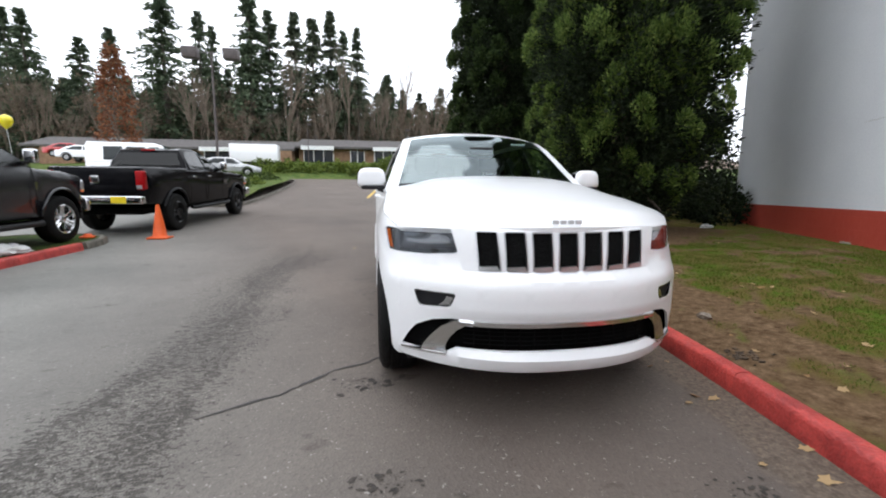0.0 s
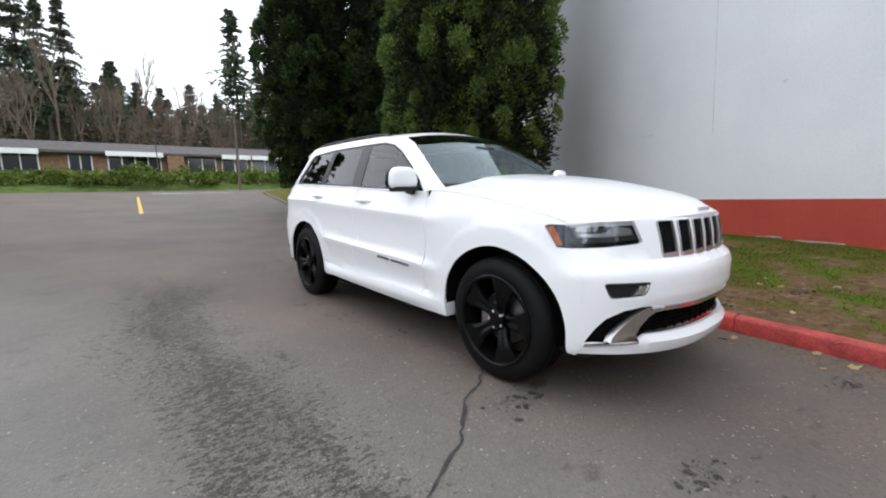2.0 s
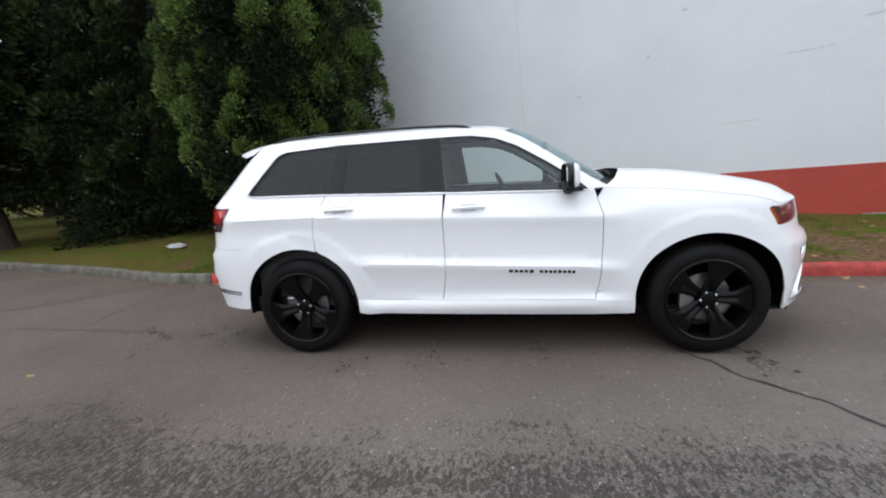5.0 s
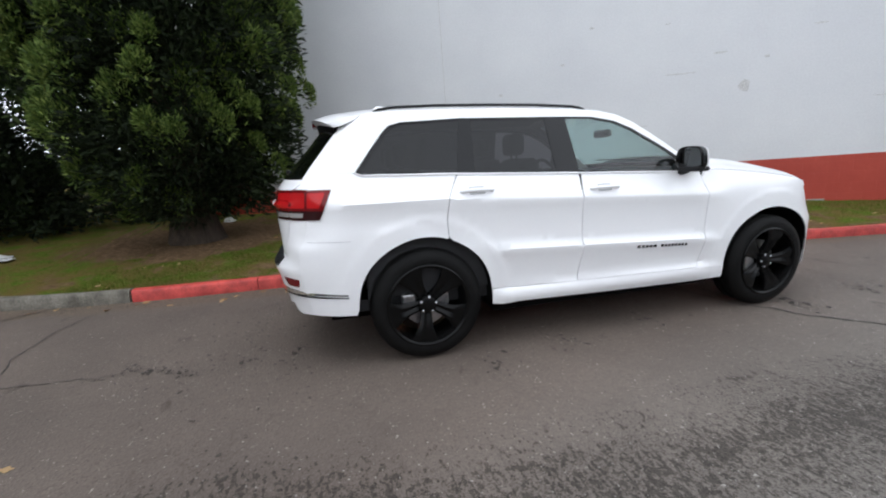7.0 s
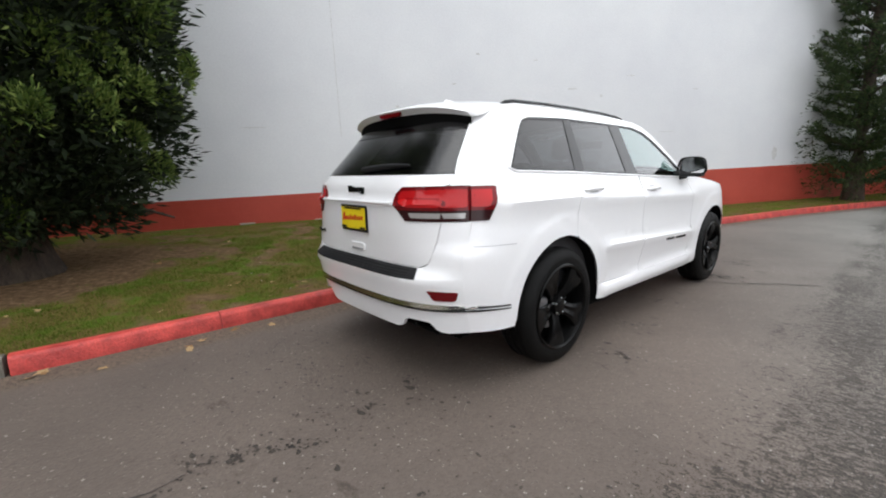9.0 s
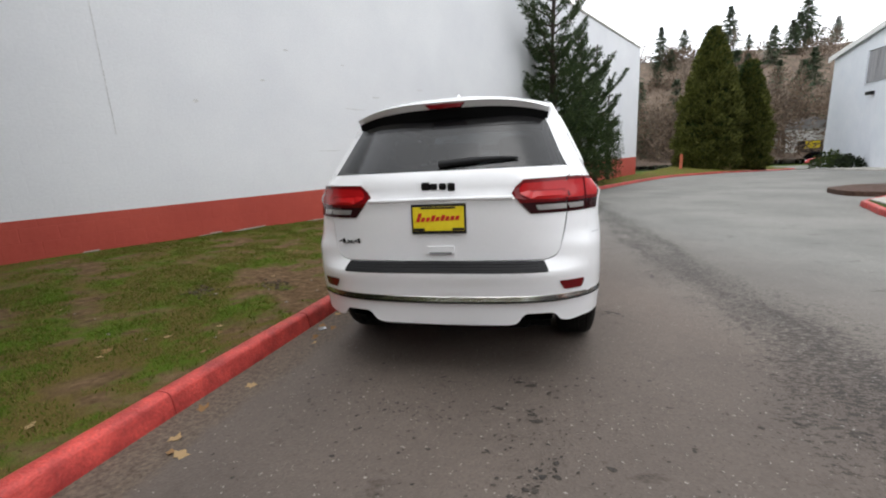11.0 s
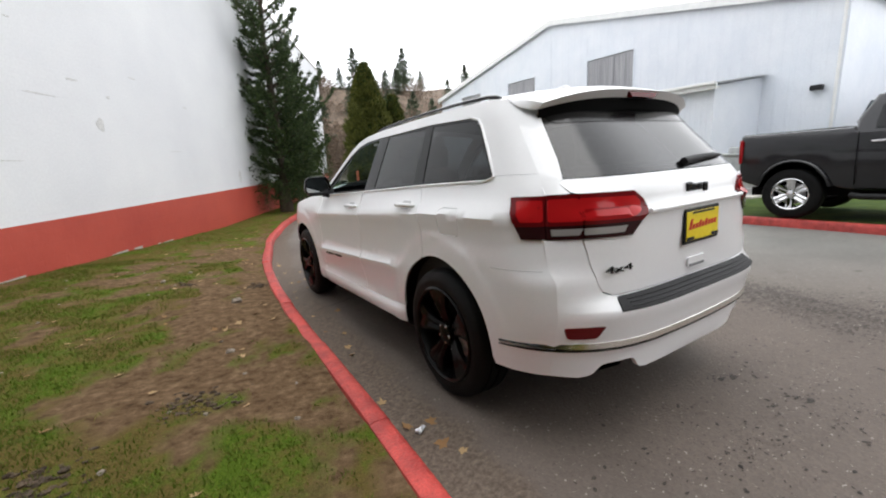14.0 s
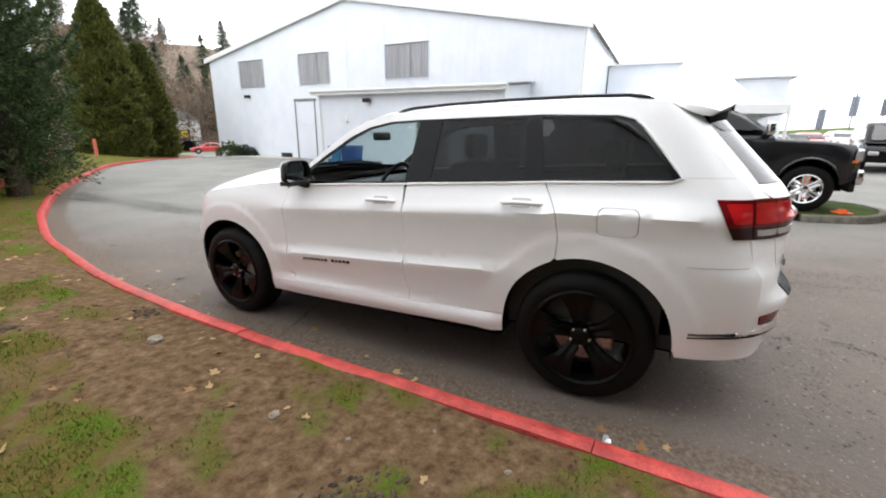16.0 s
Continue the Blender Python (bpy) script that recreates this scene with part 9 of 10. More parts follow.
def hull(profile, width, bevel=0.05):
    """A body with the side outline given as (y, z), as wide as width(y, z) says on each side, its edges eased."""
    n = len(profile)
    pts = [Vector(p) for p in profile]
    area = sum(pts[i].x * pts[(i + 1) % n].y - pts[(i + 1) % n].x * pts[i].y for i in range(n))
    sg = 1 if area > 0 else -1
    inner = []
    for i in range(n):
        a, b, c = pts[i - 1], pts[i], pts[(i + 1) % n]
        d1, d2 = (b - a).normalized(), (c - b).normalized()
        nv = Vector((-d1.y - d2.y, d1.x + d2.x)) * sg
        nv = nv.normalized() if nv.length > 1e-4 else Vector((0, 0))
        inner.append((b.x + nv.x * bevel, b.y + nv.y * bevel))
    bm = bmesh.new()
    rings = []
    for s in (-1, 1):
        out = [bm.verts.new((s * (width(y, z) - bevel), y, z)) for y, z in profile]
        mid = [bm.verts.new((s * (width(y, z) - bevel * .3), y + (q[0] - y) * .3, z + (q[1] - z) * .3)) for (y, z), q in zip(profile, inner)]
        inn = [bm.verts.new((s * width(*q), q[0], q[1])) for q in inner]
        rings.append((out, mid, inn))
        for a, b in ((out, mid), (mid, inn)):
            for i in range(n):
                bm.faces.new((a[i], a[(i + 1) % n], b[(i + 1) % n], b[i]))
        vs, es, fs, *_ = delaunay_2d_cdt([Vector(q) for q in inner], [(i, (i + 1) % n) for i in range(n)], [], 0, 1e-5)
        near = [min(range(n), key=lambda i: (Vector(inner[i]) - v).length) for v in vs]
        for f in fs:
            c = (sum(vs[i].x for i in f) / 3, sum(vs[i].y for i in f) / 3)
            if inside(c, inner):
                try:
                    bm.faces.new([inn[near[i]] for i in f])
                except ValueError:
                    pass
    a, b = rings[0][0], rings[1][0]
    for i in range(n):
        bm.faces.new((a[i], a[(i + 1) % n], b[(i + 1) % n], b[i]))
    bmesh.ops.recalc_face_normals(bm, faces=bm.faces)
    return bm


def half_arch(hy, r, z0, zc):
    a0 = math.asin((z0 - zc) / r)
    return [(hy + r * math.cos(a), zc + r * math.sin(a)) for a in np.linspace(math.pi - a0, a0, 13)]


def pickup(m, paint, rim, label, lift=0.0, tail_plate=True, refit=None):
    """A crew cab pickup, front towards -y, wheels on z = 0."""
    t = empty("pickup_truck", m, label, "pickup truck", "parked pickup trucks")
    L = lift
    FA, RA, WR = -1.78, 1.79, .405 + lift * .35
    wz = WR
    af, ar = half_arch(FA, .50 + L * .3, .48 + L, wz + .02), half_arch(RA, .50 + L * .3, .52 + L, wz + .02)
    body = [(-2.78, .62 + L), (-2.74, .52 + L)] + [(y, z) for y, z in af] + [(-1.1, .44 + L), (1.15, .46 + L)] + [(y, z) for y, z in ar] + [(2.82, .60 + L), (2.95, .66 + L), (2.98, 1.02 + L), (2.97, 1.38 + L), (2.90, 1.40 + L), (1.16, 1.385 + L), (1.12, 1.34 + L),
           (-.80, 1.30 + L), (-1.10, 1.27 + L), (-1.9, 1.23 + L), (-2.5, 1.16 + L), (-2.70, 1.08 + L), (-2.80, .92 + L)]
    width = lambda y, z: (.985 - .035 * ease(.95 + L, 1.4 + L, z) - .05 * ease(.75 + L, .45 + L, z)) - .10 * ease(-2.2, -2.8, y) ** 2 - .02 * ease(2.7, 3.0, y)
    part("body", hull(body, width, .05), paint, t, "", 40)
    # bed opening: a flat black slab stands in for the shade inside
    part("bed_liner", boxed((-.86, 1.22, 1.36 + L), (.86, 2.88, 1.405 + L)), M_BLACKTRIM, t, "black slab in place of the shaded open bed")
    part("tailgate", boxed((-.80, 2.95, .86 + L), (.80, 2.992, 1.37 + L), .015), paint, t, "", 40)
    part("tailgate_badge", boxed((-.09, 2.99, 1.05 + L), (.09, 3.003, 1.22 + L), .02), M_CHROME, t, "plain chrome badge shape")
    # cab
    cab = [(-1.0, 1.24 + L), (-.86, 1.32 + L), (-.35, 1.68 + L), (-.12, 1.80 + L), (.25, 1.87 + L), (.75, 1.87 + L), (1.0, 1.82 + L), (1.14, 1.50 + L), (1.16, 1.24 + L)]
    cw = lambda y, z: .955 - .23 * ease(1.25 + L, 1.95 + L, z) * 1.15
    part("cab", hull(cab, cw, .045), paint, t, "", 40)
    gl = lambda poly, nm: [part(nm, sheet(poly, [], lambda y, z, s=s: (s * (cw(y, z) + .006), y, z), .15, None, s < 0), M_TRUCKGLASS, t, "dark side glass", 50) for s in (-1, 1)]
    gl([(-.72, 1.345 + L), (-.30, 1.645 + L), (-.10, 1.755 + L), (.10, 1.80 + L), (.12, 1.345 + L)], "front_window")
    gl([(.22, 1.345 + L), (.20, 1.805 + L), (.74, 1.80 + L), (.92, 1.70 + L), (.95, 1.36 + L)], "rear_window")
    def screen(u, v):
        x = u * 2 - 1
        y, z = -.80 + v * .66, 1.375 + L + v * .425
        return (x * (cw(y, z) - .07), y - .06 * (1 - x * x) - .012, z + .016)
    part("windscreen", patch(screen, 10, 8, False), M_TRUCKGLASS, t, "dark windscreen", 50)
    part("rear_screen", patch(lambda u, v: ((u * 2 - 1) * (.80 - .10 * v), 1.168 - .10 * v, 1.44 + L + .31 * v), 8, 4, True), M_TRUCKGLASS, t, "dark rear window", 50)
    part("high_lamp", boxed((-.16, 1.02, 1.80 + L), (.16, 1.06, 1.84 + L), .01), M_RED, t)
    # front end
    part("grille_frame", boxed((-.62, -2.83, .78 + L), (.62, -2.74, 1.12 + L), .03), M_CHROME, t, "chrome grille frame", 40)
    for x in (-1, 1):
        for z in (.80, .965):
            part("grille_insert", boxed((min(x * .04, x * .55), -2.84, z + L), (max(x * .04, x * .55), -2.82, z + .13 + L), .01), M_BLACKTRIM, t)
    part("front_bumper", boxed((-.97, -2.92, .50 + L), (.97, -2.68, .74 + L), .05, 3), M_CHROME, t, "chrome front bumper", 40)
    part("rear_bumper", boxed((-.94, 2.90, .62 + L), (.94, 3.08, .80 + L), .04, 3), M_CHROME, t, "chrome rear bumper", 40)
    part("valance", boxed((-.85, -2.80, .36 + L), (.85, -2.60, .52 + L), .03), M_BLACKTRIM, t)
    if tail_plate:
        part("rear_plate", boxed((-.62, 3.08, .64 + L), (-.32, 3.09, .78 + L)), M_YELLOW, t, "yellow dealer plate")
    for s in (-1, 1):
        a, b = sorted((s * .64, s * .93))
        part("headlamp", boxed((a, -2.82, .88 + L), (b, -2.55, 1.09 + L), .05, 3), M_CLEARLENS, t, "clear headlamp", 40)
        a, b = sorted((s * .90, s * .945))
        part("side_marker", boxed((a, -2.68, .86 + L), (b, -2.50, .90 + L), .01), M_AMBER, t, "amber marker")
        a, b = sorted((s * .80, s * .975))
        part("tail_lamp", boxed((a, 2.86, .92 + L), (b, 3.0, 1.32 + L), .03, 3), M_RED, t, "red tail lamp", 40)
        a, b = sorted((s * .82, s * .93))
        part("reverse_lamp", boxed((a, 2.995, .94 + L), (b, 3.006, 1.02 + L)), M_CLEARLENS, t)
        a, b = sorted((s * .97, s * 1.14))
        mr = empty_part("door_mirror", t, "door mirror with a bright cap")
        part("cap", boxed((a, -.78, 1.34 + L), (b, -.66, 1.56 + L), .035, 3), M_CHROME, mr, "", 40)
        a, b = sorted((s * .90, s * 1.0))
        part("arm", boxed((a, -.76, 1.32 + L), (b, -.68, 1.38 + L), .01), M_BLACKTRIM, mr)
        for y in (.02, .85):
            a, b = sorted((s * .945, s * .99))
            part("handle", boxed((a, y - .11, 1.15 + L), (b, y + .11, 1.185 + L), .01), M_CHROME, t, "chrome door handle", 40)
        for y0, y1 in ((-.88, .165), (.165, 1.10)):
            for y in (y0 + .004, y1 - .004):
                bm = bmesh.new()
                pts = [(s * (width(y, z) + .001), y, z) for z in np.linspace(.55 + L, 1.32 + L, 7)]
                tube(bm, pts, .005, 4)
                part("door_joint", bm, M_DARK, t)
        for k in range(3):
            a, b = sorted((s * .97, s * .992))
            part("badge", boxed((a, -1.08 + k * .02, 1.02 - k * .045 + L), (b, -.84, 1.045 - k * .045 + L)), M_SMOKE, t, "grey badge bar")
        bm = bmesh.new()
        tube(bm, [(s * .97, -1.1, .40 + L), (s * 1.0, -1.0, .38 + L), (s * 1.0, 1.0, .38 + L), (s * .97, 1.12, .40 + L)], .045, 8)
        part("running_board", bm, M_BLACKTRIM, t, "black running board", 50)
        for hy, a_ in ((FA, af), (RA, ar)):
            rows, bm = [], bmesh.new()
            for y, z in a_:
                rows.append((bm.verts.new((s * (width(y, z) - .01), y, z)), bm.verts.new((s * .52, y, z))))
            for p, q in zip(rows, rows[1:]):
                bm.faces.new((p[0], p[1], q[1], q[0]))
            bm.faces.new([r[1] for r in rows])
            part("wheel_well", bm, M_DARK, t)
            bm = bmesh.new()
            tube(bm, [(s * (width(y, z) + .004), y, z + .012) for y, z in a_], .03, 6)
            part("wheel_flare", bm, M_BLACKTRIM if lift else paint, t, "", 60)
            wheel(t, s * .855, hy, wz, s, r=WR, width=.275, rim_m=rim, spokes=6 if not lift else 8, rim_r=.245, label="alloy wheel with a thick tyre")
    part("underbody", boxed((-.7, -2.5, .36 + L), (.7, 2.7, .5 + L)), M_DARK, t)
    for x, z in ((-.38, 1.24), (.38, 1.24)):
        part("seat", boxed((x - .24, .0, z - .1 + L), (x + .24, .16, z + .38 + L), .05), M_CABIN, t, "", 40)
    # refit remaps lengths to the camera's view: shorter wheelbase, bonnet and bed, cab forward
    for ob in t.children_recursive:
        if ob.type != "MESH" or not refit:
            continue
        for v in ob.data.vertices:
            if ob.parent.name.startswith("wheel"):
                hub = FA if v.co.y < 0 else RA
                v.co.y += curve(refit, hub) - hub
            else:
                v.co.y = curve(refit, v.co.y)
    return t


M_TRUCKGLASS = pane("truck_glass", (.10, .12, .12), .03)
gz_ = lambda x, y, up=0.0: road_z(x, y) + up
p1 = pickup(Matrix.Translation((-7.30, 2.38, gz_(-7.2, 2.3, .135))) @ Euler((math.atan(SLOPE), 0, radians(180.0))).to_matrix().to_4x4(), M_GREYPAINT, M_CHROME,
            "dark grey crew cab pickup with chrome wheels on the grass island", 
            refit=[(-3.0, -2.5), (-2.92, -2.42), (-2.28, -2.14), (-1.78, -1.67), (-1.28, -1.21), (-.80, -1.10), (-.12, -.42), (.165, -.02), (.95, .78), (1.16, 1.0), (1.29, 1.2), (1.79, 1.68), (2.29, 2.15), (3.1, 2.5)])
p1.matrix_world = Matrix.Translation((-7.30, 2.38, gz_(-7.2, 2.3, .135))) @ Matrix.Rotation(math.atan(SLOPE), 4, "X") @ Matrix.Rotation(radians(180), 4, "Z")
p2 = pickup(Matrix.Identity(4), M_BLACKPAINT, M_BLACKGLOSS, "raised black crew cab pickup with wide black wheels on the drive", .10)
s2 = math.atan((road_z(-6, 10.5) - road_z(-6, 7)) / 3.5)
p2.matrix_world = Matrix.Translation((-6.50, 8.70, (road_z(-6, 7) + road_z(-6, 10.5)) / 2)) @ Matrix.Rotation(s2, 4, "X") @ Matrix.Rotation(radians(180 - 4.5), 4, "Z")


def small_car(m, paint, label, length=4.6, roof=1.45, van=False, group="parked cars"):
    """A plain saloon, or a van, front towards -y."""
    c = empty("van" if van else "parked_car", m, label, "van" if van else "car", group)
    h = length / 2
    fa, ra, wr = -h * .60, h * .60, .33
    af, ar = half_arch(fa, .40, .36, wr + .02), half_arch(ra, .40, .36, wr + .02)
    belt = .95 if not van else 1.05
    low = [(-h, .45), (-h + .05, .33)] + af + ar + [(h - .05, .35), (h, .5), (h - .02, belt - .02), (h - .1, belt), (-h + 1.0, belt), (-h + .25, belt - .18), (-h + .03, belt - .32)]
    w = lambda y, z: .88 - .03 * ease(.6, 1.0, z) - .10 * ease(-h + .6, -h, y) - .06 * ease(h - .4, h, y)
    part("body", hull(low, w, .05), paint, c, "", 40)
    if van:
        top = [(-h + .45, belt - .05), (-h + 1.35, roof - .15), (-h + 1.7, roof), (h - .15, roof), (h - .04, roof - .2), (h - .02, belt - .05)]
        panes = [[(-h + .95, belt + .08), (-h + 1.45, roof - .25), (-h + 1.95, roof - .25), (-h + 1.95, belt + .08)]] + [[(a, belt + .08), (a, roof - .25), (a + .95, roof - .25), (a + .95, belt + .08)] for a in np.arange(-h + 2.15, h - 1.0, 1.15)]
    else:
        top = [(-h + 1.0, belt - .06), (-h + 1.85, roof - .08), (-h + 2.2, roof), (h - 1.5, roof), (h - .9, roof - .15), (h - .35, belt - .04)]
        panes = [[(-h + 1.45, belt + .03), (-h + 1.98, roof - .13), (-.05 + .1, roof - .10), (.05, belt + .03)], [(.15, belt + .03), (.15, roof - .10), (h - 1.45, roof - .11), (h - .85, belt + .05)]]
    cw = lambda y, z: .84 - (.17 if not van else .09) * ease(belt, roof, z)
    part("cabin", hull(top, cw, .05), paint, c, "", 40)
    for p in panes:
        for s in (-1, 1):
            part("window", sheet(p, [], lambda y, z, s=s: (s * (cw(y, z) + .006), y, z), .3, None, s < 0), M_TRUCKGLASS, c, "dark window")
    y0, y1, z0, z1 = top[0][0] + .12, top[1][0] - .02, belt + .05, roof - .13
    part("windscreen", patch(lambda u, v: ((u * 2 - 1) * (.70 - .08 * v), y0 + (y1 - y0) * v - .02, z0 + (z1 - z0) * v + .02), 6, 4), M_TRUCKGLASS, c, "dark windscreen")
    yb0, yb1 = top[-1][0] + .005, top[-2][0] + .015
    part("rear_screen", patch(lambda u, v: ((u * 2 - 1) * (.66 - .06 * v), yb0 + (yb1 - yb0) * (.15 + .75 * v) + .012, belt + .05 + (top[-2][1] - belt - .08) * v), 6, 4, True), M_TRUCKGLASS, c, "dark rear window")
    for s in (-1, 1):
        a, b = sorted((s * .48, s * .76))
        part("headlamp", boxed((a, -h - .005, .58), (b, -h + .2, .72), .03), M_CLEARLENS, c, "", 40)
        part("tail_lamp", boxed((a, h - .12, .66), (b, h + .008, .86), .02), M_RED, c, "", 40)
        for hy in (fa, ra):
            wl_ = empty_part("wheel", c)
            for nm, pr, mt in (("tyre", [(-.1, .19), (-.1, .30), (-.07, wr), (.07, wr), (.1, .30), (.1, .19)], M_RUBBER), ("rim", [(-.08, .20), (.07 * s, .19), (.09 * s, .10), (.085 * s, 0)], M_STEEL)):
                bm = lathe(pr, 20)
                bmesh.ops.translate(bm, vec=(s * .76, hy, wr), verts=bm.verts)
                part(nm, bm, mt, wl_, "", 40)
    return c


M_SILVER = surface("silver_paint", (.40, .41, .42), (.46, .46, .47), 5, .3, .5, coat=1, fine=.03)
M_REDCAR = surface("red_paint", (.42, .02, .02), (.48, .03, .03), 5, .3, coat=1, fine=.03)
M_BLUECAR = surface("blue_grey_paint", (.10, .13, .18), (.13, .16, .21), 5, .3, .4, coat=1, fine=.03)
def stand(x, y, up=0.0, turn=0.0):
    return Matrix.Translation((x, y, road_z(x, y) + up)) @ Matrix.Rotation(radians(turn), 4, "Z")
small_car(stand(-14.8, 24.0, .55, 96), M_WHITE, "white passenger van with dark windows up the lot", 5.2, 2.15, True)
small_car(stand(-26.5, 39, 1.6, 92), M_WHITE, "white car parked by the shops", 4.6, 1.4)
small_car(stand(-31.5, 45, 2.0, 92), M_REDCAR, "red car parked by the shops", 4.6, 1.4)
small_car(stand(-12.2, 31, .6, 100), M_SILVER, "pale silver car parked on the upper lot", 4.7, 1.45)
small_car(stand(-12.6, 10.2, 0, 178), M_REDCAR, "red car parked beyond the pickups", 4.5, 1.35)
small_car(stand(17.2, 44.6, .25, 95), M_SILVER, "silver car parked at the upper kerb", 4.6, 1.4)
small_car(stand(-33.6, -52.5, 0, 60), M_REDCAR, "red car parked down the drive", 4.5, 1.4)
small_car(stand(-39.5, -66, 0, 20), M_BLACKPAINT, "black car parked before the garage", 4.6, 1.7)
rng = random.Random(3)
for k in range(16):
    small_car(stand(-34 - rng.uniform(0, 22), 6 + k * 1.6 + rng.uniform(-.5, .5), -.1, rng.choice((88, 95, 270))), (M_WHITE, M_SILVER, M_BLUECAR, M_BLACKPAINT, M_REDCAR)[k % 5], ("white", "silver", "blue-grey", "black", "red")[k % 5] + " car in the crowded sales lot", 4.6, 1.45, group="cars in the sales lot")

small_car(stand(-19.6, 9.4, 0, 80), M_BLACKPAINT, "black car parked beyond the grass island", 4.9, 1.75, True)
# box trailer on the hill
tr = empty("box_trailer", pose(-15.4, 51, land_z(-15.4, 51) + .3, 0, 0, 2), "white box trailer parked by the shops", "trailer")
part("box", boxed((-2.7, -1.1, .6), (2.7, 1.1, 2.7), .05), M_WHITE, tr, "", 40)
part("chassis", boxed((-2.6, -.9, .4), (3.2, .9, .6)), M_BLACKTRIM, tr)
for x in (-.6, .3):
    for s in (-1, 1):
        w = lathe([(-.1, .0), (-.1, .35), (.1, .35), (.1, 0)], 16)
        bmesh.ops.rotate(w, cent=(0, 0, 0), matrix=Matrix.Rotation(radians(90), 3, "Z"), verts=w.verts)
        bmesh.ops.translate(w, vec=(x, s * .95, .35), verts=w.verts)
        part("wheel", w, M_RUBBER, tr, "", 40)
# ---------------------------------------------------------------- small things
M_ORANGE = surface("orange_plastic", (0.75, 0.10, 0.015), (0.85, 0.14, 0.02), 6, .45, fine=.06)
cone = empty("traffic_cone", pose(-5.46, 5.40, road_z(-5.46, 5.4)), "bright orange traffic cone behind the black pickup", "traffic cone")
part("base", boxed((-.19, -.19, 0), (.19, .19, .04), .015), M_ORANGE, cone, "", 40)
part("body", lathe([(.04, .145), (.06, .135), (.38, .085), (.68, .035), (.71, .030), (.71, .0)], 28, "z"), M_ORANGE, cone, "", 40)
part("collar", lathe([(.04, .165), (.055, .15)], 28, "z"), M_ORANGE, cone)
wreck = empty("broken_cone", pose(-6.35, 4.62, road_z(-6.35, 4.62) + .13, 0, 0, 20), "crushed orange cone base on the kerb nose", "traffic cone")
part("base", boxed((-.11, -.11, 0), (.11, .11, .035), .012), M_ORANGE, wreck, "", 40)
part("stub", lathe([(.03, .08), (.07, .065), (.08, .05)], 18, "z"), M_ORANGE, wreck)

# crumpled white bag on the island
bm = bmesh.new()
bmesh.ops.create_icosphere(bm, subdivisions=4, radius=1)
for v in bm.verts:
    n = noise.noise(v.co * 2.3) * .35 + noise.noise(v.co * 6) * .18
    v.co = Vector((v.co.x * .34, v.co.y * .17, max(v.co.z, -.1) * .12)) * (1 + n)
o = part("plastic_bag", bm, surface("white_plastic", (.5, .5, .49), (.62, .62, .6), 9, .4, fine=.1), None, "crumpled white plastic bag on the grass", 50, "bag")
o.matrix_world = pose(-6.32, 2.75, road_z(-6.3, 2.75) + .155, 0, 0, 80)
o2 = new("plastic_bag", o.data)
o2.matrix_world = Matrix.Translation((3.9, 6.9, verge_z(3.9, 6.9) + .03)) @ Matrix.Rotation(1.2, 4, "Z") @ Matrix.Diagonal((.8, .8, .5, 1))
tagged(o2, "crumpled white plastic sheet under the conifers", "bag")
o3 = new("plastic_bag", o.data)
xx = wall_x(4.3) - 1.3
o3.matrix_world = Matrix.Translation((xx, 4.3, verge_z(xx, 4.3) + .02)) @ Matrix.Rotation(.4, 4, "Z") @ Matrix.Diagonal((.5, .6, .6, 1))
tagged(o3, "small white plastic scrap by the shrubs", "bag")

# yellow balloon tethered beyond the pickup
bl = empty("balloon", pose(-9.95, 8.0, 2.86), "yellow balloon on a string beyond the pickups", "balloon")
part("skin", lathe([(-.19, .012), (-.17, .03), (-.10, .10), (0, .145), (.08, .14), (.14, .09), (.17, 0)], 24, "z"), plain("yellow_latex", (.85, .72, .02), .25, coat=.3), bl, "", 60)
bm = bmesh.new()
tube(bm, [(0, 0, -.19), (.05, 0, -.8), (.12, 0, -1.6), (.12, 0, -2.6)], .006, 4)
part("string", bm, M_TRIMWHITE, bl)

# stone, leaves and scraps on the verge and in the gutter
M_STONE = surface("pale_stone", (.19, .155, .12), (.29, .25, .20), 9, .9, bump=.7, bscale=40)
def stone(x, y, r, seed, label):
    bm = bmesh.new()
    bmesh.ops.create_icosphere(bm, subdivisions=3, radius=1)
    for v in bm.verts:
        n = noise.noise(v.co * 1.8 + Vector((seed, 0, 0))) * .4 + noise.noise(v.co * 5) * .12
        v.co = Vector((v.co.x * r, v.co.y * r * .75, v.co.z * r * .5)) * (1 + n)
    s = part("stone", bm, M_STONE, None, label, 40, "stone", group="stones on the verge")
    s.matrix_world = pose(x, y, verge_z(x, y) + r * .2, 0, 0, seed * 40)
stone(1.75, -1.25, .06, 3, "pale stone lying on bare earth by the kerb")
stone(1.95, .15, .032, 5, "small pale stone on bare earth")
stone(2.4, -2.6, .035, 6, "small pale stone on bare earth")
stone(2.1, -3.1, .03, 7, "small pale stone on bare earth")
rng = random.Random(17)
for k in range(26):
    x, y = rng.uniform(1.65, 3.4), rng.uniform(-4.2, 2.6)
    stone(x, y, rng.uniform(.008, .018), k + 20, "pebble pressed into the bare earth")
M_LEAF = leaf_material("dry_leaf", (.17, .085, .035), (.28, .165, .075), (.42, .29, .15), .8, .15)
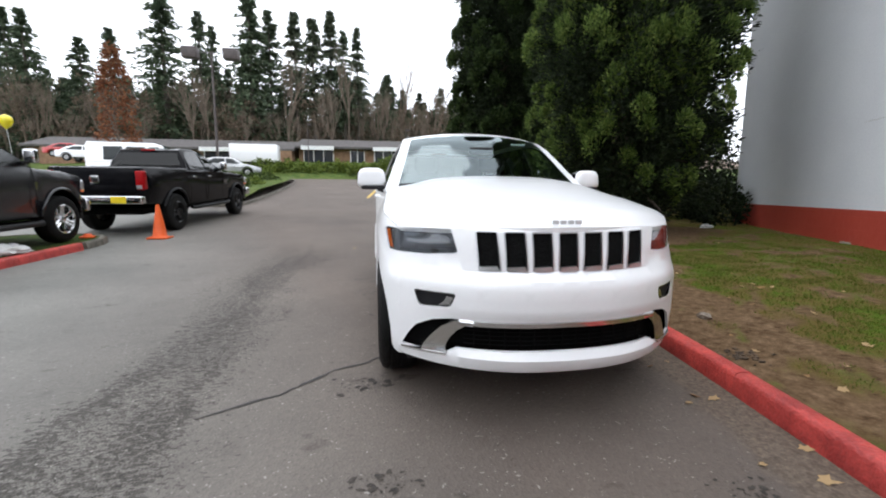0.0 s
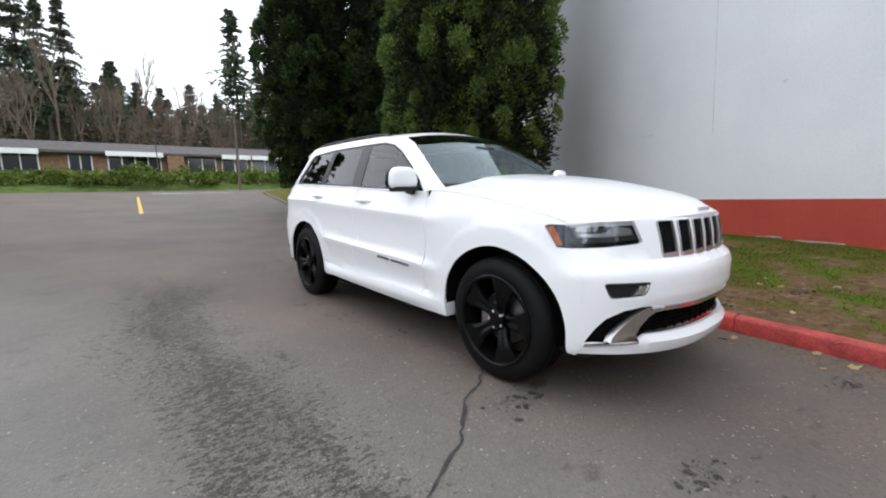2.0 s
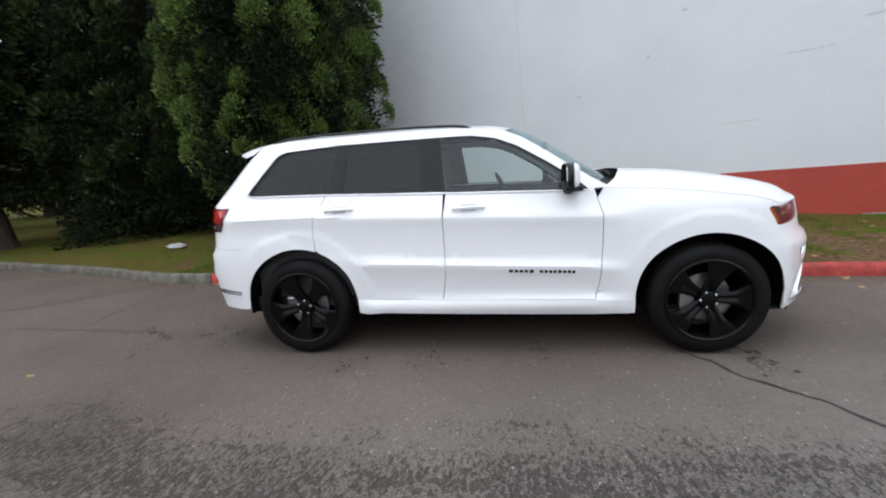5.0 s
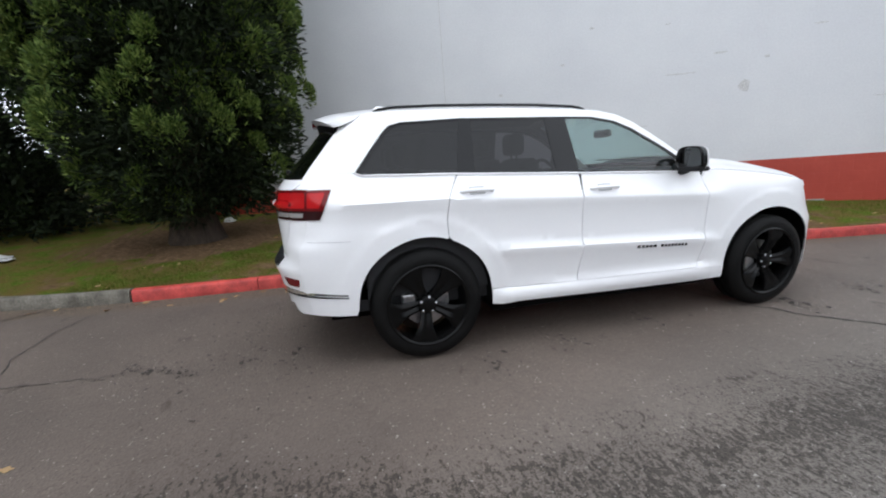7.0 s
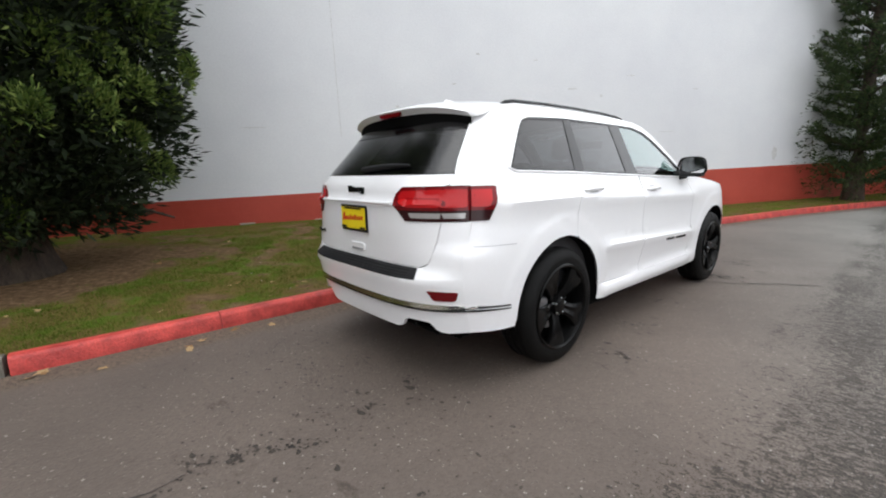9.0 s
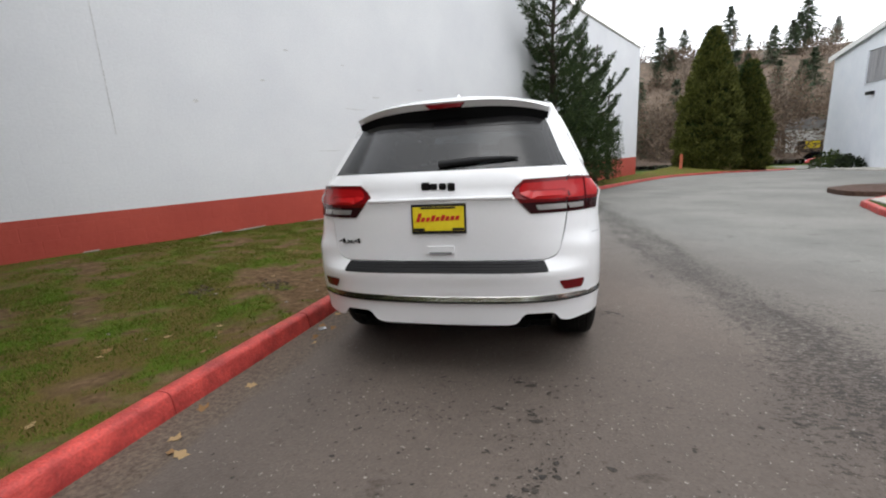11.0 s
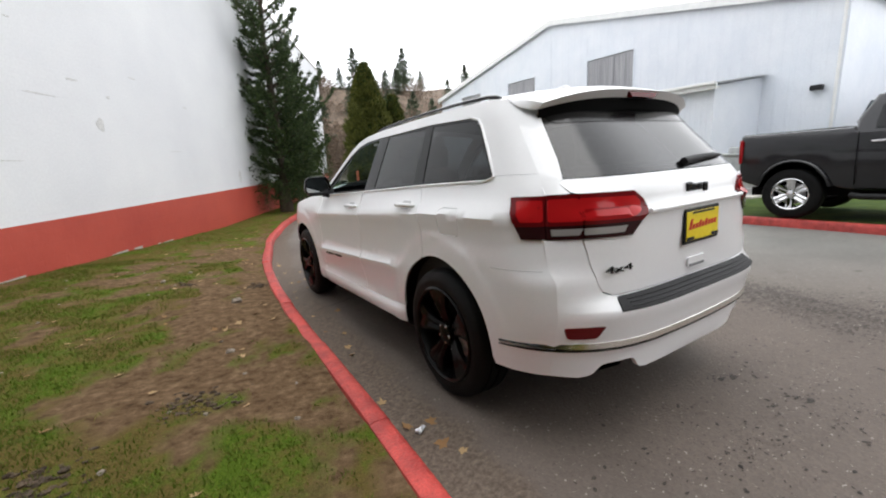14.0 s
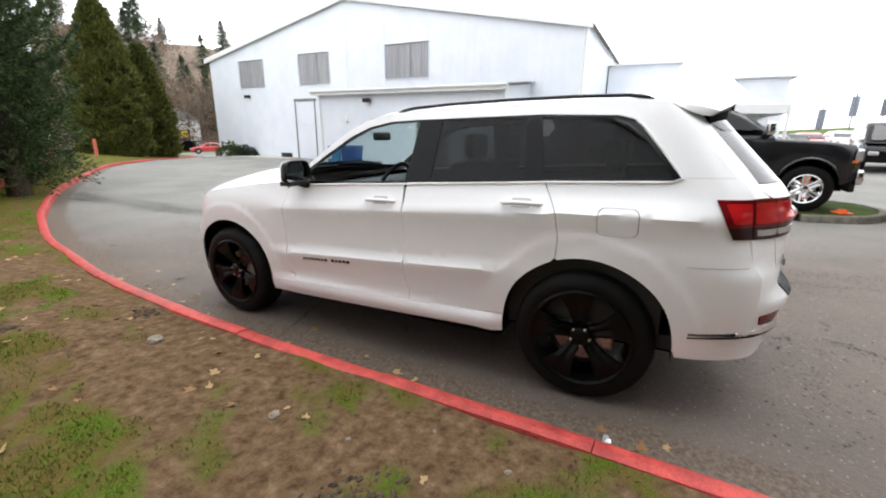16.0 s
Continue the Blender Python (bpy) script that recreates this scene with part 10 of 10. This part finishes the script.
def leaf_mesh(seed):
    r2 = random.Random(seed)
    out = []
    for k in range(15):
        a = 2 * math.pi * k / 15
        r = (.85 if k % 3 == 0 else .55 if k % 3 == 1 else .62) * r2.uniform(.6, 1.15) * (.55 if 6 < k < 9 else 1)
        out.append((r * math.cos(a), r * math.sin(a)))
    curl = r2.uniform(.15, .5)
    bm = sheet(out, [], lambda x, y: (x, y, curl * (x * x * .5 + y * y * r2.uniform(.2, .4)) + r2.uniform(0, .06)), .35)
    me = bpy.data.meshes.new("fallen_leaf")
    bm.to_mesh(me)
    me.materials.append(M_LEAF)
    return me
LEAVES = [leaf_mesh(k) for k in range(5)]
def leaf(x, y, z, size, k):
    o = new("fallen_leaf", LEAVES[k % 5])
    o.matrix_world = Matrix.Translation((x, y, z + .004)) @ Euler((rng.uniform(-.3, .3), rng.uniform(-.3, .3), rng.uniform(0, 6.28))).to_matrix().to_4x4() @ Matrix.Scale(size, 4)
    tagged(o, "dry tan leaf lying on the ground", "leaf", "fallen leaves")
for k in range(120):
    y = rng.uniform(-7.5, 5.0)
    x = kerb_x(y) + .22 + abs(rng.gauss(0, 1.3))
    if x < wall_x(y) - .2:
        leaf(x, y, verge_z(x, y), rng.uniform(.022, .055), k)
for k in range(34):
    y = rng.uniform(-5.0, 5.2)
    x = kerb_x(y) - abs(rng.gauss(.06, .16)) - .03
    leaf(x, y, road_z(x, y), rng.uniform(.025, .06), k)
for x, y, s in ((1.10, 3.25, .055), (1.16, 3.75, .05), (1.2, 2.6, .05), (0.55, -3.4, .04), (1.0, -2.2, .05), (-1.35, 3.62, .05), (.75, -2.75, .035)):
    leaf(x, y, road_z(x, y), s, 3)
# clear wrapper in the gutter
bm = bmesh.new()
bmesh.ops.create_icosphere(bm, subdivisions=2, radius=1)
for v in bm.verts:
    v.co = Vector((v.co.x * .030, v.co.y * .020, max(v.co.z, -.2) * .020)) * (1 + noise.noise(v.co * 5) * 1.1)
o = part("litter_scrap", bm, plain("crumpled_foil", (.62, .64, .66), .25, .5), None, "crumpled clear wrapper in the gutter", None, "litter")
o.matrix_world = pose(1.23, 1.67, road_z(1.23, 1.67) + .010, 0, 0, 30)
# churned dark soil and root hollows in the bare earth
M_CLOD = surface("dark_soil", (.034, .022, .013), (.105, .070, .042), 9, .95, bump=1, bscale=60)
for k, (x, y, r) in enumerate(((2.19, .85, .20), (2.8, 1.23, .20), (1.45, -1.91, .13), (2.15, -2.35, .10))):
    rr = random.Random(500 + k)
    bm = bmesh.new()
    for _ in range(int(420 * r)):
        u, w = rr.gauss(0, .5) * r, rr.gauss(0, .42) * r
        size = rr.uniform(.005, .019)
        r_ = bmesh.ops.create_icosphere(bm, subdivisions=1, radius=size)
        off = Vector((u, w, verge_z(x + u, y + w) - verge_z(x, y) + size * rr.uniform(-.3, .35)))
        for v in r_["verts"]:
            v.co = Vector((v.co.x * 1.5, v.co.y, v.co.z * .7)) * rr.uniform(.7, 1.2) + off
    o = part("churned_soil", bm, M_CLOD, None, "dark churned crumbs of soil in the lawn", 40, "soil", "stuff")
    o.matrix_world = pose(x, y, verge_z(x, y))
# posts and flags far off over the sales lot
for x, y, h in ((-60, 19.6, 6.5), (-60, 17.0, 5.2), (-72, 26, 7)):
    p = empty("banner_post", pose(x, y, -.3), "tall banner post over the sales lot", "post", "banner posts")
    bm = bmesh.new()
    tube(bm, [(0, 0, 0), (0, 0, h)], .07, 6)
    part("pole", bm, M_ROOFGREY, p)
    part("banner", boxed((-.03, -.35, h - 2.4), (.03, .35, h - .3)), M_BLUECAR, p, "dark hanging banner")
# orange marker board by the kerb
mk = empty("marker_board", pose(-11.9, -32.6, road_z(-11.9, -32.6) + .1, 0, 0, 20), "leaning orange marker board by the red kerb", "marker")
part("board", boxed((-.12, -.03, 0), (.12, .03, 1.5), .01), surface("faded_orange", (.42, .10, .05), (.5, .14, .07), 6, .6), mk)
part("foot", boxed((-.2, -.15, 0), (.2, .15, .06), .01), M_CONCRETE, mk)
ub = empty("utility_box", pose(-15.8, -34.6, road_z(-15.8, -34.6) + .1, 0, 0, 10), "small timber-coloured utility box among the evergreens", "box")
part("case", boxed((-.4, -.3, 0), (.4, .3, 1.0), .03), surface("tan_timber", (.24, .15, .08), (.34, .22, .13), 6, .8), ub)
part("lid", boxed((-.44, -.34, 1.0), (.44, .34, 1.06), .01), M_BRICK, ub)
